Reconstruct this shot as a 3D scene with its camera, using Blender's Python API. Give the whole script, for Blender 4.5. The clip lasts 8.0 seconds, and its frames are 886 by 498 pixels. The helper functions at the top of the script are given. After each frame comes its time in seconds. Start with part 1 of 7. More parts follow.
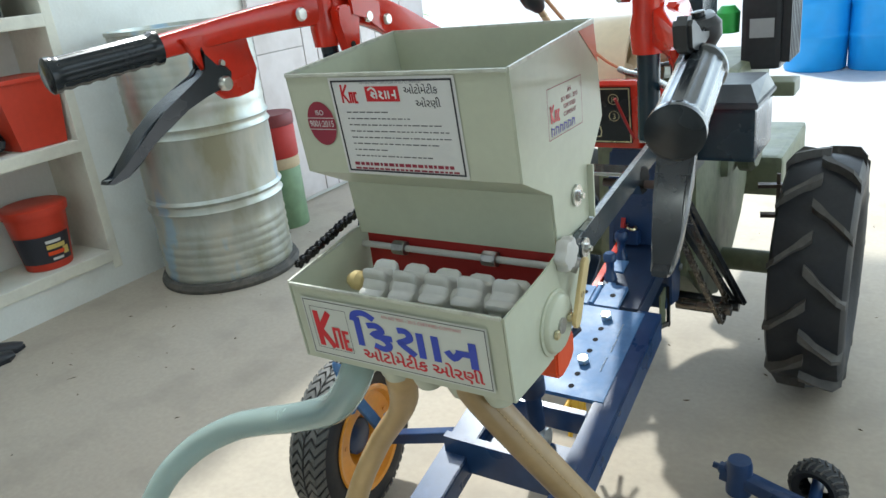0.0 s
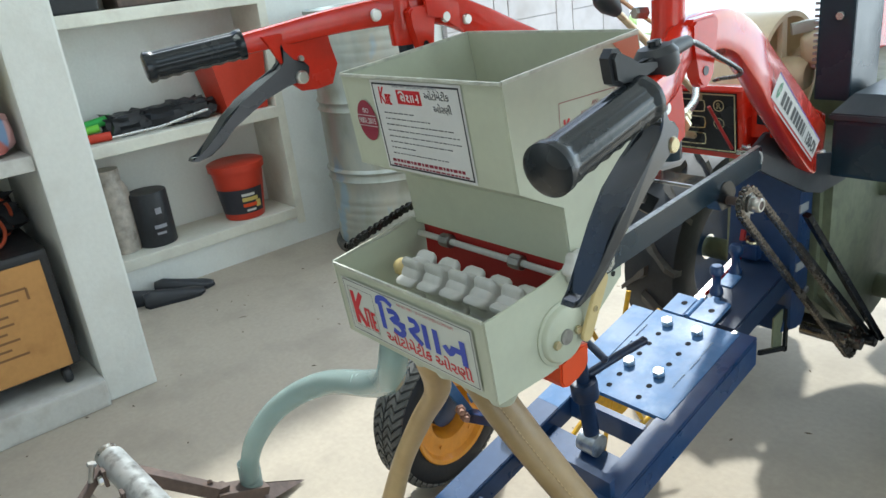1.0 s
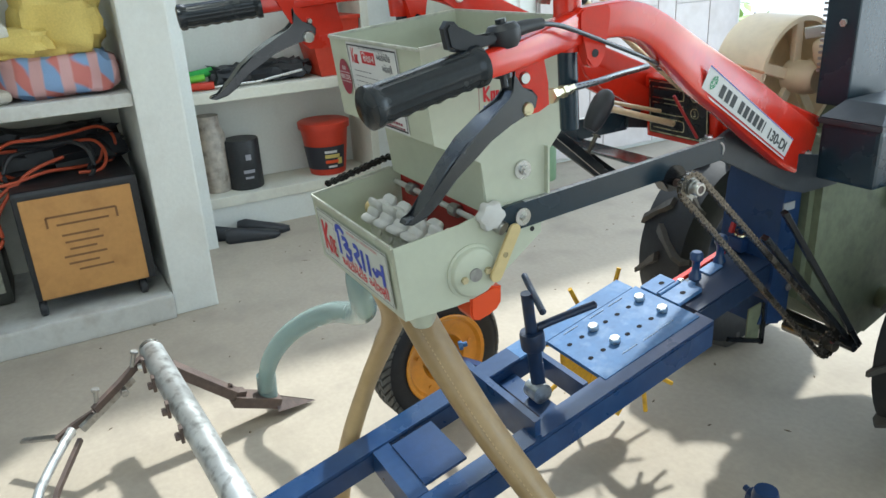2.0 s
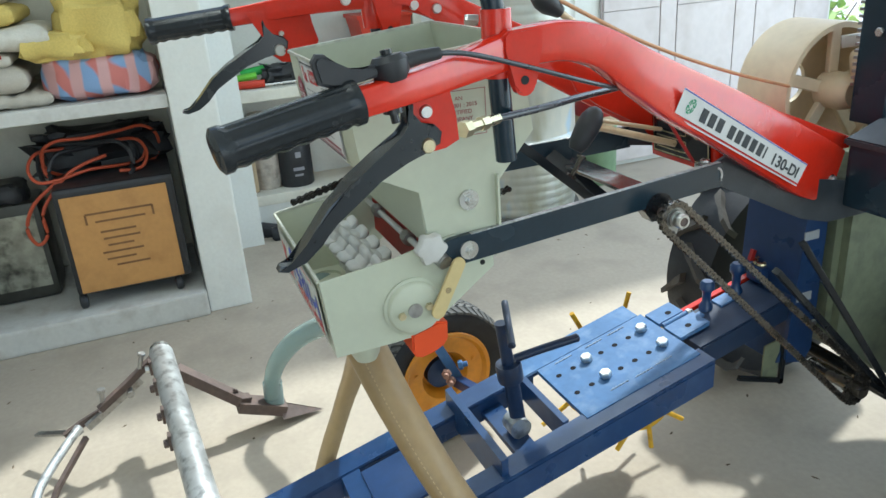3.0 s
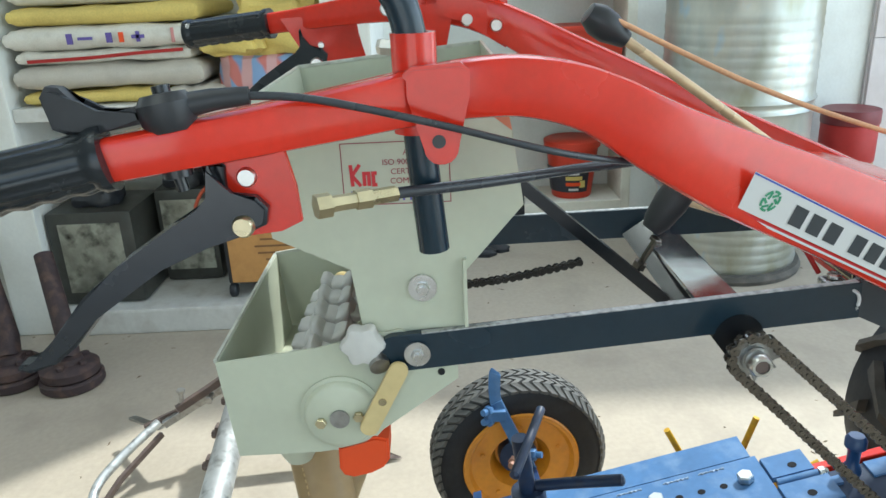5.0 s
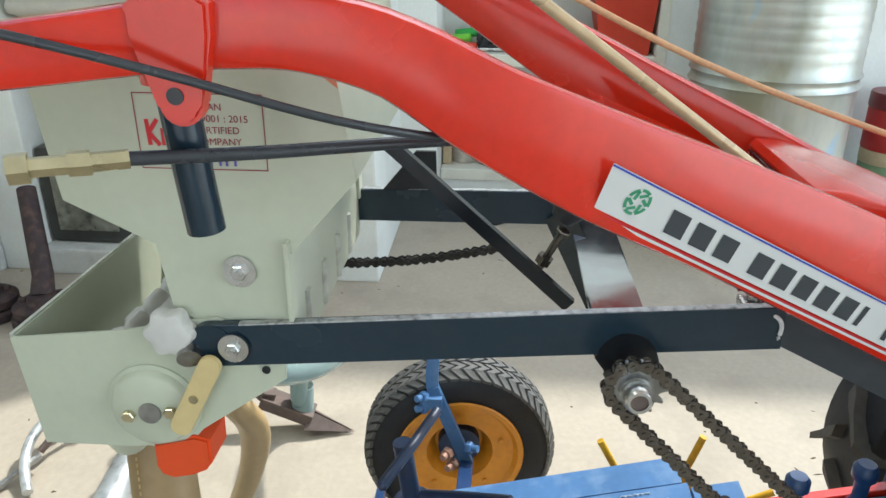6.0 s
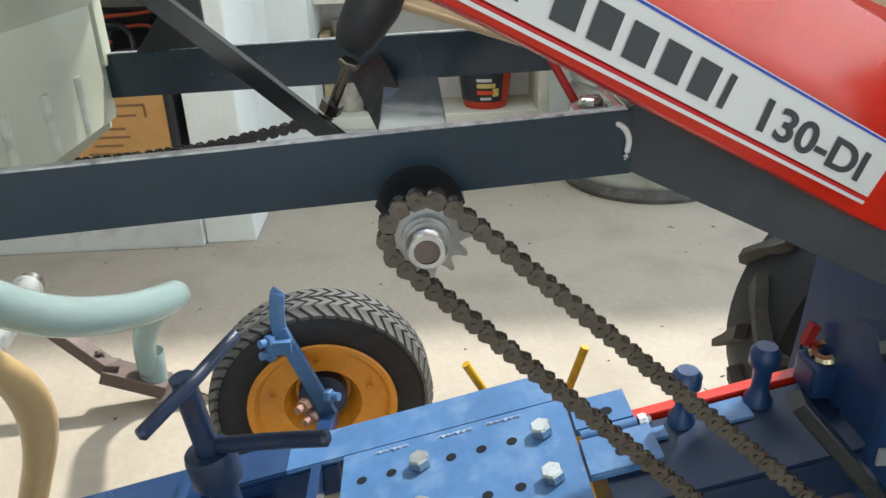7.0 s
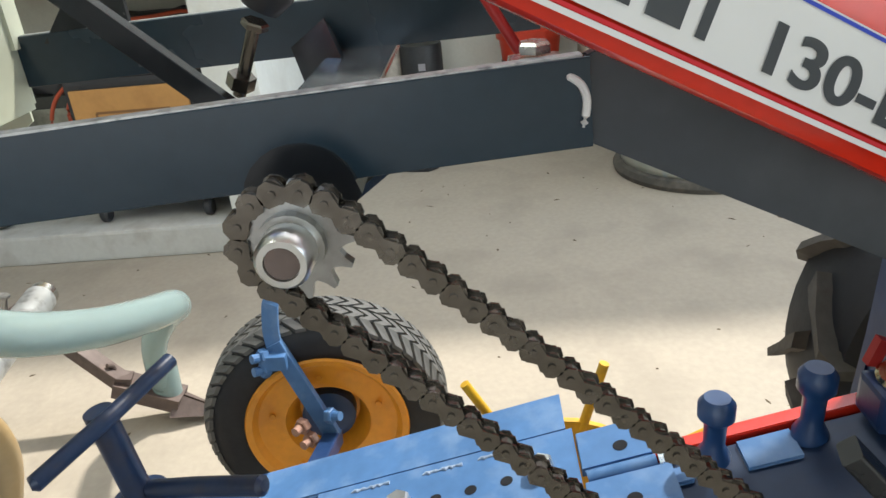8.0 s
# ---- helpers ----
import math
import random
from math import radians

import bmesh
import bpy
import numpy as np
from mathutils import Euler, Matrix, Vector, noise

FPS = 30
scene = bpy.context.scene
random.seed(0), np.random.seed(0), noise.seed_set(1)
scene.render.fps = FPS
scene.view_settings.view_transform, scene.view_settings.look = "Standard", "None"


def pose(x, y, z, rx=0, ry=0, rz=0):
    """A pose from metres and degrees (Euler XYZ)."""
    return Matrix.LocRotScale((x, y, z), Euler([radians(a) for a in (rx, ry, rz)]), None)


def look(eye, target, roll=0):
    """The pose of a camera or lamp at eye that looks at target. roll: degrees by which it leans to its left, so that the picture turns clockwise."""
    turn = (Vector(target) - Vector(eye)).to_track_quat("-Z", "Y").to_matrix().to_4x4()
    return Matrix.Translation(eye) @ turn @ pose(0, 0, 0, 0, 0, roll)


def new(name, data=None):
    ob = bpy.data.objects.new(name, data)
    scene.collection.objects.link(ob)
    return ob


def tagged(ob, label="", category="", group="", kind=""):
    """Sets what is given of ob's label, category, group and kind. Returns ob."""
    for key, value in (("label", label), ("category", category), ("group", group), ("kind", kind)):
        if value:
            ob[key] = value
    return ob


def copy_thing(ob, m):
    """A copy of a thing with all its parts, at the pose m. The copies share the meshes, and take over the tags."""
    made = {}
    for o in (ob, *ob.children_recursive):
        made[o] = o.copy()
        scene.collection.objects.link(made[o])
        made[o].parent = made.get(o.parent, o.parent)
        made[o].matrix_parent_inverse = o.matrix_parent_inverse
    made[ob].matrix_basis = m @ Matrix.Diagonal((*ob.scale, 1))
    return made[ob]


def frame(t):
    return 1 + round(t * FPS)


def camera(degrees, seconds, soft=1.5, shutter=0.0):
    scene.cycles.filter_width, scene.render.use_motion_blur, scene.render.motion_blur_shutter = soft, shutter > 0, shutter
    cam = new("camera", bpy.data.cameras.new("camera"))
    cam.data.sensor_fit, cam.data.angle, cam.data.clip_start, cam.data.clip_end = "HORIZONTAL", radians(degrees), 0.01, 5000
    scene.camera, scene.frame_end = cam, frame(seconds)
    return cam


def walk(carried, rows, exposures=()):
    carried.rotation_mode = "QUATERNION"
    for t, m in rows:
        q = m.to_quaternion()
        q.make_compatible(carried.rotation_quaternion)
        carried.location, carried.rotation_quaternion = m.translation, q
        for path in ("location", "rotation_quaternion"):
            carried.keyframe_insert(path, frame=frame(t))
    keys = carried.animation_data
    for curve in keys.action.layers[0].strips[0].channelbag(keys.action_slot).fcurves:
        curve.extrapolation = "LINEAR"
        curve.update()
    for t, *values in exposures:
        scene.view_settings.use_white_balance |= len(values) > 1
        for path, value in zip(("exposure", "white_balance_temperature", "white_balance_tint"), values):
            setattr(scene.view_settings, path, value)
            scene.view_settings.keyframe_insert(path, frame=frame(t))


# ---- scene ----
cam = camera(61.5, 8.0)
PATH = [
    (0, (0.727, 0.844, 1.29), (-0.326, 2.389, 0.581), -6.7),
    (0.5, (0.83, 0.948, 1.302), (-0.466, 2.262, 0.531), -5.2),
    (1, (0.971, 1.006, 1.311), (-0.502, 2.156, 0.599), -6.8),
    (1.2, (1.065, 1.029, 1.302), (-0.477, 2.062, 0.555), -5.2),
    (2.3, (1.339, 1.195, 1.289), (-0.359, 2.007, 0.612), -3.2),
    (2.5, (1.343, 1.254, 1.301), (-0.395, 1.996, 0.648), -2.9),
    (3, (1.329, 1.395, 1.313), (-0.41, 2.049, 0.574), -4.1),
    (3.5, (1.304, 1.528, 1.307), (-0.516, 1.981, 0.611), -4.3),
    (4, (1.278, 1.665, 1.304), (-0.59, 1.762, 0.597), -1.6),
    (4.2, (1.25, 1.707, 1.287), (-0.635, 1.706, 0.621), -4.9),
    (5.3, (1.03, 1.914, 1.286), (-0.844, 1.912, 0.588), -1.9),
    (5.5, (0.991, 1.959, 1.278), (-0.872, 1.917, 0.553), -2.7),
    (6, (0.94, 2.073, 1.256), (-0.891, 1.936, 0.465), 0.3),
    (6.5, (0.883, 2.144, 1.175), (-0.918, 2.129, 0.306), -1.9),
    (7, (0.774, 2.21, 1.051), (-1.038, 2.266, 0.207), -1.9),
    (7.5, (0.7, 2.257, 1.005), (-1.098, 2.335, 0.131), -2.4),
    (8, (0.644, 2.306, 0.99), (-1.168, 2.18, 0.152), -5.6),
]
walk(cam, [(t, look(eye, target, roll)) for t, eye, target, roll in PATH], exposures=[(0.0, 0.98, 6150, 3), (1.2, 1.04, 6130, 3), (3.0, 1.07, 6080, 2), (4.2, 1.09, 5980, 0), (5.5, 1.09, 6250, 4), (6.5, 1.07, 6400, 6), (8.0, 1.10, 6750, 8)])

# ---- world, sun, exposure ----
world = bpy.data.worlds.new("world")
scene.world = world
world.use_nodes = True
_wn = world.node_tree.nodes
_sky = _wn.new("ShaderNodeTexSky")
_sky.sky_type = "NISHITA"
_sky.sun_disc = False
SUN_FROM = Vector((-0.52, 0.55, 1.0)).normalized()
_sky.sun_elevation = math.asin(SUN_FROM.z)
_sky.sun_rotation = math.atan2(SUN_FROM.x, SUN_FROM.y)
_bg = _wn["Background"]
_bg.inputs["Strength"].default_value = 0.15
world.node_tree.links.new(_sky.outputs[0], _bg.inputs["Color"])
sun = new("sun", bpy.data.lights.new("sun", "SUN"))
sun.data.energy, sun.data.angle, sun.data.color = 2.4, radians(2.6), (1.0, 0.97, 0.925)
sun.matrix_world = look(SUN_FROM * 20, (0, 0, 0))


def area_lamp(name, at, target, sx, sy, watts, colour=(1, 1, 1)):
    """Area light: sky at an opening, or fill added where no source is seen."""
    lamp = new(name, bpy.data.lights.new(name, "AREA"))
    lamp.data.shape, lamp.data.size, lamp.data.size_y = "RECTANGLE", sx, sy
    lamp.data.energy, lamp.data.color = watts, colour
    lamp.matrix_world = look(at, target)
    return lamp


area_lamp("front_sky", (0.6, 5.75, 1.55), (0.6, 0.0, 0.9), 5.0, 2.6, 50, (0.88, 0.96, 1.0))
# stands in for sky light through the unseen gap beside the roof
area_lamp("side_sky", (-1.95, 2.4, 3.15), (-1.5, 2.4, 0.0), 1.0, 5.0, 24, (0.92, 0.98, 1.0))
# warm fill from the east, added to brighten the hopper side; no source known
area_lamp("east_fill", (3.35, 1.4, 1.2), (0.0, 1.6, 0.8), 2.3, 2.3, 7, (1.0, 0.93, 0.85))
# weak fill from the ceiling, added; no fitting is seen there
area_lamp("ceiling_fill", (0.6, 0.9, 3.05), (0.6, 0.9, 0.0), 1.2, 0.1, 6, (0.95, 1.0, 0.95))


# ---- materials ----
def mat(name, colour, rough=0.5, metal=0.0, vary=0.12, grain=40.0, broad=3.0, bump=0.15, dirt=None, dirt_amount=0.0, coat=0.0, trans=0.0, piece=0.0, alpha=1.0, ior=1.45):
    """A procedural surface: base colour varied at two scales, fine relief, optional stains of a second colour."""
    m = bpy.data.materials.new(name)
    m.use_nodes = True
    nt = m.node_tree
    n, l = nt.nodes, nt.links
    bs = n["Principled BSDF"]
    bs.inputs["Roughness"].default_value = rough
    bs.inputs["Metallic"].default_value = metal
    bs.inputs["Coat Weight"].default_value = coat
    bs.inputs["Coat Roughness"].default_value = 0.12
    bs.inputs["Transmission Weight"].default_value = trans
    bs.inputs["Alpha"].default_value = alpha
    bs.inputs["IOR"].default_value = ior
    tc = n.new("ShaderNodeTexCoord")
    fine = n.new("ShaderNodeTexNoise")
    fine.inputs["Scale"].default_value, fine.inputs["Detail"].default_value = grain, 4
    wide = n.new("ShaderNodeTexNoise")
    wide.inputs["Scale"].default_value, wide.inputs["Detail"].default_value = broad, 5
    for t in (fine, wide):
        l.new(tc.outputs["Object"], t.inputs["Vector"])
    both = n.new("ShaderNodeMath")
    both.operation = "ADD"
    l.new(fine.outputs["Fac"], both.inputs[0])
    l.new(wide.outputs["Fac"], both.inputs[1])
    ramp = n.new("ShaderNodeMapRange")
    ramp.inputs["From Min"].default_value, ramp.inputs["From Max"].default_value = 0.6, 1.4
    ramp.inputs["To Min"].default_value, ramp.inputs["To Max"].default_value = 1 - vary, 1 + vary
    l.new(both.outputs[0], ramp.inputs["Value"])
    value = ramp.outputs[0]
    if piece:
        info = n.new("ShaderNodeObjectInfo")
        pr = n.new("ShaderNodeMapRange")
        pr.inputs["To Min"].default_value, pr.inputs["To Max"].default_value = 1 - piece, 1 + piece
        l.new(info.outputs["Random"], pr.inputs["Value"])
        mul = n.new("ShaderNodeMath")
        mul.operation = "MULTIPLY"
        l.new(value, mul.inputs[0])
        l.new(pr.outputs[0], mul.inputs[1])
        value = mul.outputs[0]
    tint = n.new("ShaderNodeVectorMath")
    tint.operation = "SCALE"
    tint.inputs[0].default_value = colour[:3]
    l.new(value, tint.inputs["Scale"])
    out = tint.outputs[0]
    if dirt:
        spots = n.new("ShaderNodeTexNoise")
        spots.inputs["Scale"].default_value, spots.inputs["Detail"].default_value = broad * 2.7, 6
        l.new(tc.outputs["Object"], spots.inputs["Vector"])
        sr = n.new("ShaderNodeMapRange")
        sr.inputs["From Min"].default_value, sr.inputs["From Max"].default_value = 0.5, 0.75
        sr.inputs["To Max"].default_value = dirt_amount
        l.new(spots.outputs["Fac"], sr.inputs["Value"])
        mix = n.new("ShaderNodeMix")
        mix.data_type = "RGBA"
        l.new(sr.outputs[0], mix.inputs["Factor"])
        l.new(out, mix.inputs["A"])
        mix.inputs["B"].default_value = (*dirt, 1)
        out = mix.outputs["Result"]
    l.new(out, bs.inputs["Base Color"])
    rr = n.new("ShaderNodeMapRange")
    rr.inputs["From Min"].default_value, rr.inputs["From Max"].default_value = 0.3, 0.7
    rr.inputs["To Min"].default_value, rr.inputs["To Max"].default_value = max(0.02, rough - 0.1), min(1, rough + 0.1)
    l.new(wide.outputs["Fac"], rr.inputs["Value"])
    l.new(rr.outputs[0], bs.inputs["Roughness"])
    if bump:
        b = n.new("ShaderNodeBump")
        b.inputs["Strength"].default_value, b.inputs["Distance"].default_value = bump, 0.002
        l.new(fine.outputs["Fac"], b.inputs["Height"])
        l.new(b.outputs[0], bs.inputs["Normal"])
    return m


M = {
    "floor": mat("concrete_floor", (0.404, 0.351, 0.281), 0.75, vary=0.10, grain=55, broad=1.6, bump=0.25, dirt=(0.29, 0.25, 0.20), dirt_amount=0.70),
    "wall": mat("white_limewash", (0.72, 0.735, 0.70), 0.85, vary=0.05, grain=70, broad=2.0, bump=0.3, dirt=(0.58, 0.57, 0.52), dirt_amount=0.5),
    "niche": mat("cream_limewash", (0.70, 0.685, 0.59), 0.88, vary=0.06, grain=60, broad=2.5, bump=0.3, dirt=(0.5, 0.46, 0.4), dirt_amount=0.5),
    "shelf": mat("worn_shelf_paint", (0.58, 0.58, 0.55), 0.8, vary=0.08, grain=60, broad=4, bump=0.3, dirt=(0.36, 0.33, 0.29), dirt_amount=0.6),
    "ceiling": mat("ceiling_paint", (0.75, 0.75, 0.72), 0.9, vary=0.04, grain=30, broad=1.5),
    "ground": mat("sunlit_yard", (0.62, 0.60, 0.56), 0.9, vary=0.08, grain=12, broad=0.4, bump=0.4, dirt=(0.45, 0.42, 0.37), dirt_amount=0.5),
    "gate": mat("pale_gate_paint", (0.62, 0.57, 0.56), 0.5, vary=0.06, grain=25, broad=2, dirt=(0.42, 0.36, 0.33), dirt_amount=0.5),
    "gateline": mat("gate_shadow_gap", (0.50, 0.455, 0.445), 0.7),
    "red": mat("red_machine_paint", (0.60, 0.024, 0.009), 0.20, vary=0.08, grain=120, broad=8, bump=0.04, coat=0.25, dirt=(0.36, 0.035, 0.02), dirt_amount=0.35),
    "redflat": mat("red_plate", (0.36, 0.018, 0.016), 0.5, vary=0.1),
    "black": mat("black_enamel", (0.012, 0.014, 0.017), 0.20, vary=0.2, grain=100, broad=8, bump=0.06, dirt=(0.04, 0.04, 0.04), dirt_amount=0.2),
    "navy": mat("dark_slate_enamel", (0.013, 0.028, 0.042), 0.24, vary=0.15, grain=90, broad=6, bump=0.05, dirt=(0.022, 0.032, 0.042), dirt_amount=0.35),
    "grip": mat("black_rubber_grip", (0.014, 0.018, 0.022), 0.20, vary=0.2, grain=150, broad=12, bump=0.1),
    "rubber": mat("tyre_rubber", (0.013, 0.015, 0.020), 0.6, vary=0.25, grain=90, broad=9, bump=0.25, dirt=(0.07, 0.068, 0.062), dirt_amount=0.15),
    "lug": mat("dusty_tyre_lug", (0.078, 0.074, 0.070), 0.75, vary=0.25, grain=60, broad=10, bump=0.3, dirt=(0.13, 0.125, 0.115), dirt_amount=0.25),
    "sage": mat("sage_hopper_paint", (0.50, 0.525, 0.41), 0.42, vary=0.04, grain=80, broad=4, bump=0.05, coat=0.15, dirt=(0.40, 0.41, 0.33), dirt_amount=0.4),
    "sageworn": mat("worn_sage_edge", (0.55, 0.56, 0.48), 0.4, 0.2, vary=0.2, grain=60, broad=25, bump=0.1, dirt=(0.35, 0.33, 0.28), dirt_amount=0.7),
    # frame paint in two tones: the plate's lighter one stands for lit metal
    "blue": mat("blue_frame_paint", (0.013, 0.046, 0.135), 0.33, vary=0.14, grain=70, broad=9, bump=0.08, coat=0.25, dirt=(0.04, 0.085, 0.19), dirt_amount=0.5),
    "blueplate": mat("scuffed_blue_lit_tone", (0.064, 0.165, 0.355), 0.50, vary=0.16, grain=60, broad=9, bump=0.08, coat=0.0, dirt=(0.20, 0.31, 0.48), dirt_amount=0.6),
    "gearblue": mat("dark_blue_gearcase", (0.016, 0.044, 0.125), 0.34, vary=0.2, grain=50, broad=8, bump=0.2),
    "olive": mat("olive_engine_casting", (0.17, 0.19, 0.12), 0.55, vary=0.2, grain=45, broad=8, bump=0.35, dirt=(0.09, 0.09, 0.07), dirt_amount=0.6),
    "cream": mat("cream_fan_cover", (0.72, 0.60, 0.42), 0.45, vary=0.07, grain=50, broad=7, bump=0.1, dirt=(0.55, 0.42, 0.28), dirt_amount=0.4),
    "orangerim": mat("orange_rim_paint", (0.74, 0.30, 0.022), 0.40, vary=0.1, grain=70, broad=9, bump=0.08, coat=0.2, dirt=(0.45, 0.18, 0.03), dirt_amount=0.4),
    "yellow": mat("yellow_tine_paint", (0.70, 0.40, 0.02), 0.45, vary=0.12, grain=80, broad=20, dirt=(0.35, 0.2, 0.06), dirt_amount=0.5),
    "zinc": mat("zinc_plating", (0.62, 0.62, 0.60), 0.3, 1.0, vary=0.12, grain=90, broad=20, bump=0.08),
    "brass": mat("yellow_passivated_steel", (0.62, 0.55, 0.36), 0.30, 1.0, vary=0.15, grain=90, broad=20, bump=0.05),
    "steel": mat("worn_steel", (0.38, 0.38, 0.37), 0.4, 1.0, vary=0.2, grain=80, broad=14, bump=0.15, dirt=(0.12, 0.1, 0.09), dirt_amount=0.6),
    "chain": mat("oiled_chain_steel", (0.165, 0.148, 0.128), 0.25, 0.9, vary=0.25, grain=160, broad=30, bump=0.1),
    "galvpipe": mat("scarred_galvanised_pipe", (0.60, 0.62, 0.62), 0.42, 0.75, vary=0.15, grain=40, broad=14, bump=0.2, dirt=(0.09, 0.085, 0.08), dirt_amount=0.75),
    "iron": mat("brown_forged_iron", (0.115, 0.085, 0.075), 0.6, 0.2, vary=0.25, grain=60, broad=12, bump=0.3, dirt=(0.2, 0.13, 0.1), dirt_amount=0.5),
    "rust": mat("dark_cast_iron", (0.042, 0.027, 0.028), 0.7, vary=0.3, grain=50, broad=9, bump=0.4, dirt=(0.18, 0.1, 0.07), dirt_amount=0.5),
    "tan": mat("tan_plastic_hose", (0.52, 0.36, 0.17), 0.38, vary=0.08, grain=60, broad=9, bump=0.08, trans=0.12, dirt=(0.42, 0.27, 0.11), dirt_amount=0.4),
    "tandark": mat("brown_plastic_hose", (0.36, 0.245, 0.115), 0.40, vary=0.12, grain=60, broad=9, bump=0.08, trans=0.1, dirt=(0.27, 0.17, 0.07), dirt_amount=0.5),
    "clear": mat("pale_green_clear_hose", (0.42, 0.54, 0.53), 0.22, vary=0.02, grain=50, broad=3, bump=0.0, trans=0.55, ior=1.2),
    "offwhite": mat("offwhite_plastic", (0.56, 0.55, 0.52), 0.42, vary=0.06, grain=90, broad=20, bump=0.1),
    "ivory": mat("ivory_plastic", (0.62, 0.49, 0.24), 0.4, vary=0.08, grain=90, broad=15, bump=0.08),
    "orange": mat("orange_plastic", (0.72, 0.075, 0.015), 0.45, vary=0.06),
    "labelwhite": mat("paper_label", (0.64, 0.64, 0.63), 0.35, vary=0.02, grain=30, broad=3, bump=0.02),
    "ink_blue": mat("blue_ink", (0.03, 0.06, 0.42), 0.4, vary=0.05, bump=0.0),
    "ink_red": mat("red_ink", (0.55, 0.02, 0.03), 0.4, vary=0.05, bump=0.0),
    "ink_dark": mat("black_ink", (0.03, 0.03, 0.04), 0.4, vary=0.05, bump=0.0),
    "ink_maroon": mat("maroon_ink", (0.27, 0.03, 0.055), 0.4, vary=0.06, bump=0.0),
    "ink_grey": mat("grey_ink", (0.30, 0.30, 0.33), 0.4, vary=0.05, bump=0.0),
    "ink_pink": mat("pale_red_ink", (0.55, 0.25, 0.24), 0.4, vary=0.05, bump=0.0),
    "ink_green": mat("green_ink", (0.06, 0.30, 0.16), 0.4, vary=0.05, bump=0.0),
    "coral": mat("coral_bounce_light", (0.60, 0.19, 0.10), 0.5, vary=0.08),
    "bluedrum": mat("bright_blue_plastic_drum", (0.03, 0.33, 0.75), 0.4, vary=0.06, grain=12, broad=3, bump=0.03),
    "redplastic": mat("red_plastic_bucket", (0.55, 0.045, 0.02), 0.42, vary=0.08, grain=40, broad=6, bump=0.06),
    "card": mat("ochre_box_panel", (0.50, 0.26, 0.085), 0.55, vary=0.08, grain=60, broad=6, bump=0.1, dirt=(0.34, 0.16, 0.05), dirt_amount=0.5),
    "cardink": mat("brown_print", (0.20, 0.10, 0.04), 0.6),
    "tin": mat("tarnished_tin", (0.060, 0.062, 0.055), 0.4, 0.3, vary=0.3, grain=25, broad=7, bump=0.25, dirt=(0.05, 0.045, 0.04), dirt_amount=0.8),
    "darkplastic": mat("dark_plastic", (0.026, 0.028, 0.032), 0.45, vary=0.2, grain=60, broad=9, bump=0.1),
    "sackwhite": mat("woven_white_sack", (0.66, 0.64, 0.57), 0.75, vary=0.12, grain=240, broad=8, bump=0.5, dirt=(0.48, 0.44, 0.36), dirt_amount=0.5),
    "sackyellow": mat("yellow_cloth", (0.64, 0.50, 0.15), 0.8, vary=0.15, grain=150, broad=8, bump=0.5),
    "greenitem": mat("green_plastic", (0.05, 0.42, 0.08), 0.45),
    "wirered": mat("orange_red_cable", (0.50, 0.09, 0.04), 0.45, vary=0.1),
    "kraft": mat("kraft_cardboard", (0.46, 0.36, 0.23), 0.8, vary=0.1, grain=60, broad=6, bump=0.2),
    "wood": mat("varnished_lever_rod", (0.62, 0.47, 0.29), 0.32, 0.3, vary=0.15, grain=70, broad=14, bump=0.1),
    "rope": mat("orange_cord", (0.60, 0.33, 0.18), 0.7, vary=0.15, grain=200, broad=20, bump=0.4),
    "leaf": mat("garden_leaf", (0.42, 0.58, 0.16), 0.6, vary=0.4, grain=9, broad=2, bump=0.1),
    "bark": mat("plant_stem", (0.16, 0.12, 0.08), 0.8, vary=0.3),
}


def check_cloth():
    """Blue and red checked cloth."""
    m = mat("checked_cloth", (0.3, 0.4, 0.6), 0.85, grain=180, broad=9, bump=0.5)
    n, l = m.node_tree.nodes, m.node_tree.links
    tc = n.new("ShaderNodeTexCoord")
    bs = n["Principled BSDF"]
    mixes = None
    for axis, colour in (("DIAGONAL", (0.56, 0.19, 0.17, 1)), ("Y", (0.60, 0.36, 0.36, 1))):
        w = n.new("ShaderNodeTexWave")
        w.wave_type, w.bands_direction = "BANDS", axis
        w.inputs["Scale"].default_value, w.inputs["Distortion"].default_value = 3.6, 2.6
        l.new(tc.outputs["Object"], w.inputs["Vector"])
        r = n.new("ShaderNodeMapRange")
        r.inputs["From Min"].default_value, r.inputs["From Max"].default_value = 0.50, 0.72
        l.new(w.outputs["Fac"], r.inputs["Value"])
        mx = n.new("ShaderNodeMix")
        mx.data_type = "RGBA"
        l.new(r.outputs[0], mx.inputs["Factor"])
        if mixes is None:
            mx.inputs["A"].default_value = (0.24, 0.37, 0.60, 1)
        else:
            l.new(mixes.outputs["Result"], mx.inputs["A"])
        mx.inputs["B"].default_value = colour
        mixes = mx
    l.new(mixes.outputs["Result"], bs.inputs["Base Color"])
    return m



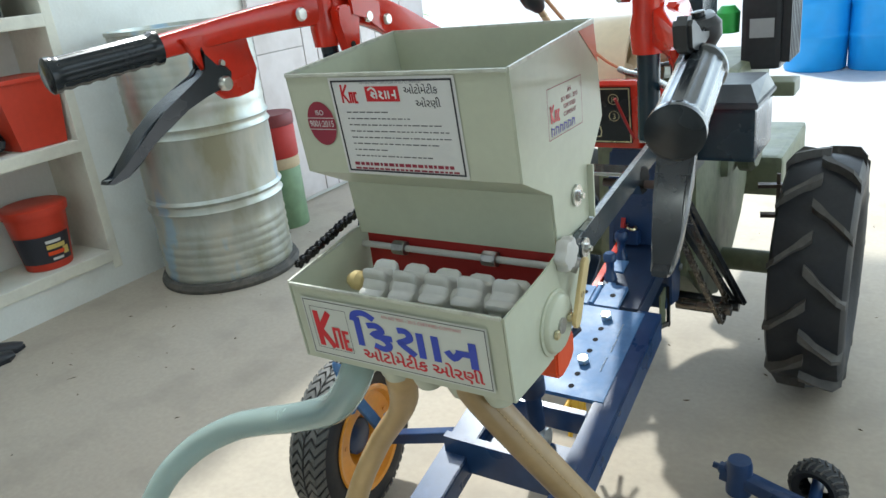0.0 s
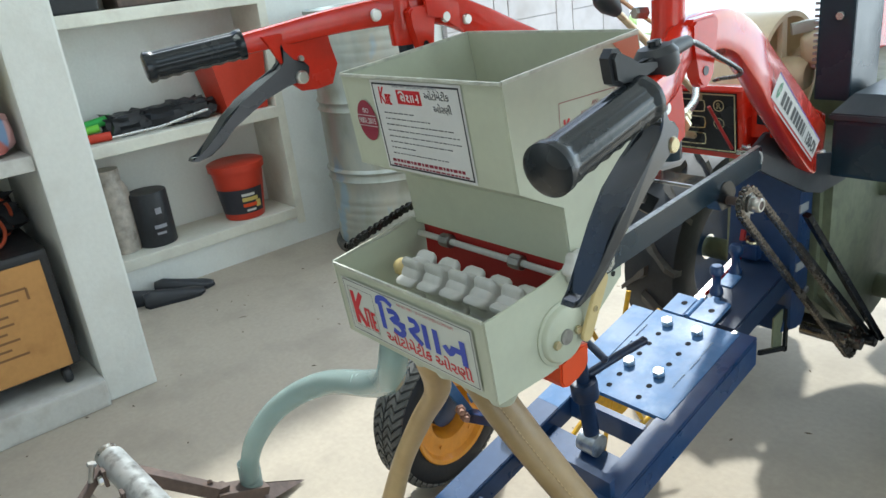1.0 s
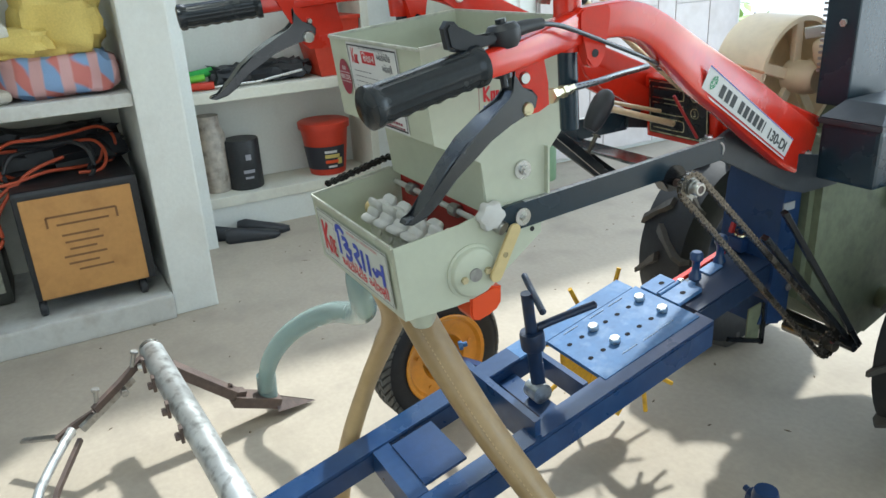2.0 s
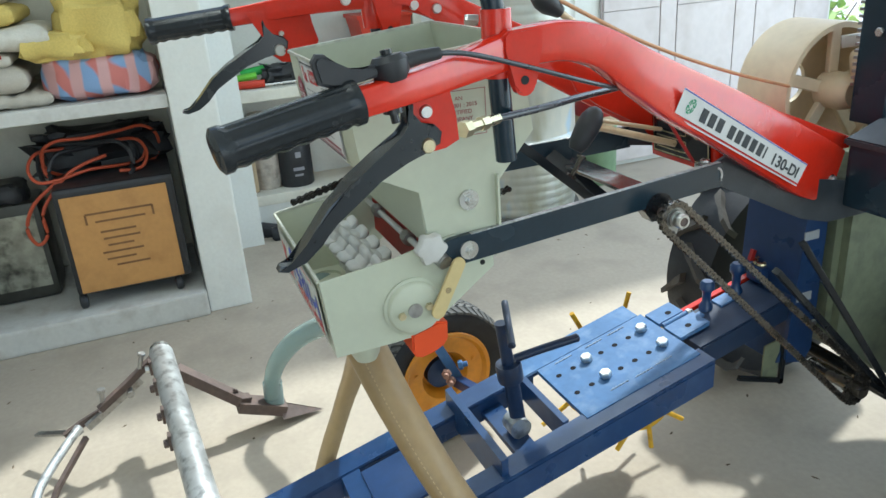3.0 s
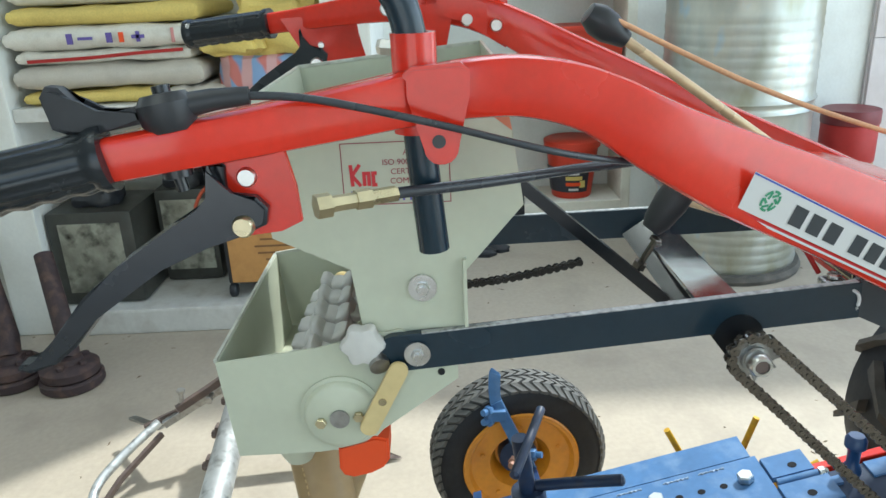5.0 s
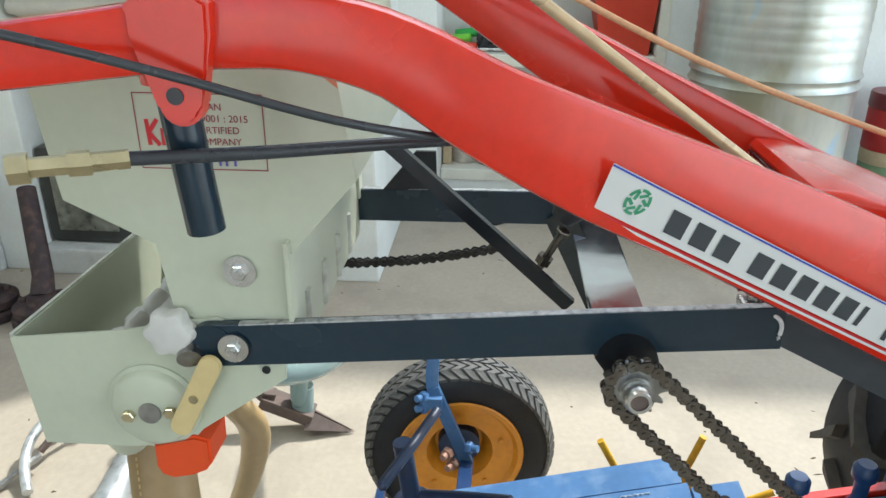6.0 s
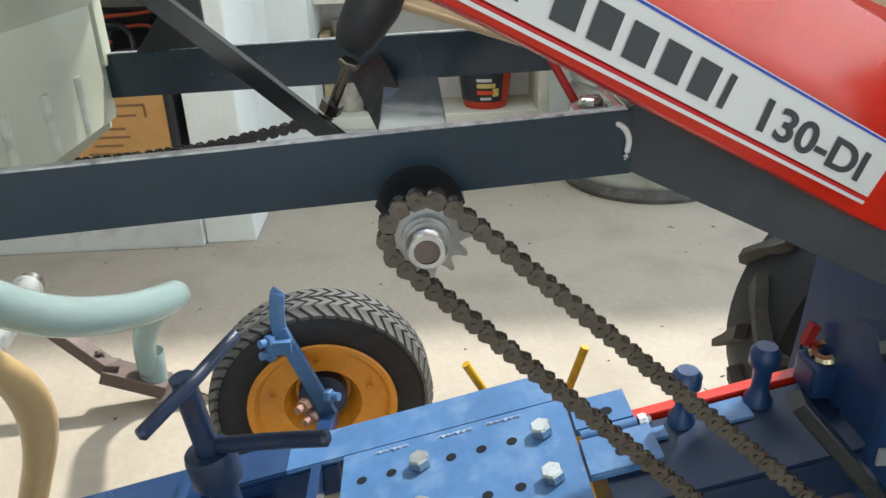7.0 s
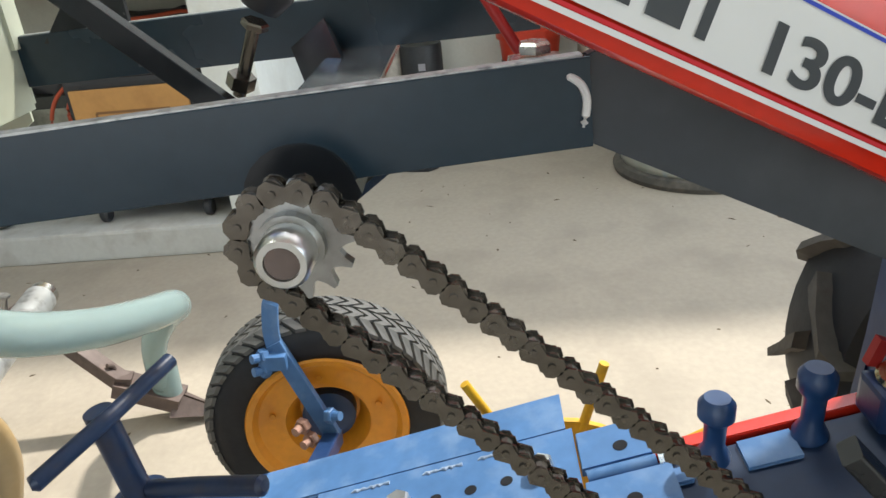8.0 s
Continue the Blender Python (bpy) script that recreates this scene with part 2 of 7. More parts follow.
def streaked_drum():
    """Galvanised sheet; pale rubbed streaks and bluish reflections that run down it are put into its colour."""
    m = mat("streaked_galvanised_drum", (0.47, 0.50, 0.49), 0.42, 0.75, grain=16, broad=5, bump=0.08)
    n, l = m.node_tree.nodes, m.node_tree.links
    tc, mp, nz, cr = n.new("ShaderNodeTexCoord"), n.new("ShaderNodeMapping"), n.new("ShaderNodeTexNoise"), n.new("ShaderNodeValToRGB")
    mp.inputs["Scale"].default_value = (3.6, 3.6, 1.5)
    nz.inputs["Scale"].default_value, nz.inputs["Detail"].default_value = 1.6, 5
    l.new(tc.outputs["Object"], mp.inputs["Vector"])
    l.new(mp.outputs[0], nz.inputs["Vector"])
    l.new(nz.outputs["Fac"], cr.inputs["Fac"])
    for at, colour in ((0.60, (0.52, 0.52, 0.46, 1)), (0.50, (0.44, 0.46, 0.43, 1))):
        cr.color_ramp.elements.new(at).color = colour
    cr.color_ramp.elements[0].color, cr.color_ramp.elements[0].position = (0.33, 0.33, 0.25, 1), 0.36
    cr.color_ramp.elements[-1].color, cr.color_ramp.elements[-1].position = (0.40, 0.52, 0.62, 1), 0.66
    l.new(cr.outputs[0], n["Principled BSDF"].inputs["Base Color"])
    return m


M["check"] = check_cloth()
M["drumsteel"] = streaked_drum()
M["dustring"] = mat("dusty_rubber_ring", (0.075, 0.070, 0.062), 0.8, vary=0.3, grain=40, broad=8, bump=0.3, dirt=(0.17, 0.15, 0.125), dirt_amount=0.6)
# gear-case blue darkened to stand for the shade on the hitch block
M["hitchblue"] = mat("shaded_hitch_blue", (0.010, 0.026, 0.066), 0.5, vary=0.2, grain=50, broad=8, bump=0.2)
M["darkchain"] = mat("black_slack_chain", (0.040, 0.038, 0.036), 0.24, 0.7, vary=0.25, grain=160, broad=30, bump=0.1)
M["leverblack"] = mat("black_lever_enamel", (0.013, 0.017, 0.022), 0.22, vary=0.12, grain=90, broad=8, bump=0.05, coat=0.3)
M["sheath"] = mat("grey_cable_sheath", (0.036, 0.040, 0.047), 0.26, vary=0.1, grain=120, broad=20, bump=0.05)
M["jackblue"] = mat("dark_jack_paint", (0.010, 0.024, 0.062), 0.35, vary=0.2, grain=70, broad=12, bump=0.12, dirt=(0.05, 0.035, 0.03), dirt_amount=0.5)
M["ink_violet"] = mat("violet_ink", (0.10, 0.08, 0.36), 0.5, vary=0.05, bump=0.0)
M["ink_slatepale"] = mat("faded_black_ink", (0.12, 0.12, 0.135), 0.4, vary=0.05, bump=0.0)
M["platesteel"] = mat("rubbed_steel_plate", (0.52, 0.53, 0.54), 0.17, 0.9, vary=0.10, grain=60, broad=18, bump=0.03)
M["holedark"] = mat("dark_hole", (0.006, 0.007, 0.010), 0.9, vary=0.1, bump=0.0)
M["weld"] = mat("pale_weld", (0.30, 0.38, 0.50), 0.5, 0.1, vary=0.3, grain=200, broad=60, bump=0.3)


# ---- shape helpers ----
def link(name, bm, material, smooth=False, auto=True):
    me = bpy.data.meshes.new(name)
    bmesh.ops.recalc_face_normals(bm, faces=bm.faces[:])
    if smooth:
        for f in bm.faces:
            f.smooth = True
        if auto:
            for e in bm.edges:
                if len(e.link_faces) == 2 and e.calc_face_angle(0) > radians(38):
                    e.smooth = False
    bm.to_mesh(me)
    bm.free()
    for one in material if isinstance(material, (list, tuple)) else [material]:
        me.materials.append(M[one] if isinstance(one, str) else one)
    return new(name, me)


def part(name, bm, material, parent=None, label="", smooth=False):
    """One mesh object; under a thing (an Empty) or under a part of it."""
    ob = link(name, bm, material, smooth)
    if parent is not None:
        ob.parent = parent
        if parent.type == "EMPTY":
            ob.matrix_parent_inverse = Matrix.Translation(parent.location).inverted()
    if label:
        ob["label"] = label
    return ob


def thing(name, at, label, category, group="", kind=""):
    ob = new(name)
    ob.location = at
    ob.empty_display_size = 0.05
    return tagged(ob, label, category, group, kind)


def solo(name, bm, material, label, category, group="", kind="", smooth=False):
    return tagged(link(name, bm, material, smooth), label, category, group, kind)


def bx(bm, x0, x1, y0, y1, z0, z1, bevel=0.0, m=None):
    """A box between two corners, with small chamfers."""
    c = Vector(((x0 + x1) / 2, (y0 + y1) / 2, (z0 + z1) / 2))
    r = bmesh.ops.create_cube(bm, size=1, matrix=Matrix.Translation(c) @ Matrix.Diagonal((abs(x1 - x0), abs(y1 - y0), abs(z1 - z0), 1)))
    vs = r["verts"]
    if bevel:
        es = list({e for v in vs for e in v.link_edges})
        r2 = bmesh.ops.bevel(bm, geom=es, offset=bevel, segments=2, affect="EDGES", profile=0.7)
        vs = list({v for f in r2["faces"] for v in f.verts} | {v for v in vs if v.is_valid})
    if m is not None:
        bmesh.ops.transform(bm, matrix=m, verts=[v for v in vs if v.is_valid])
    return vs


def axes_of(way, up=(0, 0, 1)):
    w = Vector(way).normalized()
    u = Vector(up)
    if abs(w.dot(u)) > 0.98:
        u = Vector((0, 1, 0))
    s = w.cross(u).normalized()
    return s, s.cross(w).normalized(), w


def cy(bm, a, b, r0, r1=None, seg=20, cap=True):
    """A (tapered) rod from a to b."""
    return tb(bm, [a, b], [r0, r0 if r1 is None else r1], seg, cap)


def tb(bm, pts, radii, seg=14, cap=True, flat=1.0, up=(0, 0, 1)):
    """A round or oval pipe through points; flat scales its height."""
    pts = [Vector(p) for p in pts]
    if not isinstance(radii, (list, tuple)):
        radii = [radii] * len(pts)
    rings = []
    for i, p in enumerate(pts):
        way = pts[min(i + 1, len(pts) - 1)] - pts[max(i - 1, 0)]
        s, u, _ = axes_of(way, up)
        rings.append([bm.verts.new(p + radii[i] * (math.cos(t) * s + flat * math.sin(t) * u)) for t in (2 * math.pi * k / seg for k in range(seg))])
    for a, b in zip(rings, rings[1:]):
        for k in range(seg):
            bm.faces.new((a[k], a[(k + 1) % seg], b[(k + 1) % seg], b[k]))
    if cap:
        bm.faces.new(rings[0][::-1])
        bm.faces.new(rings[-1])
    return [v for r in rings for v in r]


def bar(bm, pts, w, h, round_=0.25, up=(0, 0, 1)):
    """A rectangular tube with rounded corners swept through points. w across, h along up; lists or numbers."""
    pts = [Vector(p) for p in pts]
    ws = w if isinstance(w, (list, tuple)) else [w] * len(pts)
    hs = h if isinstance(h, (list, tuple)) else [h] * len(pts)
    rings = []
    for i, p in enumerate(pts):
        way = pts[min(i + 1, len(pts) - 1)] - pts[max(i - 1, 0)]
        s, u, _ = axes_of(way, up)
        a, b = ws[i] / 2, hs[i] / 2
        c = round_ * min(a, b) * 2 * 0.5
        ring = []
        for sx, sy in ((1, 1), (-1, 1), (-1, -1), (1, -1)):
            first, second = ((a, b - c), (a - c, b)) if sx * sy > 0 else ((a - c, b), (a, b - c))
            mid = (a - 0.3 * c, b - 0.3 * c)
            for q in (first, mid, second):
                ring.append(bm.verts.new(p + sx * q[0] * s + sy * q[1] * u))
        rings.append(ring)
    k = len(rings[0])
    for a, b in zip(rings, rings[1:]):
        for j in range(k):
            bm.faces.new((a[j], a[(j + 1) % k], b[(j + 1) % k], b[j]))
    bm.faces.new(rings[0][::-1])
    bm.faces.new(rings[-1])


def pr(bm, outline, x0, x1, axis="x", bevel=0.0):
    """A plate: an outline of (y, z) from x0 to x1; axis y takes (x, z), axis z takes (x, y)."""
    def at(p, d):
        return {"x": (d, p[0], p[1]), "y": (p[0], d, p[1]), "z": (p[0], p[1], d)}[axis]
    a = [bm.verts.new(at(p, x0)) for p in outline]
    b = [bm.verts.new(at(p, x1)) for p in outline]
    n = len(outline)
    faces = [bm.faces.new(a[::-1]), bm.faces.new(b)]
    for k in range(n):
        faces.append(bm.faces.new((a[k], a[(k + 1) % n], b[(k + 1) % n], b[k])))
    if bevel:
        bmesh.ops.bevel(bm, geom=list({e for f in faces[:2] for e in f.edges}), offset=bevel, segments=2, affect="EDGES")


def lathe(bm, profile, centre, axis=(0, 0, 1), seg=32, closed=False):
    """Turns a profile of (radius, height along axis) round an axis."""
    s, u, w = axes_of(axis, (0, 0, 1))
    c = Vector(centre)
    rings = []
    for r, h in profile:
        rings.append([bm.verts.new(c + w * h + r * (math.cos(t) * s + math.sin(t) * u)) for t in (2 * math.pi * k / seg for k in range(seg))] if r > 1e-5 else [bm.verts.new(c + w * h)])
    pairs = list(zip(rings, rings[1:])) + ([(rings[-1], rings[0])] if closed else [])
    for a, b in pairs:
        for k in range(seg):
            k2 = (k + 1) % seg
            if len(a) == 1 and len(b) == 1:
                continue
            if len(a) == 1:
                bm.faces.new((a[0], b[k2], b[k]))
            elif len(b) == 1:
                bm.faces.new((a[k], a[k2], b[0]))
            else:
                bm.faces.new((a[k], a[k2], b[k2], b[k]))


def arc(pts, steps=6):
    """A smooth line through points."""
    p = [Vector(q) for q in pts]
    out = []
    for i in range(len(p) - 1):
        a, b, c, d = p[max(i - 1, 0)], p[i], p[i + 1], p[min(i + 2, len(p) - 1)]
        for k in range(steps):
            t = k / steps
            out.append(0.5 * ((2 * b) + (c - a) * t + (2 * a - 5 * b + 4 * c - d) * t * t + (3 * b - a - 3 * c + d) * t ** 3))
    out.append(p[-1])
    return out


def hexbolt(bm, at, axis, r=0.012, h=0.009, shank=0.0, washer=0.0):
    """A hexagon head on a washer, seen from the end of axis."""
    c, w = Vector(at), Vector(axis).normalized()
    if washer:
        cy(bm, c, c + w * 0.003, washer, seg=20)
    lathe(bm, [(0, 0.002), (r, 0.002), (r, h * 0.8), (r * 0.86, h), (0, h)], c, w, 6)
    if shank:
        cy(bm, c + w * h, c + w * (h + shank), r * 0.55, seg=12)


def oval(cx, cy_, rx, ry, n=28, a0=0.0, a1=2 * math.pi):
    return [(cx + rx * math.cos(a0 + (a1 - a0) * k / n), cy_ + ry * math.sin(a0 + (a1 - a0) * k / n)) for k in range(n if a1 - a0 > 6.28 else n + 1)]


def slot(p, q, r, n=8):
    """The outline of a bar with round ends."""
    (ax, ay), (bx_, by) = p, q
    d = math.atan2(by - ay, bx_ - ax)
    return [(bx_ + r * math.cos(d - math.pi / 2 + math.pi * k / n), by + r * math.sin(d - math.pi / 2 + math.pi * k / n)) for k in range(n + 1)] + \
        [(ax + r * math.cos(d + math.pi / 2 + math.pi * k / n), ay + r * math.sin(d + math.pi / 2 + math.pi * k / n)) for k in range(n + 1)]


def lump(bm, centre, size, rough=0.2, seg=16, scale=3.0, seed=0.0):
    """A soft uneven body, such as a filled sack."""
    r = bmesh.ops.create_uvsphere(bm, u_segments=seg * 2, v_segments=seg, radius=1)
    for v in r["verts"]:
        d = v.co.normalized()
        q = Vector([math.copysign(abs(c) ** 0.55, c) for c in d])
        k = 1 + rough * noise.noise(d * scale + Vector((seed, seed * 2, 0)))
        v.co = Vector(centre) + Vector((q.x * size[0] * k, q.y * size[1] * k, q.z * size[2] * k))


# ---- the room ----
WX = -2.5          # face of the west wall
FY = 5.68          # front of the room
PX = -1.62         # face of the pillars of the storage bay
ROOF = -1.20        # edge of the unseen roof slab, set to bound the sun patch
BAYBACK = -2.24    # back of the storage bay


def structure(name, bm, material, label, category, smooth=False):
    return solo(name, bm, material, label, category, kind="structure", smooth=smooth)


def floor_sheet():
    bm = bmesh.new()
    bx(bm, -3.2, 3.4, -2.4, FY, -0.12, 0.0)
    structure("floor", bm, "floor", "worn grey-beige concrete floor with stains", "floor")
    bm = bmesh.new()
    bx(bm, -400, 400, -400, 400, -0.4, -0.125)
    structure("ground", bm, "ground", "sunlit pale concrete yard in front of the shop", "ground")
    bm = bmesh.new()
    bx(bm, -14, 14, FY + 0.004, 26, -0.12, -0.012)
    structure("pavement", bm, "ground", "bright concrete apron outside the open front", "pavement")


def niche_wall():
    """West wall with a shelf niche; the roof stops short of it and leaves a strip of open sky."""
    n0, n1, back, top = 1.80, 2.76, -2.80, 1.38
    # height of the unseen wall top is set to bound the sun patch
    wz0, top_z = 1.42, 3.0
    bm = bmesh.new()
    bx(bm, -2.95, back, -2.4, FY, 0, wz0)                 # mass behind the niche
    bx(bm, back, WX, n1, FY, 0, wz0)                      # north of the niche
    bx(bm, back, WX, n0, n1, 0, 0.139)                    # under the niche
    bx(bm, back, WX, n0, n1, top, wz0)                    # over the niche
    bx(bm, -2.95, WX, -2.4, FY, wz0, top_z)               # wall above
    bx(bm, back, WX, -2.4, -0.10, 0, wz0)
    structure("wall_west", bm, "wall", "white limewashed masonry wall with a shelf niche", "wall")
    for z in (0.195, 0.735, 1.285):
        bm = bmesh.new()
        bx(bm, back + 0.002, WX + 0.012, n0 + 0.002, n1 - 0.002, z - 0.055, z, 0.006)
        structure("shelf_niche", bm, "niche", "cream painted masonry shelf in a wall niche", "shelf")
    bm = bmesh.new()
    bx(bm, back, WX + 0.004, n1 - 0.001, n1 + 0.045, 0.10, top, 0.005)
    structure("trim", bm, "niche", "pale plastered edge of the shelf niche", "trim")


def storage_bay():
    """Bay with a mid shelf between two pillars."""
    y0, y1 = 0.315, 1.465
    bm = bmesh.new()
    bx(bm, -2.80, PX, y1, 1.635, 0, 2.9, 0.008)
    bx(bm, -2.80, -2.30, 1.635, 1.80, 0, 2.9)
    structure("pillar", bm, "wall", "white painted square pillar at the end of the storage bay", "pillar")
    bm = bmesh.new()
    bx(bm, -2.80, PX, 0.14, y0, 0, 2.9, 0.008)
    structure("pillar", bm, "wall", "white painted pillar between two storage bays", "pillar")
    bm = bmesh.new()
    bx(bm, -2.80, BAYBACK, -0.09, 0.14, 0, 2.9)
    bx(bm, -2.80, BAYBACK, y0, y1, 0, 2.9)
    structure("wall_bay_back", bm, "niche", "dull plaster wall at the back of the storage bay", "wall")
    bm = bmesh.new()
    bx(bm, BAYBACK, PX + 0.03, y0 + 0.002, y1 - 0.002, 0, 0.105, 0.012)
    bx(bm, BAYBACK, PX + 0.03, -0.6, 0.138, 0, 0.105, 0.012)
    structure("plinth", bm, "shelf", "raised worn concrete plinth of the storage bay", "plinth")
    bm = bmesh.new()
    bx(bm, BAYBACK, PX - 0.015, y0 + 0.002, y1 - 0.002, 0.845, 0.895, 0.006)
    bx(bm, BAYBACK, PX - 0.015, -0.6, 0.138, 0.845, 0.895, 0.006)
    structure("bay_shelf", bm, "shelf", "grey painted concrete shelf of the storage bay", "shelf")
    bm = bmesh.new()
    bx(bm, -2.80, PX, -0.75, -0.60, 0, 2.9)
    structure("pillar", bm, "wall", "white painted pillar", "pillar")
    # out-of-view slab, added to keep sun and sky out of the bay
    bm = bmesh.new()
    bx(bm, -2.80, PX - 0.004, -0.60, 0.138, 2.0, 2.15)
    bx(bm, -2.80, PX - 0.004, 0.317, 1.463, 2.0, 2.15)
    structure("bay_shade_slab", bm, "wall", "unseen slab added over the storage bay to keep it dark", "wall")


def shell():
    # unseen east wall; its opening is made up for the fill light
    bm = bmesh.new()
    bx(bm, 3.2, 3.4, -2.4, 0.2, 0, 3.2)
    bx(bm, 3.2, 3.4, 2.6, FY, 0, 3.2)
    bx(bm, 3.2, 3.4, 0.2, 2.6, 2.4, 3.2)
    structure("wall_east", bm, "wall", "plain white side wall, unseen, with an added opening for fill light", "wall")
    bm = bmesh.new()
    bx(bm, -2.5, 3.2, -2.4, -2.2, 0, 3.2)
    structure("wall_south", bm, "wall", "plain white back wall", "wall")
    bm = bmesh.new()
    bx(bm, ROOF, 3.4, FY - 0.2, FY, 2.92, 3.2)
    structure("wall_front_lintel", bm, "wall", "concrete lintel over the open shop front", "wall")
    # unseen roof; its west edge is placed to shape the sunlit floor
    bm = bmesh.new()
    bx(bm, ROOF, 3.4, -2.4, FY, 3.2, 3.35)
    structure("ceiling", bm, "ceiling", "plain white ceiling slab, unseen, its edge set to shape the sunlight", "ceiling")


def gate_leaf():
    """Steel gate leaf folded flat against the west wall."""
    g = thing("door_1", (WX + 0.03, 4.75, 0), "pale pinkish steel folding gate leaf, folded open against the wall", "door", kind="structure")
    y0, y1, z1 = 3.90, 5.64, 2.6
    bm = bmesh.new()
    bx(bm, WX + 0.006, WX + 0.022, y0, y1, 0.03, z1)
    part("backing_sheet", bm, "gateline", g)
    ys = [3.905, 4.30, 4.42, 4.86, 5.02, 5.34, 5.635]
    zs = [0.03, 0.93, 1.9, 2.6]
    for a, b in zip(ys, ys[1:]):
        for k, (c, d) in enumerate(zip(zs, zs[1:])):
            if b - a < 0.2 and k % 2:
                continue
            e = zs[k + 2] if b - a < 0.2 and k + 2 < len(zs) else d
            bm = bmesh.new()
            bx(bm, WX + 0.022, WX + 0.034, a + 0.004, b - 0.004, c + 0.002, e - 0.002, 0.003)
            part("panel", bm, "gate", g)


floor_sheet()
niche_wall()
storage_bay()
shell()
gate_leaf()


def steel_drum():
    """Galvanised oil drum that stands against the wall."""
    c = (-2.115, 3.14)
    d = thing("steel_drum", (c[0], c[1], 0), "dull silver galvanised steel drum with rolled hoops", "drum")
    bm = bmesh.new()
    R = 0.308
    prof = [(0.0, 0.02), (R - 0.012, 0.02), (R - 0.004, 0.03)]
    z = 0.05
    while z < 0.30:
        prof += [(R - 0.002, z), (R + 0.0015, z + 0.014), (R - 0.002, z + 0.028)]
        z += 0.042
    prof += [(R, 0.36), (R + 0.010, 0.375), (R, 0.39), (R, 0.405), (R + 0.012, 0.42), (R, 0.435), (R, 0.70), (R + 0.010, 0.715), (R, 0.73), (R, 0.742), (R + 0.010, 0.757), (R, 0.772)]
    z = 0.82
    while z < 1.08:
        prof += [(R - 0.001, z), (R + 0.0015, z + 0.014), (R - 0.001, z + 0.028)]
        z += 0.042
    prof += [(R, 1.155), (R + 0.007, 1.16), (R + 0.007, 1.175), (R - 0.008, 1.175), (R - 0.010, 1.16), (0.0, 1.158)]
    lathe(bm, prof, (*c, 0), seg=64)
    part("shell", bm, "drumsteel", d, smooth=True)
    bm = bmesh.new()
    lathe(bm, [(R - 0.02, 0.0), (R + 0.022, 0.0), (R + 0.027, 0.018), (R + 0.018, 0.038), (R + 0.001, 0.042), (R - 0.02, 0.045)], (*c, 0), seg=64, closed=True)
    part("base_ring", bm, "dustring", d, "dusty dark rubber ring under the drum", smooth=True)


steel_drum()


# ---- seed hopper at the back of the tiller ----
HX0, HX1 = -0.060, 0.302
hopper = thing("seed_hopper", (0.12, 1.72, 0.73), "pale sage-green sheet-metal seed hopper with printed labels", "seeder")


def sheet(bm, pts, x0, x1, t=0.003):
    """A bent sheet along a line of (y, z), between x0 and x1."""
    n = []
    for i, (y, z) in enumerate(pts):
        a, b = pts[max(i - 1, 0)], pts[min(i + 1, len(pts) - 1)]
        d = Vector((b[0] - a[0], b[1] - a[1])).normalized()
        n.append((y - d.y * t, z + d.x * t))
    pr(bm, pts + n[::-1], x0, x1)


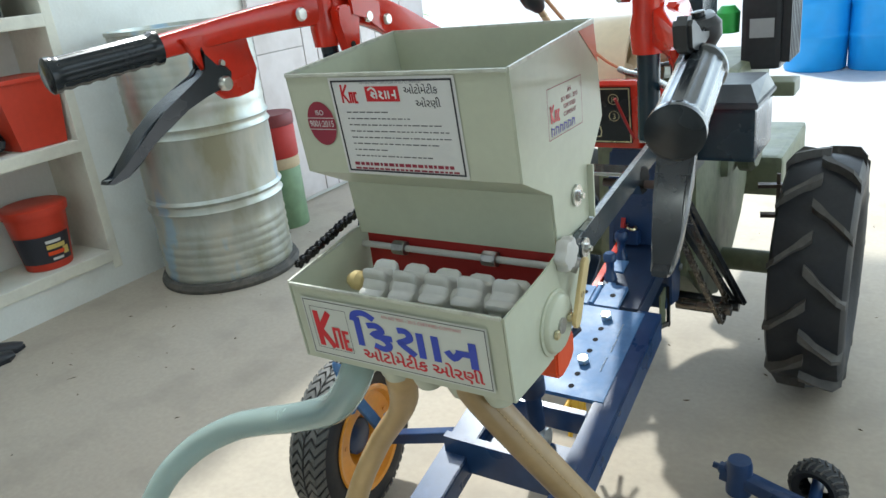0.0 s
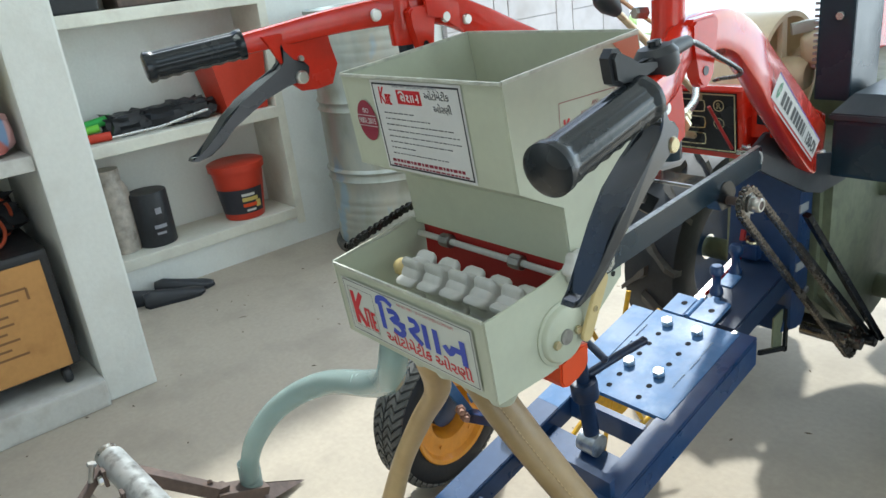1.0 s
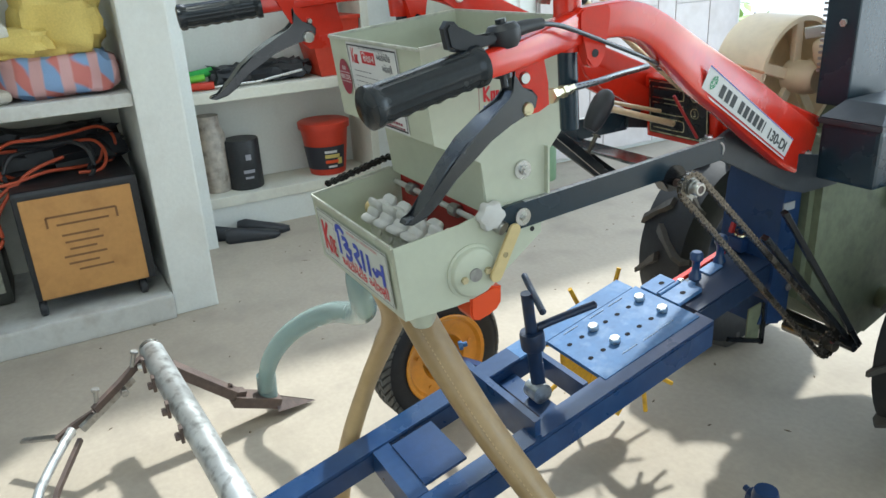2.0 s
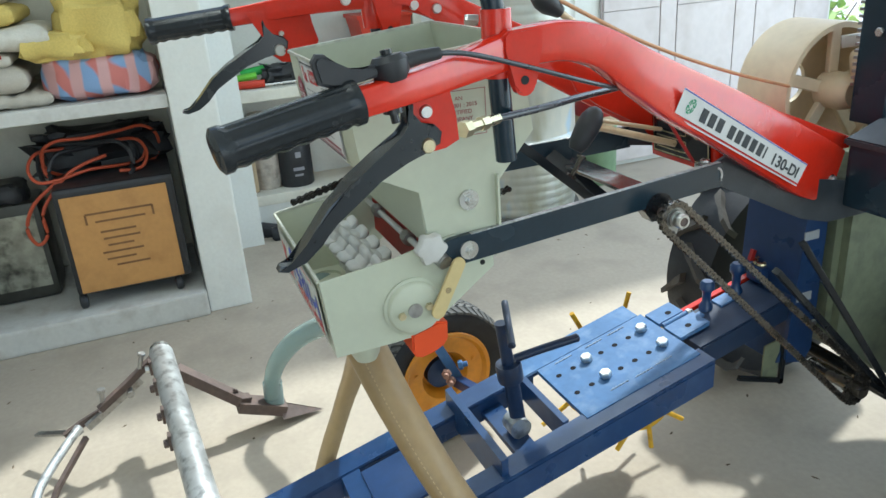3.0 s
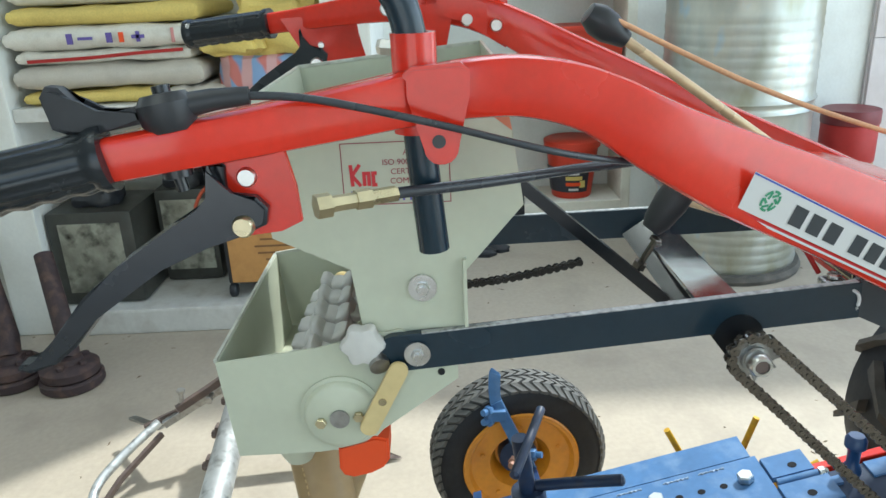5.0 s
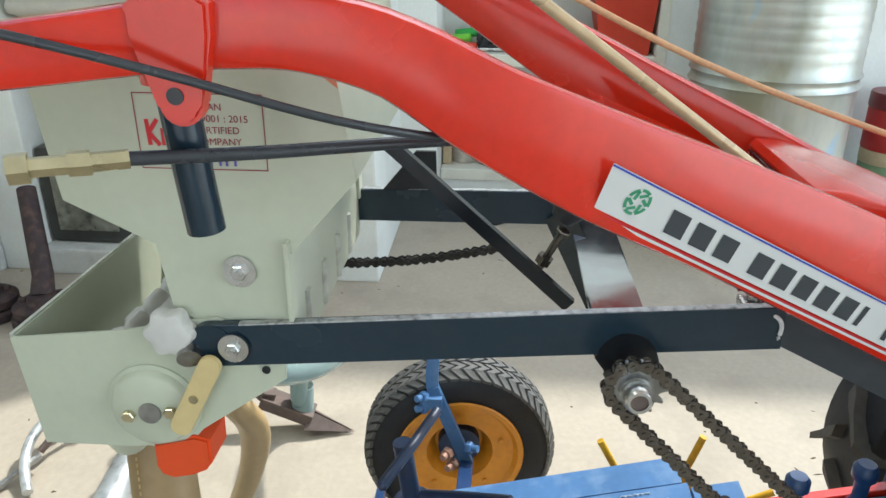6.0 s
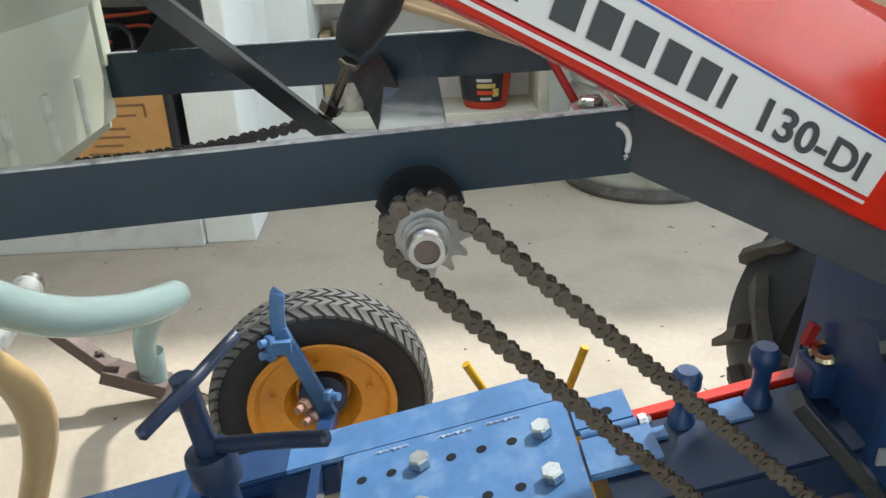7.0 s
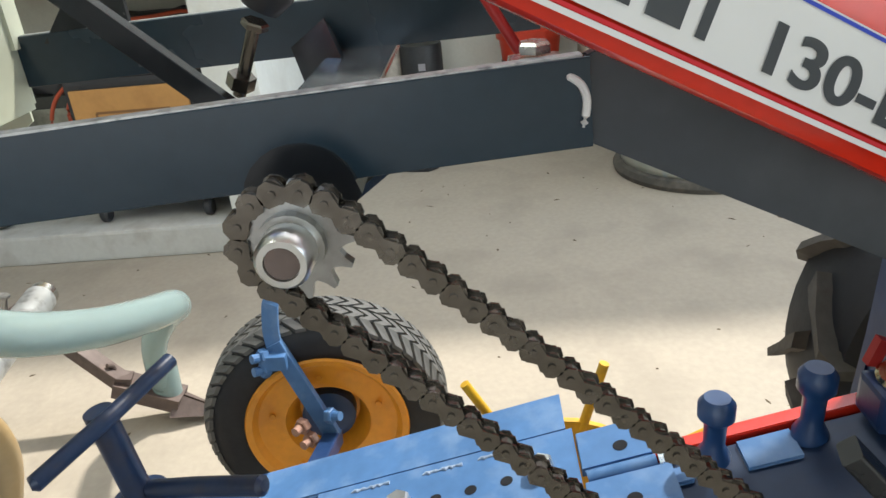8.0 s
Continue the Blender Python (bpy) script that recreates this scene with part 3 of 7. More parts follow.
def hopper_body():
    side = [(1.648, 1.165), (1.664, 1.018), (1.748, 0.976), (1.757, 0.905), (1.80, 0.885), (1.876, 0.85), (1.876, 0.965), (1.946, 1.045), (1.925, 1.190)]
    low = [(1.578, 0.866), (1.590, 0.735), (1.69, 0.736)] + [(1.722 + 0.056 * math.cos(a), 0.792 + 0.056 * math.sin(a)) for a in [radians(d) for d in (-105, -90, -70, -50, -30)]] + [(1.866, 0.832), (1.866, 0.862), (1.80, 0.900), (1.752, 0.892), (1.70, 0.880)]
    for x, name in ((HX1, "side_panel"), (HX0, "side_panel")):
        bm = bmesh.new()
        pr(bm, side, x - 0.0015, x + 0.0015)
        sp = part(name, bm, "sage", hopper)
        bm = bmesh.new()
        s = 0.0035 if x > 0 else -0.0035
        pr(bm, low, x + s - 0.0015, x + s + 0.0015)
        part("metering_side", bm, "sage", hopper)
    bm = bmesh.new()
    sheet(bm, [(1.648, 1.165), (1.664, 1.018), (1.748, 0.976), (1.757, 0.885)], HX0 + 0.002, HX1 - 0.002, 0.0025)
    part("front_panel", bm, "sage", hopper)
    bm = bmesh.new()
    sheet(bm, [(1.925, 1.190), (1.946, 1.045), (1.876, 0.965), (1.876, 0.845)], HX0 + 0.002, HX1 - 0.002, -0.0025)
    part("rear_panel", bm, "sage", hopper)
    bm = bmesh.new()
    sheet(bm, [(1.578, 0.866), (1.590, 0.735), (1.70, 0.736), (1.75, 0.765)], HX0 + 0.001, HX1 + 0.001, 0.0025)
    part("metering_trough", bm, "sage", hopper)
    # folded rims
    for a, b in (((HX0, 1.647, 1.165), (HX1, 1.647, 1.165)), ((HX0, 1.925, 1.191), (HX1, 1.925, 1.191)), ((HX0, 1.648, 1.166), (HX0, 1.925, 1.191)),
                 ((HX1, 1.648, 1.166), (HX1, 1.925, 1.191)), ((HX0, 1.577, 0.866), (HX1, 1.577, 0.866)), ((HX0 - 0.003, 1.578, 0.867), (HX0 - 0.003, 1.752, 0.893))):
        bm = bmesh.new()
        bar(bm, [a, b], 0.0042, 0.005)
        part("rim", bm, "sageworn", hopper, "thin folded edge with bare metal wear")
    # low pale ribs, added to stand for stripes of light on the rear panel
    for x in (0.02, 0.095, 0.170, 0.245):
        bm = bmesh.new()
        tb(bm, [(x, 1.8745, 0.850), (x, 1.8745, 0.905)], 0.0065, 12)
        part("light_stripe_rib", bm, "sageworn", hopper, smooth=True)
    for x in (HX1, HX0):
        bm = bmesh.new()
        bx(bm, x - 0.011, x + 0.011, 1.876, 1.880, 0.902, 0.985)
        part("rear_flange", bm, "sage", hopper)
    # coral corner on the side: red light bounced from the bar, put in as colour
    bm = bmesh.new()
    pr(bm, [(1.922, 1.186), (1.934, 1.128), (1.865, 1.182)], HX1 + 0.0019, HX1 + 0.0023)
    part("red_bounce_mark", bm, "coral", hopper, "orange-red corner patch standing for light bounced off the red bar")


def metering():
    bm = bmesh.new()
    bx(bm, HX0 + 0.004, HX1 - 0.004, 1.772, 1.776, 0.80, 0.878)
    part("brush_strip", bm, "redflat", hopper, "red strip behind the seed rollers")
    bm = bmesh.new()
    cy(bm, (HX0, 1.762, 0.862), (HX1 - 0.01, 1.762, 0.862), 0.0055)
    shaft = part("shaft", bm, "offwhite", hopper, "thin pale rod with two collars", smooth=True)
    for x in (0.005, 0.175):
        bm = bmesh.new()
        cy(bm, (x, 1.762, 0.862), (x + 0.024, 1.762, 0.862), 0.0115)
        cy(bm, (x + 0.004, 1.762, 0.862), (x + 0.020, 1.762, 0.862), 0.0125, seg=8)
        part("collar", bm, "steel", shaft, smooth=True)
    # lobed seed rollers
    for k in range(5):
        x = 0.030 + 0.0565 * k
        bm = bmesh.new()
        rings = []
        n = 72
        for xx, s in ((x - 0.024, 0.80), (x - 0.021, 0.93), (x - 0.015, 1.0), (x + 0.010, 1.0), (x + 0.016, 0.93), (x + 0.019, 0.80), (x + 0.0192, 0.5), (x + 0.030, 0.5)):
            ring = []
            for j in range(n):
                a = 2 * math.pi * j / n
                r = 0.0310 + 0.0130 * max(0.0, math.cos(6 * (a + 0.10 * k))) ** 0.8 if s != 0.5 else 0.030
                ring.append(bm.verts.new((xx, 1.690 + s * r * math.cos(a), 0.824 + s * r * math.sin(a))))
            rings.append(ring)
        for a, b in zip(rings, rings[1:]):
            for j in range(n):
                bm.faces.new((a[j], a[(j + 1) % n], b[(j + 1) % n], b[j]))
        bm.faces.new(rings[0][::-1])
        bm.faces.new(rings[-1])
        part("seed_roller", bm, "offwhite", hopper, "grey-white lobed plastic seed roller", smooth=True)
    bm = bmesh.new()
    lathe(bm, [(0, -0.016), (0.010, -0.014), (0.016, -0.004), (0.016, 0.006), (0.009, 0.014), (0, 0.015)], (-0.025, 1.690, 0.828), (1, 0, 0), 20)
    part("roller_cap", bm, "ivory", hopper, "yellowish plastic end cap", smooth=True)
    # star knob beside the rear of the side
    bm = bmesh.new()
    rings = []
    for xx, s in ((0.306, 0.7), (0.308, 0.95), (0.320, 1.0), (0.325, 0.9), (0.327, 0.6)):
        rings.append([bm.verts.new((xx, 1.756 + s * (0.0245 + 0.0026 * math.cos(6 * a)) * math.cos(a), 0.887 + s * (0.0245 + 0.0026 * math.cos(6 * a)) * math.sin(a))) for a in (2 * math.pi * j / 42 for j in range(42))])
    for a, b in zip(rings, rings[1:]):
        for j in range(42):
            bm.faces.new((a[j], a[(j + 1) % 42], b[(j + 1) % 42], b[j]))
    bm.faces.new(rings[0][::-1])
    bm.faces.new(rings[-1])
    part("star_knob", bm, "offwhite", hopper, "white plastic star knob", smooth=True)
    bm = bmesh.new()
    cy(bm, (0.304, 1.768, 0.870), (0.326, 1.775, 0.862), 0.012)
    part("spacer", bm, "steel", hopper, smooth=True)
    # bearing disc with two bolts
    bm = bmesh.new()
    lathe(bm, [(0, 0.012), (0.040, 0.012), (0.043, 0.010), (0.045, 0.004), (0.050, 0.003), (0.050, 0)], (0.3065, 1.722, 0.792), (1, 0, 0), 40)
    disc = part("bearing_disc", bm, "sage", hopper, smooth=True)
    bm = bmesh.new()
    lathe(bm, [(0, 0.003), (0.012, 0.003), (0.012, 0.0)], (0.3185, 1.721, 0.790), (1, 0, 0), 20)
    part("shaft_end", bm, "steel", disc, smooth=True)
    for y, z in ((1.698, 0.786), (1.744, 0.793)):
        bm = bmesh.new()
        hexbolt(bm, (0.318, y, z), (1, 0, 0), 0.007, 0.007)
        part("disc_bolt", bm, "brass", disc)
    bm = bmesh.new()
    pr(bm, slot((1.796, 0.856), (1.757, 0.782), 0.0115), 0.3235, 0.3295, bevel=0.001)
    lever = part("setting_lever", bm, "ivory", hopper, "yellowed plastic setting lever")
    bm = bmesh.new()
    cy(bm, (0.329, 1.775, 0.817), (0.3305, 1.775, 0.817), 0.005, seg=12)
    part("lever_rivet", bm, "brass", lever)
    bm = bmesh.new()
    hexbolt(bm, (0.3045, 1.829, 0.951), (1, 0, 0), 0.0085, 0.008, 0.004, 0.0165)
    part("washer_bolt", bm, "zinc", hopper, "zinc bolt with a wide washer")
    bm = bmesh.new()
    cy(bm, (0.305, 1.846, 0.842), (0.3085, 1.846, 0.842), 0.0045, seg=12)
    part("bolt_hole", bm, "black", hopper)
    bm = bmesh.new()
    pr(bm, [(1.714, 0.744), (1.713, 0.712), (1.718, 0.702), (1.730, 0.698), (1.752, 0.703), (1.768, 0.711), (1.776, 0.722), (1.777, 0.752), (1.760, 0.756)], 0.262, 0.312, bevel=0.003)
    part("orange_stop", bm, "orange", hopper, "orange plastic block under the metering box")
    # outlets
    for k in range(5):
        x = 0.000 + 0.062 * k
        bm = bmesh.new()
        lathe(bm, [(0.029, 0.022), (0.029, 0.0), (0.024, -0.022), (0.018, -0.034), (0.013, -0.034), (0.018, -0.015), (0.024, 0.01)], (x, 1.650, 0.722), seg=24)
        part("outlet", bm, "sage", hopper, smooth=True)


def rect(bm, p, u, v, w, h, lift, n):
    """A flat rectangle on a face: corner p, directions u and v, from the face by lift."""
    q = [Vector(p) + n * lift + u * a + v * b for a, b in ((0, 0), (w, 0), (w, h), (0, h))]
    bm.faces.new([bm.verts.new(x) for x in q])


def frame_line(bm, p, u, v, w, h, t, lift, n):
    rect(bm, p, u, v, w, t, lift, n)
    rect(bm, Vector(p) + v * (h - t), u, v, w, t, lift, n)
    rect(bm, Vector(p) + v * t, u, v, t, h - 2 * t, lift, n)
    rect(bm, Vector(p) + u * (w - t) + v * t, u, v, t, h - 2 * t, lift, n)


def letters(name, text, at, u, v, height, material, parent, lift=0.0008, squeeze=1.0, align="LEFT", bold=0.0):
    """Words with the built-in font, laid on a face: at is the start of the base line."""
    cu = bpy.data.curves.new(name, "FONT")
    cu.body, cu.size, cu.align_x, cu.extrude = text, height / 0.72, align, 0.0001
    cu.offset = bold
    n = u.cross(v).normalized()
    m = Matrix((u * squeeze, v, n)).transposed().to_4x4()
    m.translation = Vector(at) + n * lift
    ob = new(name, cu)
    ob.matrix_basis = m
    if parent is not None:
        base = parent
        while base is not None and base.type != "EMPTY":
            base = base.parent
        ob.parent = parent
        if parent.type == "EMPTY":
            ob.matrix_parent_inverse = Matrix.Translation(parent.location).inverted()
    cu.materials.append(M[material])
    return ob


def strokes(bm, p, u, v, n, lines, t, lift):
    """Thick straight strokes of a plain mark, in the plane of u and v."""
    for (a, b), (c, d) in lines:
        q = Vector((c - a, d - b))
        k = Vector((-q.y, q.x)).normalized() * t / 2
        bm.faces.new([bm.verts.new(Vector(p) + u * e + v * f + n * lift) for e, f in ((a + k.x, b + k.y), (a - k.x, b - k.y), (c - k.x, d - k.y), (c + k.x, d + k.y))])


def ribbon(bm, p, u, v, n, line, t, lift):
    """One unbroken bent stroke of width t with mitred bends, in the plane of u and v."""
    pts = [Vector(q) for q in line]
    left, right = [], []
    for i, q in enumerate(pts):
        a = (q - pts[i - 1]).normalized() if i else (pts[1] - q).normalized()
        b = (pts[i + 1] - q).normalized() if i + 1 < len(pts) else a
        m = Vector((-(a + b).y, (a + b).x))
        m = m.normalized() if m.length > 1e-6 else Vector((-a.y, a.x))
        w = m * (t / 2 / max(0.45, m.dot(Vector((-a.y, a.x)))))
        left.append(q + w)
        right.append(q - w)
    row = [[bm.verts.new(Vector(p) + u * e.x + v * e.y + n * lift) for e in side] for side in (left, right)]
    for i in range(len(pts) - 1):
        bm.faces.new((row[0][i], row[1][i], row[1][i + 1], row[0][i + 1]))


def bent(*pts):
    """A smooth flat line through points."""
    return [(q.x, q.y) for q in arc([(a, b, 0.0) for a, b in pts], 4)]


def mark_parts(parent, material, p, u, v, n, lines, t, lift):
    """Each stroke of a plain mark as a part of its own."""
    for k, line in enumerate(lines):
        bm = bmesh.new()
        ribbon(bm, p, u, v, n, line, t, lift + 0.00005 * k)
        part("mark_stroke", bm, material, parent)


M["labelpale"] = mat("pale_film_label", (0.56, 0.58, 0.53), 0.35, vary=0.03, grain=30, broad=3, bump=0.02)


def hopper_labels():
    # upper instruction label on the front face
    top, foot = Vector((0, 1.648, 1.165)), Vector((0, 1.664, 1.018))
    v = (top - foot).normalized()
    u = Vector((1, 0, 0))
    n = u.cross(v)
    p = Vector((0.019, foot.y, foot.z)) + v * 0.002
    W, H = 0.207, 0.142
    bm = bmesh.new()
    rect(bm, p, u, v, W, H, 0.0016, n)
    lab = part("instruction_label", bm, "labelwhite", hopper, "white printed instruction label with a dark frame")
    bm = bmesh.new()
    frame_line(bm, p + u * 0.004 + v * 0.004, u, v, W - 0.008, H - 0.008, 0.0026, 0.0021, n)
    part("label_frame", bm, "ink_dark", lab)
    bm = bmesh.new()
    rect(bm, p + u * 0.062 + v * 0.108, u, v, 0.056, 0.021, 0.0021, n)
    part("label_mark", bm, "ink_red", lab)
    mark_parts(lab, "ink_red", p + u * 0.020 + v * 0.106, u, v, n, [[(0, 0), (0.001, 0.026)], [(0.011, 0.026), (0.002, 0.013), (0.011, 0)], [(0.014, 0), (0.014, 0.014), (0.018, 0.014), (0.018, 0)], [(0.027, 0.001), (0.022, 0.001), (0.022, 0.014), (0.027, 0.014)]], 0.0032, 0.0021)
    mark_parts(lab, "labelwhite", p + u * 0.062 + v * 0.108, u, v, n, [bent((0.005, 0.016), (0.012, 0.019), (0.018, 0.014), (0.018, 0.004)), bent((0.010, 0.013), (0.015, 0.011), (0.010, 0.009), (0.015, 0.005)), bent((0.023, 0.014), (0.028, 0.012), (0.024, 0.008), (0.030, 0.004)), [(0.034, 0.004), (0.034, 0.015)], [(0.039, 0.004), (0.039, 0.015)], [(0.044, 0.009), (0.050, 0.009)], [(0.050, 0.004), (0.050, 0.016)]], 0.0028, 0.0025)
    bm = bmesh.new()
    random.seed(5)
    for r, (a, b) in enumerate(((0.022, 0.092), (0.022, 0.130), (0.022, 0.172), (0.022, 0.182), (0.022, 0.180), (0.022, 0.160), (0.022, 0.080), (0.022, 0.150))):
        y = 0.092 - 0.0092 * r
        x = a
        while x < b:
            w = random.uniform(0.003, 0.012)
            rect(bm, p + u * x + v * y, u, v, w, 0.0015, 0.0021, n)
            x += w + 0.0022
    part("label_print", bm, "ink_slatepale", lab)
    bm = bmesh.new()
    for y, h in ((0.0135, 0.0048), (0.0075, 0.0028)):
        x = 0.016
        while x < 0.185:
            w = random.uniform(0.004, 0.010)
            rect(bm, p + u * x + v * y, u, v, w, h, 0.0021, n)
            x += w + 0.002
    part("label_print", bm, "ink_maroon", lab)
    letters("label_line", "AN ISO 9001 : 2015 CERTIFIED COMPANY", p + u * 0.055 + v * 0.1325, u, v, 0.0040, "ink_grey", lab, 0.0021)
    letters("label_line", "\u0a93\u0a9f\u0acb\u0aae\u0ac7\u0a9f\u0ac0\u0a95", p + u * 0.126 + v * 0.1185, u, v, 0.0105, "ink_dark", lab, 0.0021)
    letters("label_line", "\u0a93\u0ab0\u0aa3\u0ac0", p + u * 0.142 + v * 0.1005, u, v, 0.0105, "ink_dark", lab, 0.0021)
    # round certificate mark
    bm = bmesh.new()
    c = p + u * -0.030 + v * 0.075
    bm.faces.new([bm.verts.new(c + n * 0.0016 + u * 0.026 * math.cos(a) + v * 0.033 * math.sin(a)) for a in (2 * math.pi * k / 40 for k in range(40))])
    seal = part("round_sticker", bm, "ink_maroon", hopper, "round maroon certificate sticker")
    bm = bmesh.new()
    rect(bm, c + u * -0.025 + v * -0.009, u, v, 0.050, 0.001, 0.0020, n)
    rect(bm, c + u * -0.025 + v * 0.008, u, v, 0.050, 0.001, 0.0020, n)
    part("sticker_line", bm, "labelwhite", seal)
    letters("sticker_line", "9001:2015", c + v * -0.0045, u, v, 0.0095, "labelwhite", seal, 0.0020, 0.82, "CENTER")
    letters("sticker_line", "ISO", c + v * 0.013, u, v, 0.0075, "labelwhite", seal, 0.0020, 1.0, "CENTER")
    # lower label on the metering box
    top, foot = Vector((0, 1.578, 0.866)), Vector((0, 1.590, 0.735))
    v = (top - foot).normalized()
    n = u.cross(v)
    p = Vector((-0.042, foot.y, foot.z)) + v * 0.012
    W, H = 0.322, 0.102
    bm = bmesh.new()
    rect(bm, p, u, v, W, H, 0.0032, n)
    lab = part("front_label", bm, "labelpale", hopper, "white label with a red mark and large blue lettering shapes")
    bm = bmesh.new()
    frame_line(bm, p + u * 0.003 + v * 0.003, u, v, W - 0.006, H - 0.006, 0.0012, 0.0037, n)
    frame_line(bm, p + u * 0.013 + v * 0.014, u, v, 0.070, 0.074, 0.0008, 0.0037, n)
    part("label_frame", bm, "ink_dark", lab)
    mark_parts(lab, "ink_red", p + u * 0.020 + v * 0.018, u, v, n, [[(0.003, 0), (0.002, 0.062)], [(0.028, 0.062), (0.006, 0.031), (0.027, 0.0)]], 0.0105, 0.0037)
    mark_parts(lab, "ink_red", p + u * 0.020 + v * 0.018, u, v, n, [[(0.032, 0), (0.032, 0.035), (0.042, 0.035), (0.042, 0.0)], [(0.060, 0.002), (0.050, 0.002), (0.050, 0.032), (0.060, 0.032)], [(0.051, 0.017), (0.058, 0.017)]], 0.0055, 0.0040)
    o = p + u * 0.090 + v * 0.031
    mark_parts(lab, "ink_blue", o, u * 1.24, v, n, [
        bent((0.004, 0.044), (0.008, 0.056), (0.022, 0.060), (0.036, 0.052)),
        [(0.010, 0.052), (0.010, 0.002)],
        bent((0.024, 0.040), (0.038, 0.042), (0.044, 0.034), (0.032, 0.026), (0.044, 0.022), (0.052, 0.012), (0.044, 0.004), (0.030, 0.008)),
        [(0.032, 0.024), (0.058, 0.024)],
        bent((0.068, 0.042), (0.080, 0.042), (0.084, 0.032), (0.074, 0.024), (0.070, 0.020), (0.088, 0.004)),
        [(0.098, 0.044), (0.098, 0.002)], [(0.118, 0.044), (0.118, 0.002)],
        bent((0.132, 0.024), (0.140, 0.014), (0.148, 0.022)), [(0.144, 0.024), (0.166, 0.024)], [(0.166, 0.044), (0.166, 0.002)]], 0.0098, 0.0037)
    letters("label_line", "\u0a93\u0a9f\u0acb\u0aae\u0ac7\u0a9f\u0ac0\u0a95 \u0a93\u0ab0\u0aa3\u0ac0", p + u * 0.102 + v * 0.011, u, v, 0.0185, "ink_red", lab, 0.0037, 1.2, bold=0.0005)
    letters("label_line", "AN ISO 9001 : 2015 CERTIFIED COMPANY", p + u * 0.150 + v * 0.0885, u, v, 0.0055, "ink_pink", lab, 0.0037, 0.95)
    # faint printed panel on the side
    u, v, n = Vector((0, 1, 0)), Vector((0, 0, 1)), Vector((1, 0, 0))
    p = Vector((HX1 + 0.0016, 1.748, 1.052))
    bm = bmesh.new()
    frame_line(bm, p, u, v, 0.118, 0.070, 0.0010, 0.0006, n)
    box = part("side_print", bm, "ink_maroon", hopper, "faint red and blue print on the side panel")
    mark_parts(box, "ink_red", p + u * 0.010 + v * 0.022, u, v, n, [[(0.001, 0), (0.0, 0.024)], [(0.010, 0.024), (0.001, 0.012), (0.010, 0)], [(0.014, 0), (0.014, 0.014), (0.019, 0.014), (0.019, 0)], [(0.028, 0.001), (0.024, 0.001), (0.024, 0.014), (0.028, 0.014)]], 0.004, 0.0006)
    for k, line in enumerate(("AN", "ISO 9001 : 2015", "CERTIFIED", "COMPANY")):
        letters("label_line", line, p + u * 0.074 + v * (0.055 - 0.0105 * k), u, v, 0.0065, "ink_maroon", box, 0.0006, 1.0, "CENTER")
    mark_parts(box, "ink_violet", p + u * 0.010 + v * 0.004, u, v, n, [[(0.014 * k, 0), (0.014 * k, 0.011), (0.014 * k + 0.008, 0.009), (0.014 * k + 0.008, 0)] for k in range(6)], 0.0024, 0.0006)


hopper_body()
metering()
hopper_labels()


def hose(name, pts, r, material, label, flat=1.0, steps=8, wall=False):
    bm = bmesh.new()
    line = arc(pts, steps)
    if isinstance(r, list):
        r = [r[min(k // steps, len(r) - 2)] + (r[min(k // steps, len(r) - 2) + 1] - r[min(k // steps, len(r) - 2)]) * (k - steps * min(k // steps, len(r) - 2)) / steps for k in range(len(line))]
    tb(bm, line, r, 20, cap=not wall, flat=flat)
    ob = solo(name, bm, material, label, "hose", "seed hoses", smooth=True)
    if flat < 0.7:
        # stitched seam along the flattened hose
        bm = bmesh.new()
        for k in range(4, len(line) - 1):
            a, b = Vector(line[k]), Vector(line[k + 1])
            s, u, _ = axes_of(Vector(line[k + 1]) - Vector(line[k - 1]))
            t = math.atan2(Vector((0.9, -0.35, 0.3)).dot(u), Vector((0.9, -0.35, 0.3)).dot(s))
            off = r * 1.005 * (math.cos(t) * s + flat * math.sin(t) * u)
            for j in range(2):
                p, q = a.lerp(b, 0.5 * j + 0.06), a.lerp(b, 0.5 * j + 0.34)
                cy(bm, p + off, q + off, 0.0011, seg=6)
        part("seam", bm, "tan", ob, "pale stitched seam")
    return ob


hose("seed_hose", [(0.186, 1.650, 0.722), (0.200, 1.660, 0.690), (0.262, 1.690, 0.590), (0.330, 1.735, 0.470), (0.400, 1.800, 0.330), (0.450, 1.86, 0.18), (0.46, 1.90, 0.03)], 0.039, "tandark", "brownish flattened plastic seed hose hanging from the hopper", 0.62)
hose("seed_hose", [(0.062, 1.650, 0.722), (0.060, 1.660, 0.680), (0.030, 1.690, 0.600), (-0.040, 1.690, 0.500), (-0.090, 1.660, 0.380), (-0.10, 1.60, 0.22), (-0.09, 1.55, 0.03)], 0.025, "tan", "tan translucent plastic seed hose hanging from the hopper", 0.8)
hose("clear_hose", [(0.002, 1.645, 0.735), (-0.012, 1.640, 0.690), (-0.068, 1.664, 0.618), (-0.148, 1.696, 0.546), (-0.272, 1.725, 0.478), (-0.400, 1.739, 0.425), (-0.495, 1.733, 0.387), (-0.583, 1.698, 0.339), (-0.636, 1.645, 0.286), (-0.664, 1.598, 0.222), (-0.684, 1.574, 0.150), (-0.703, 1.566, 0.055)], [0.028, 0.028, 0.029, 0.030, 0.030, 0.030, 0.030, 0.030, 0.029, 0.027, 0.024, 0.022], "clear", "pale green clear seed hose leading to the furrow opener", steps=12)


# ---- power tiller ----
tiller = thing("power_tiller", (0.12, 2.9, 0.0), "two-wheeled power tiller with red handlebars and olive-green engine", "power tiller")
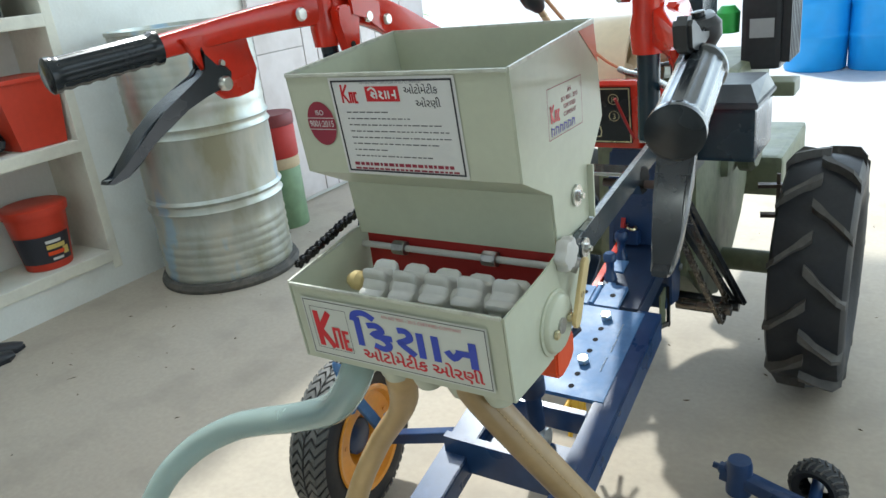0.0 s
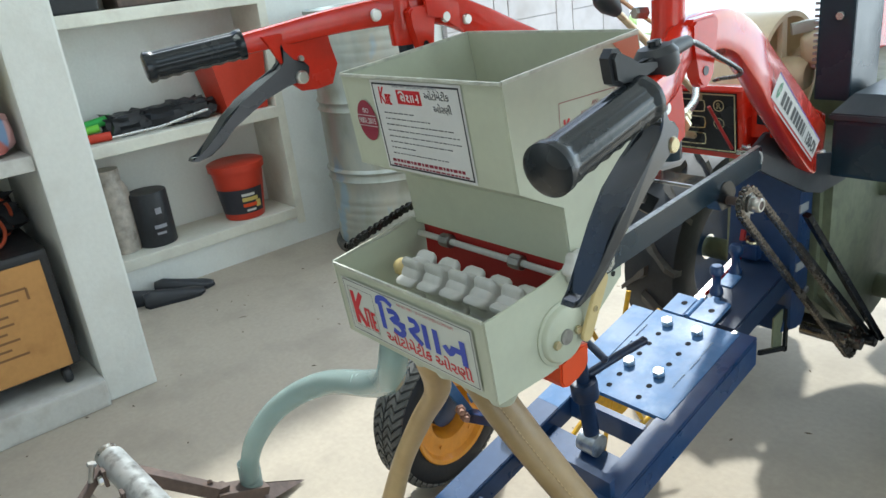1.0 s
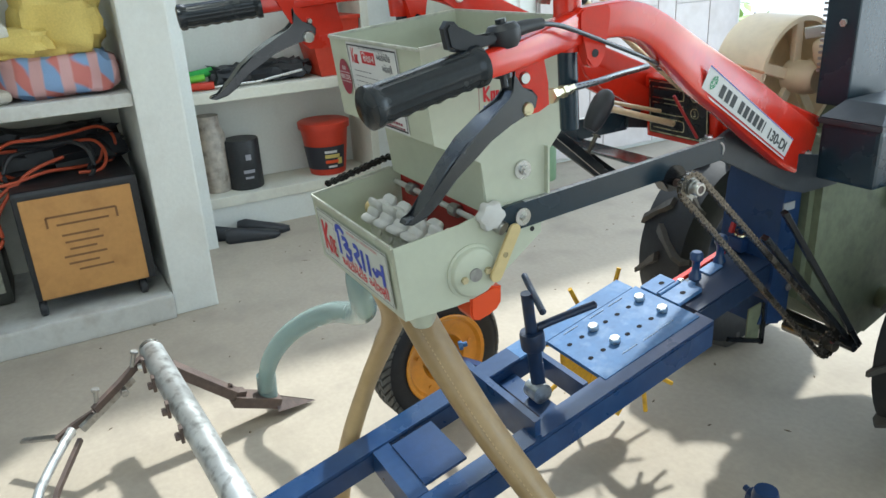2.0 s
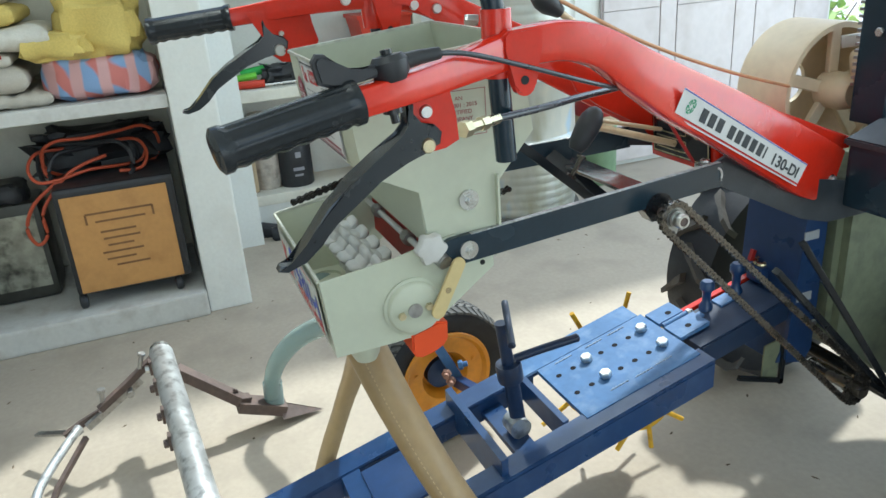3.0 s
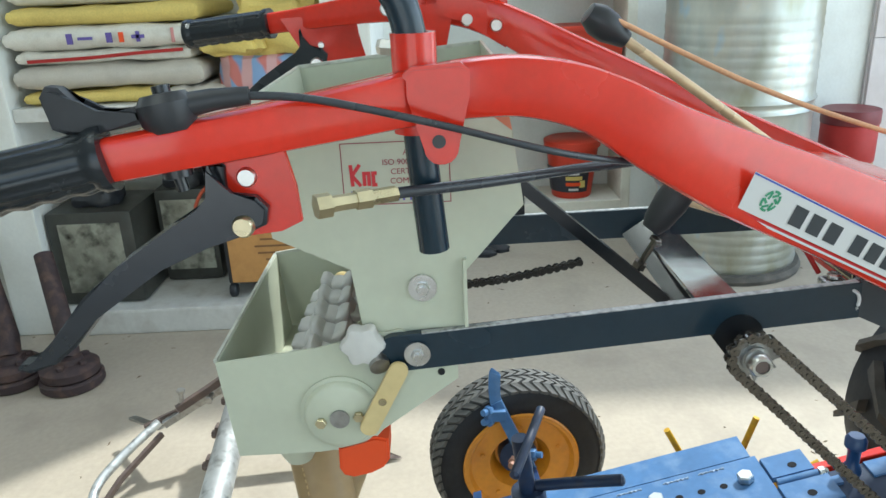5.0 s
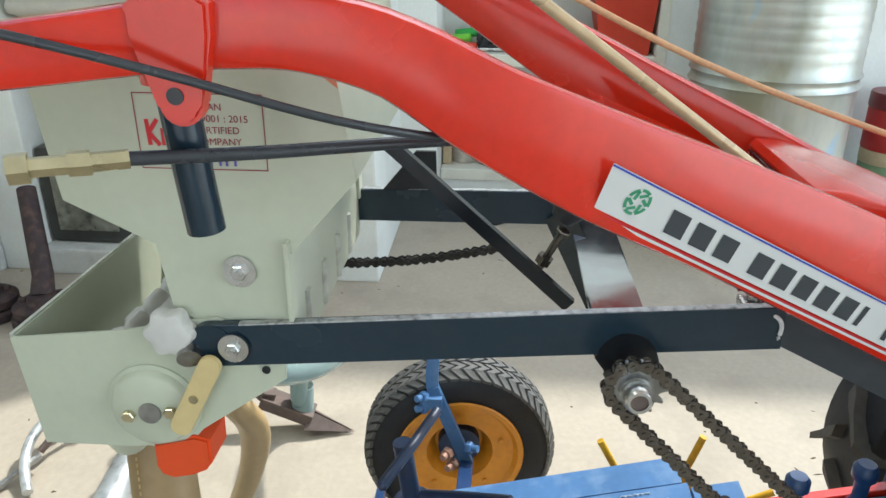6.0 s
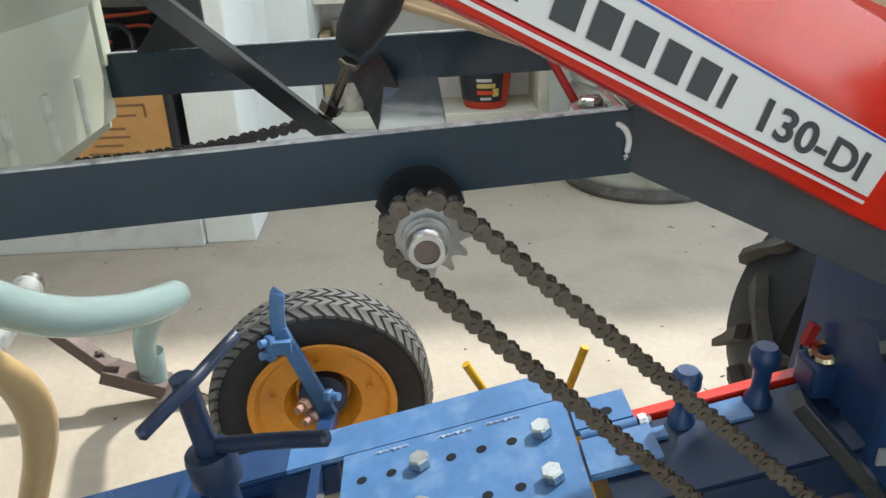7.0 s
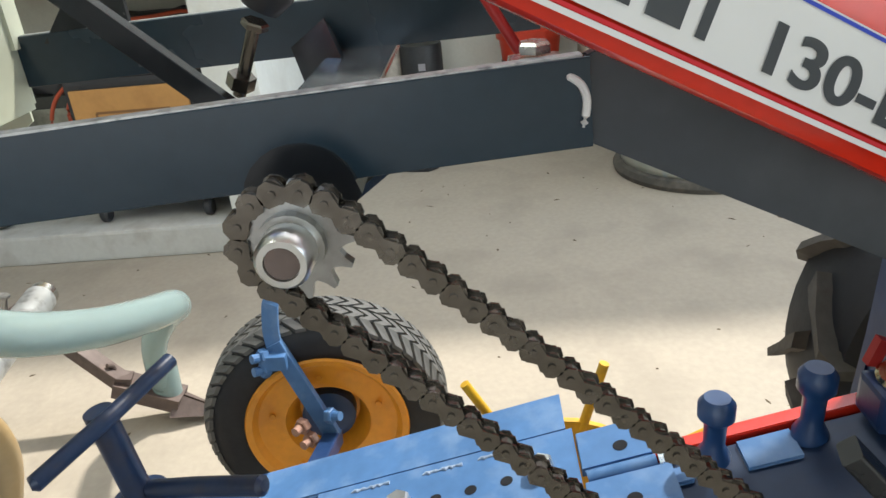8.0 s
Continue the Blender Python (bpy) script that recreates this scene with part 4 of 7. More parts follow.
R_LINE = [(0.541, 1.575, 1.163), (0.520, 1.66, 1.172), (0.470, 1.76, 1.180), (0.432, 1.835, 1.187), (0.424, 1.89, 1.192), (0.418, 1.94, 1.190), (0.408, 2.00, 1.172), (0.397, 2.07, 1.131), (0.3715, 2.155, 1.086), (0.336, 2.27, 1.032), (0.299, 2.40, 0.967), (0.258, 2.555, 0.886), (0.247, 2.60, 0.864), (0.226, 2.685, 0.824)]
L_LINE = [(-0.248, 1.545, 1.219), (-0.230, 1.62, 1.226), (-0.190, 1.72, 1.238), (-0.150, 1.80, 1.244), (-0.128, 1.86, 1.244), (-0.112, 1.92, 1.232), (-0.098, 1.98, 1.206), (-0.090, 2.06, 1.160), (-0.075, 2.155, 1.106), (-0.050, 2.27, 1.044), (-0.020, 2.40, 0.976), (0.010, 2.52, 0.912)]
HH = [0.032, 0.036, 0.042, 0.048, 0.052, 0.054, 0.058, 0.071, 0.087, 0.099, 0.114, 0.126, 0.128, 0.120]


def handle_side(line, x_out, right):
    """One handlebar with grip, lever bracket and lever."""
    bm = bmesh.new()
    pts = arc(line, 4)
    hs = [HH[min(int(k / 4), len(HH) - 1)] + (HH[min(int(k / 4) + 1, len(HH) - 1)] - HH[min(int(k / 4), len(HH) - 1)]) * (k % 4) / 4 for k in range(len(pts))]
    bar(bm, pts, 0.030, hs, 0.42)
    hb = part("handlebar", bm, "red", tiller, "glossy red curved handlebar", smooth=True)
    a, b = Vector(line[0]), Vector(line[1])
    back = (a - b).normalized()
    # ribbed grip
    g0 = a + back * -0.035
    if right:
        g0, back = Vector((0.538, 1.606, 1.168)), Vector((0.018, -0.155, -0.027)).normalized()
    bm = bmesh.new()
    gs, gu, gw = axes_of(back)
    rings = []
    for k in range(37):
        f = k / 36
        collar = 0.0026 if k < 3 or k > 33 else 0.0
        ring = []
        for j in range(56):
            t = 2 * math.pi * j / 56
            flute = 0.0 if collar else 0.0007 * math.cos(14 * t)
            finger = 0.0 if collar else 0.0011 * math.cos(2 * math.pi * 7 * f) * max(0.0, -math.sin(t)) ** 2
            q = 0.0226 + collar + flute + finger
            ring.append(bm.verts.new(g0 + gw * (0.16 * f) + q * (math.cos(t) * gs + math.sin(t) * gu)))
        rings.append(ring)
    rings.append([bm.verts.new(g0 + gw * 0.1635 + 0.0195 * (math.cos(2 * math.pi * j / 56) * gs + math.sin(2 * math.pi * j / 56) * gu)) for j in range(56)])
    for p, q in zip(rings, rings[1:]):
        for j in range(56):
            bm.faces.new((p[j], p[(j + 1) % 56], q[(j + 1) % 56], q[j]))
    bm.faces.new(rings[0][::-1])
    bm.faces.new(rings[-1])
    part("grip", bm, "grip", hb, "black fluted rubber grip", smooth=True)
    return hb


right_bar = handle_side(R_LINE, 1, True)
left_bar = handle_side(L_LINE, -1, False)


LEVER_BLADE = [(1.67, 1.158), (1.675, 1.138), (1.684, 1.127), (1.704, 1.124), (1.713, 1.114), (1.71, 1.1), (1.689, 1.092), (1.663, 1.086), (1.626, 1.072), (1.594, 1.055), (1.568, 1.034), (1.546, 1.009), (1.526, 0.994), (1.504, 0.987), (1.493, 0.99), (1.496, 0.995), (1.511, 0.996), (1.529, 1.017), (1.559, 1.052), (1.591, 1.077), (1.629, 1.101), (1.66, 1.116), (1.67, 1.127), (1.667, 1.153)]


def lever_set(parent, x, pts_bracket, bolts, side, blade):
    bm = bmesh.new()
    pr(bm, pts_bracket, x - 0.004, x + 0.004, bevel=0.001)
    br = part("lever_bracket", bm, "red", parent, "red lever bracket plate")
    for (y, z, r, m) in bolts:
        bm = bmesh.new()
        lathe(bm, [(0, 0.004), (r * 0.8, 0.004), (r, 0.001), (r, -0.012)], (x + side * (0.0042 if r < 0.009 else 0.0175), y, z), (side, 0, 0), 20)
        part("rivet", bm, m, br, smooth=True)
    bm = bmesh.new()
    pr(bm, blade, -0.013, 0.013, bevel=0.003)
    for v in bm.verts:
        f = min(1.0, max(0.0, (1.70 - (0.0 if x > 0 else 0.038) - v.co.y) / 0.2))
        v.co.x = x + 0.004 + (0.028 if x > 0 else -0.062) * f + v.co.x * (0.75 + 0.75 * math.sin(math.pi * f))
    part("clutch_lever", bm, "leverblack", parent, "black curved hand lever", smooth=True)


lever_set(right_bar, 0.497, [(1.650, 1.180), (1.735, 1.192), (1.727, 1.165), (1.736, 1.128), (1.738, 1.099), (1.720, 1.091), (1.690, 1.088), (1.676, 1.10), (1.672, 1.14), (1.664, 1.166)],
          [(1.697, 1.139, 0.0085, "zinc"), (1.692, 1.101, 0.0095, "brass")],
          1, LEVER_BLADE)
lever_set(left_bar, -0.212, [(1.60, 1.23), (1.725, 1.236), (1.728, 1.20), (1.738, 1.165), (1.722, 1.132), (1.690, 1.128), (1.66, 1.13), (1.642, 1.145), (1.63, 1.18)],
          [(1.665, 1.185, 0.006, "zinc"), (1.656, 1.155, 0.0115, "zinc")],
          1, [(y - 0.038, z + 0.056) for y, z in LEVER_BLADE])
bm = bmesh.new()
bar(bm, arc([(0.501, 1.683, 1.175), (0.502, 1.676, 1.15), (0.501, 1.676, 1.125), (0.500, 1.684, 1.108)], 4), 0.009, 0.011, 0.6)
part("lever_neck", bm, "black", right_bar, smooth=True)


def sleeves():
    """Red sockets on the bars with the black guard hoop through them."""
    for x, y, z, par in ((0.413, 1.836, 1.205, right_bar), (-0.135, 1.836, 1.236, left_bar)):
        bm = bmesh.new()
        lathe(bm, [(0.014, 0.036), (0.0205, 0.036), (0.0205, 0.0), (0.024, -0.02), (0.0215, -0.052), (0.015, -0.052)], (x, y, z), seg=24)
        part("socket", bm, "red", par, "red welded socket", smooth=True)
        bm = bmesh.new()
        s = 1 if x > 0 else -1
        dz = z - 1.205
        pr(bm, [(1.826, 1.209 + dz), (1.834, 1.215 + dz), (1.876, 1.217 + dz), (1.884, 1.211 + dz), (1.883, 1.19 + dz)] + [(1.857 + 0.0155 * math.cos(radians(a)), 1.145 + dz + 0.0155 * math.sin(radians(a))) for a in range(0, -181, -20)] + [(1.829, 1.19 + dz)], x + 0.0235, x + 0.0405, bevel=0.003)
        part("gusset", bm, "red", par, "red gusset plate with a hole")
        bm = bmesh.new()
        cy(bm, (x + 0.0405, 1.855, z - 0.054), (x + 0.0415, 1.855, z - 0.054), 0.006, seg=16)
        part("gusset_hole", bm, "black", par)
    bm = bmesh.new()
    tb(bm, arc([(0.409, 1.846, 1.036), (0.412, 1.838, 1.14), (0.413, 1.833, 1.24), (0.412, 1.815, 1.285), (0.405, 1.77, 1.335), (0.36, 1.72, 1.41), (0.20, 1.70, 1.46), (0.05, 1.70, 1.47), (-0.08, 1.72, 1.43), (-0.13, 1.78, 1.36), (-0.136, 1.83, 1.28), (-0.136, 1.836, 1.24), (-0.136, 1.85, 1.10)], 5), 0.0150, 18)
    part("guard_hoop", bm, "navy", tiller, "black bent pipe hoop between the handlebars", smooth=True)
    bm = bmesh.new()
    hexbolt(bm, (0.392, 1.822, 1.226), (-0.3, -0.95, 0.1), 0.008, 0.02)
    part("socket_bolt", bm, "zinc", right_bar)
    for y, z, x, r in ((1.783, 1.241, -0.133, 0.011), (1.907, 1.222, -0.095, 0.010), (1.951, 1.212, -0.088, 0.010)):
        bm = bmesh.new()
        lathe(bm, [(0, 0.004), (r * 0.8, 0.004), (r, 0.001), (r, -0.002)], (x, y, z), (1, 0, 0), 20)
        part("rivet", bm, "zinc", left_bar, smooth=True)
    bm = bmesh.new()
    pr(bm, [(1.86, 1.262), (1.98, 1.236), (1.99, 1.20), (1.965, 1.178), (1.93, 1.20), (1.90, 1.222), (1.862, 1.228)], -0.098, -0.092, bevel=0.002)
    pr(bm, [(1.84, 1.262), (1.90, 1.34), (1.96, 1.33), (1.97, 1.24)], -0.105, -0.098, bevel=0.002)
    part("bar_plate", bm, "red", left_bar, "red plate with bolt holes")


sleeves()


def controls():
    # clutch perch on the right grip
    bm = bmesh.new()
    pr(bm, [(1.561, 1.214), (1.567, 1.222), (1.576, 1.221), (1.588, 1.207), (1.602, 1.199), (1.634, 1.205), (1.636, 1.192), (1.600, 1.186), (1.576, 1.186), (1.566, 1.190)], 0.521, 0.539, bevel=0.004)
    tl = part("throttle_lever", bm, "darkplastic", right_bar, "black plastic thumb throttle lever", smooth=True)
    bm = bmesh.new()
    lathe(bm, [(0, -0.016), (0.015, -0.016), (0.021, -0.008), (0.022, 0.006), (0.017, 0.013), (0, 0.014)], (0.525, 1.650, 1.199), (-0.1, -0.15, 1), 24)
    part("lever_hub", bm, "darkplastic", tl, smooth=True)
    bm = bmesh.new()
    lathe(bm, [(0, 0), (0.007, 0), (0.007, 0.006), (0, 0.007)], (0.524, 1.648, 1.212), (-0.1, -0.15, 1), 12)
    part("cap_screw", bm, "black", tl, smooth=True)
    bm = bmesh.new()
    tb(bm, [(0.524, 1.668, 1.203), (0.522, 1.685, 1.2055), (0.519, 1.712, 1.207)], [0.0095, 0.0085, 0.0070], 14)
    part("cable_boot", bm, "darkplastic", tl, smooth=True)
    bm = bmesh.new()
    cy(bm, (0.523, 1.648, 1.172), (0.523, 1.650, 1.148), 0.012)
    cy(bm, (0.523, 1.650, 1.148), (0.523, 1.652, 1.136), 0.005)
    part("clamp_screw", bm, "black", right_bar, smooth=True)
    # black sheathed cable and linkage rod
    bm = bmesh.new()
    tb(bm, arc([(0.518, 1.704, 1.207), (0.500, 1.758, 1.199), (0.470, 1.852, 1.170), (0.440, 1.96, 1.134), (0.392, 2.04, 1.110), (0.330, 2.10, 1.093), (0.29, 2.15, 1.080)], 6), 0.0033, 10)
    part("control_cable", bm, "sheath", tiller, "black sheathed control cable", smooth=True)
    bm = bmesh.new()
    tb(bm, arc([(0.452, 1.815, 1.106), (0.410, 1.90, 1.101), (0.350, 2.00, 1.095), (0.300, 2.08, 1.088), (0.265, 2.14, 1.084)], 5), 0.0054, 12)
    rod = part("clutch_rod", bm, "sheath", tiller, "black sheathed clutch rod with a zinc adjuster", smooth=True)
    bm = bmesh.new()
    cy(bm, (0.487, 1.750, 1.107), (0.452, 1.815, 1.106), 0.0072, seg=6)
    cy(bm, (0.488, 1.748, 1.107), (0.482, 1.760, 1.107), 0.011, seg=6)
    cy(bm, (0.470, 1.780, 1.1065), (0.463, 1.793, 1.106), 0.0092, seg=6)
    part("adjuster", bm, "brass", rod)
    # gear levers
    for knob, foot, r, kr in (((0.139, 2.066, 1.221), (0.120, 2.385, 0.995), 0.0065, 0.020), ((0.090, 2.178, 0.982), (0.112, 2.375, 0.918), 0.0070, 0.025)):
        bm = bmesh.new()
        cy(bm, knob, foot, r)
        lv = part("gear_lever", bm, "wood", tiller, "brass-coloured gear lever rod", smooth=True)
        bm = bmesh.new()
        if kr > 0.022:
            low, high = Vector((0.090, 2.153, 0.934)), Vector((0.092, 2.203, 1.012))
            ln = (high - low).length
            lathe(bm, [(0, 0.0), (0.014, 0.0), (0.020, ln * 0.15), (0.024, ln * 0.5), (0.023, ln * 0.75), (0.016, ln * 0.93), (0.007, ln), (0, ln)], low, high - low, 20)
        else:
            k, f = Vector(knob), Vector(foot)
            d = (k - f).normalized()
            lathe(bm, [(0, 0.028), (kr * 0.7, 0.026), (kr, 0.012), (kr, -0.006), (kr * 0.7, -0.024), (kr * 0.55, -0.034), (0, -0.034)], k, d, 20)
        part("knob", bm, "darkplastic", lv, "black plastic knob", smooth=True)
    bm = bmesh.new()
    tb(bm, arc([(0.098, 2.19, 0.992), (0.090, 2.26, 0.972), (0.085, 2.36, 0.945)], 4), 0.0045, 10)
    part("shift_rod", bm, "wood", tiller, smooth=True)
    bm = bmesh.new()
    tb(bm, arc([(0.150, 2.075, 1.228), (0.13, 2.28, 1.13), (0.10, 2.50, 1.05), (0.08, 2.70, 0.99)], 6), 0.0036, 10)
    part("cord", bm, "rope", tiller, "orange-brown cord along the gear lever", smooth=True)


controls()


def chassis():
    # flat arms that carry the hopper
    for x0, x1, y0, y1, z0, z1 in ((0.312, 0.262, 1.795, 2.362, 0.873, 0.892), (-0.070, -0.028, 1.795, 2.362, 0.886, 0.908)):
        bm = bmesh.new()
        bar(bm, [(x0, y0, z0), ((x0 + x1) / 2, (y0 + y1) / 2, (z0 + z1) / 2), (x1, y1, z1)], 0.011, 0.047, 0.15)
        cy(bm, (x0 - 0.0055, y0, z0), (x0 + 0.0055, y0, z0), 0.0235, seg=28)
        arm = part("hopper_arm", bm, "navy", tiller, "dark slate flat steel arm")
        # sheen of the glossy arm top, laid on as a pale strip
        bm = bmesh.new()
        bar(bm, [(x0, y0 + 0.03, z0 + 0.0245), (x1, y1 - 0.004, z1 + 0.0236)], 0.0085, 0.0016, 0.1)
        part("edge_sheen", bm, "bareedge", arm, "pale strip standing for sky sheen on the top edge")
        s = 1 if x0 > 0.1 else -1
        bm = bmesh.new()
        hexbolt(bm, (x0 + s * 0.0056, 1.819, 0.873 if s > 0 else 0.888), (s, 0, 0), 0.0075, 0.008, 0.004, 0.0155)
        part("arm_bolt", bm, "zinc", arm)
    # brace between the arms, with bolt
    bm = bmesh.new()
    bar(bm, [(0.116, 1.948, 1.030), (0.128, 2.07, 0.925), (0.137, 2.165, 0.842)], 0.011, 0.017, 0.1)
    br = part("diagonal_brace", bm, "black", tiller, "black angle-iron brace")
    bm = bmesh.new()
    cy(bm, (0.104, 2.130, 0.876), (0.112, 2.153, 0.925), 0.0048)
    hexbolt(bm, (0.1115, 2.152, 0.922), (0.15, 0.42, 0.9), 0.0098, 0.007)
    lathe(bm, [(0, 0.0), (0.0105, 0.0), (0.0105, 0.010), (0, 0.010)], (0.105, 2.132, 0.882), (0.15, 0.42, 0.9), 6)
    part("brace_bolt", bm, "chain", br)
    bm = bmesh.new()
    bar(bm, [(-0.030, 2.160, 0.895), (0.080, 2.206, 0.828), (0.120, 2.222, 0.806)], 0.040, 0.008, 0.1, up=(1, 0, 0))
    part("lever_strap", bm, "black", tiller, "black flat strap under the gear lever")
    bm = bmesh.new()
    pr(bm, [(1.905, 0.905), (1.960, 0.972), (1.988, 0.972), (1.99, 0.90)], -0.062, -0.056)
    part("gusset", bm, "black", tiller)
    # cross plate between the arms
    bm = bmesh.new()
    bx(bm, -0.06, 0.25, 2.178, 2.236, 0.874, 0.881, 0.002)
    part("cross_plate", bm, "platesteel", tiller, "bare steel cross plate")
    bm = bmesh.new()
    tb(bm, [(0.205, 2.275, 1.005), (0.214, 2.305, 0.955), (0.224, 2.330, 0.912)], 0.0032, 10)
    part("red_link", bm, "redflat", tiller, "thin red link rod", smooth=True)
    # slate side cheeks under the bars
    for x, dz, n in ((0.252, 0.0, 1), (-0.012, 0.02, -1)):
        bm = bmesh.new()
        low = 0.0 if n > 0 else 0.055
        pr(bm, [(2.352, 0.910 + dz), (2.350, 0.874 + dz), (2.448, 0.826 + dz + low * 0.6), (2.586, 0.757 + dz + low), (2.66, 0.735 + dz + low), (2.78, 0.735 + dz + low), (2.80, 0.80 + dz), (2.62, 0.835 + dz), (2.44, 0.93 + dz), (2.40, 0.93 + dz)], x - 0.005, x + 0.005, bevel=0.001)
        part("cheek_plate", bm, "slate", tiller, "dark grey painted chassis cheek")
    bm = bmesh.new()
    bx(bm, 0.236, 0.262, 2.322, 2.350, 0.904, 0.914, 0.003)
    hexbolt(bm, (0.249, 2.336, 0.914), (0, 0, 1), 0.009, 0.008)
    part("clamp", bm, "zinc", tiller)
    bm = bmesh.new()
    tb(bm, arc([(0.2675, 2.350, 0.907), (0.2685, 2.357, 0.902), (0.2690, 2.360, 0.893), (0.2695, 2.358, 0.880)], 4), [0.001] + [0.0022] * 11 + [0.001], 8)
    part("paint_scuff", bm, "labelwhite", tiller, "bare scuffed weld at the arm end")
    # model plate on the right bar
    P = Vector((0.3880, 2.1490, 1.0578))
    Q = Vector((0.2880, 2.5300, 0.8508))
    u = (Q - P).normalized()
    up = Vector((0.25, 0.0, 1.0))
    n = u.cross(up).normalized()
    n = n if n.x > 0 else -n
    v = n.cross(u).normalized()
    lean = v - u * 0.27
    W = (Q - P).length
    bm = bmesh.new()
    rect(bm, P, u, lean, W, 0.0395, 0.001, n)
    plate = part("model_plate", bm, "labelwhite", right_bar, "white model sticker with blue and red edge lines")
    bm = bmesh.new()
    rect(bm, P + lean * 0.0372, u, lean, W, 0.0016, 0.0015, n)
    part("edge_line", bm, "ink_blue", plate)
    bm = bmesh.new()
    rect(bm, P + lean * -0.0032, u, v, W, 0.0018, 0.0012, n)
    part("edge_line", bm, "ink_red", plate)
    bm = bmesh.new()
    rect(bm, P + lean * -0.0062, u, v, W, 0.0026, 0.0010, n)
    part("edge_line", bm, "labelwhite", plate)
    bm = bmesh.new()
    c = P + u * 0.027 + v * 0.0200
    for k in range(6):
        a = k * math.pi / 3
        arc_pts = [(0.0092 * math.cos(a + 0.17 * j), 0.0112 * math.sin(a + 0.17 * j)) for j in range(6)]
        strokes(bm, c, u, v, n, list(zip(arc_pts, arc_pts[1:])) + [((0.0086 * math.cos(a), 0.0104 * math.sin(a)), (0.0040 * math.cos(a + 0.9), 0.0048 * math.sin(a + 0.9)))], 0.0028, 0.0015)
    part("round_mark", bm, "ink_green", plate)
    x = 0.063
    for w in (0.0225, 0.0225, 0.0225, 0.0095, 0.0225, 0.0225, 0.0225, 0.0225, 0.0220, 0.0055):
        if w != 0.0095:
            bm = bmesh.new()
            rect(bm, P + u * x + v * 0.0070, u, lean, w - 0.004 if w > 0.01 else w, 0.0215, 0.0016, n)
            part("name_bar", bm, "ink_slate", plate)
        x += w + 0.0035
    sign = letters("model_number", "130-DI", P + u * 0.314 + v * 0.0065, u, v, 0.0205, "ink_slate", plate, 0.0016, 1.40, bold=0.0007)
    sign.data.shear = -0.27
    # flared inner end of the left bar with an oval hole
    bm = bmesh.new()
    pr(bm, [(2.18, 1.075), (2.38, 0.99), (2.56, 0.915), (2.60, 0.865), (2.50, 0.885), (2.38, 0.93), (2.25, 1.0), (2.20, 1.035)], 0.012, 0.020, bevel=0.002)
    fl = part("flared_plate", bm, "red", left_bar, "red flared end plate with an oval hole")
    bm = bmesh.new()
    pr(bm, oval(2.42, 0.945, 0.030, 0.012), 0.0205, 0.0212)
    part("oval_hole", bm, "black", fl)
    # rear bolt of the bar
    bm = bmesh.new()
    hexbolt(bm, Vector(R_LINE[-1]) + Vector((0.0175, -0.016, -0.004)), (1, 0.25, 0), 0.012, 0.01, 0, 0.015)
    part("bar_bolt", bm, "zinc", right_bar)


M["bareedge"] = mat("pale_edge_sheen", (0.42, 0.43, 0.43), 0.4, 0.5, vary=0.35, grain=160, broad=40, bump=0.15, dirt=(0.03, 0.04, 0.05), dirt_amount=0.7)
M["labelgrey"] = mat("faded_grey_label", (0.34, 0.35, 0.36), 0.5, vary=0.08, bump=0.0)
M["ink_slate"] = mat("slate_ink", (0.050, 0.056, 0.062), 0.45, vary=0.05, bump=0.0)
M["slate"] = mat("slate_grey_enamel", (0.036, 0.043, 0.052), 0.38, vary=0.12, grain=90, broad=6, bump=0.05, dirt=(0.10, 0.11, 0.12), dirt_amount=0.3)
chassis()


def sprocket_wheel(bm, c, teeth, pitch, thick):
    r = pitch / (2 * math.sin(math.pi / teeth))
    out = []
    for k in range(teeth):
        a = 2 * math.pi * k / teeth
        for da, dr in ((-0.26, -0.0040), (-0.13, -0.001), (-0.05, 0.0038), (0.05, 0.0038), (0.13, -0.001), (0.26, -0.0040)):
            t = a + da * 2 * math.pi / teeth * 1.6
            out.append((c[1] + (r + dr) * math.cos(t), c[2] + (r + dr) * math.sin(t)))
    pr(bm, out, c[0] - thick / 2, c[0] + thick / 2)
    return r


def roller_chain(top, bottom, r_top, r_bot, pitch, x):
    """A roller chain round two sprockets: rollers, and inner and outer plates by turns."""
    T, B = Vector((top[1], top[2])), Vector((bottom[1], bottom[2]))
    d = (B - T).normalized()
    nrm = Vector((-d.y, d.x))
    path = []
    for k in range(9):
        a = math.pi * k / 8
        path.append(T + r_top * (nrm * math.cos(a) - d * math.sin(a)))
    for k in range(9):
        a = math.pi * k / 8
        path.append(B + r_bot * (-nrm * math.cos(a) + d * math.sin(a)))
    path.append(path[0])
    seg = [(b - a).length for a, b in zip(path, path[1:])]
    total = sum(seg)
    count = int(round(total / pitch / 2)) * 2

    def at(s):
        s %= total
        for (a, b), q in zip(zip(path, path[1:]), seg):
            if s <= q:
                return a + (b - a) * (s / max(q, 1e-9))
            s -= q
        return path[0]

    step = total / count
    return chain_links([at(k * step) for k in range(count)], [x] * count, True)


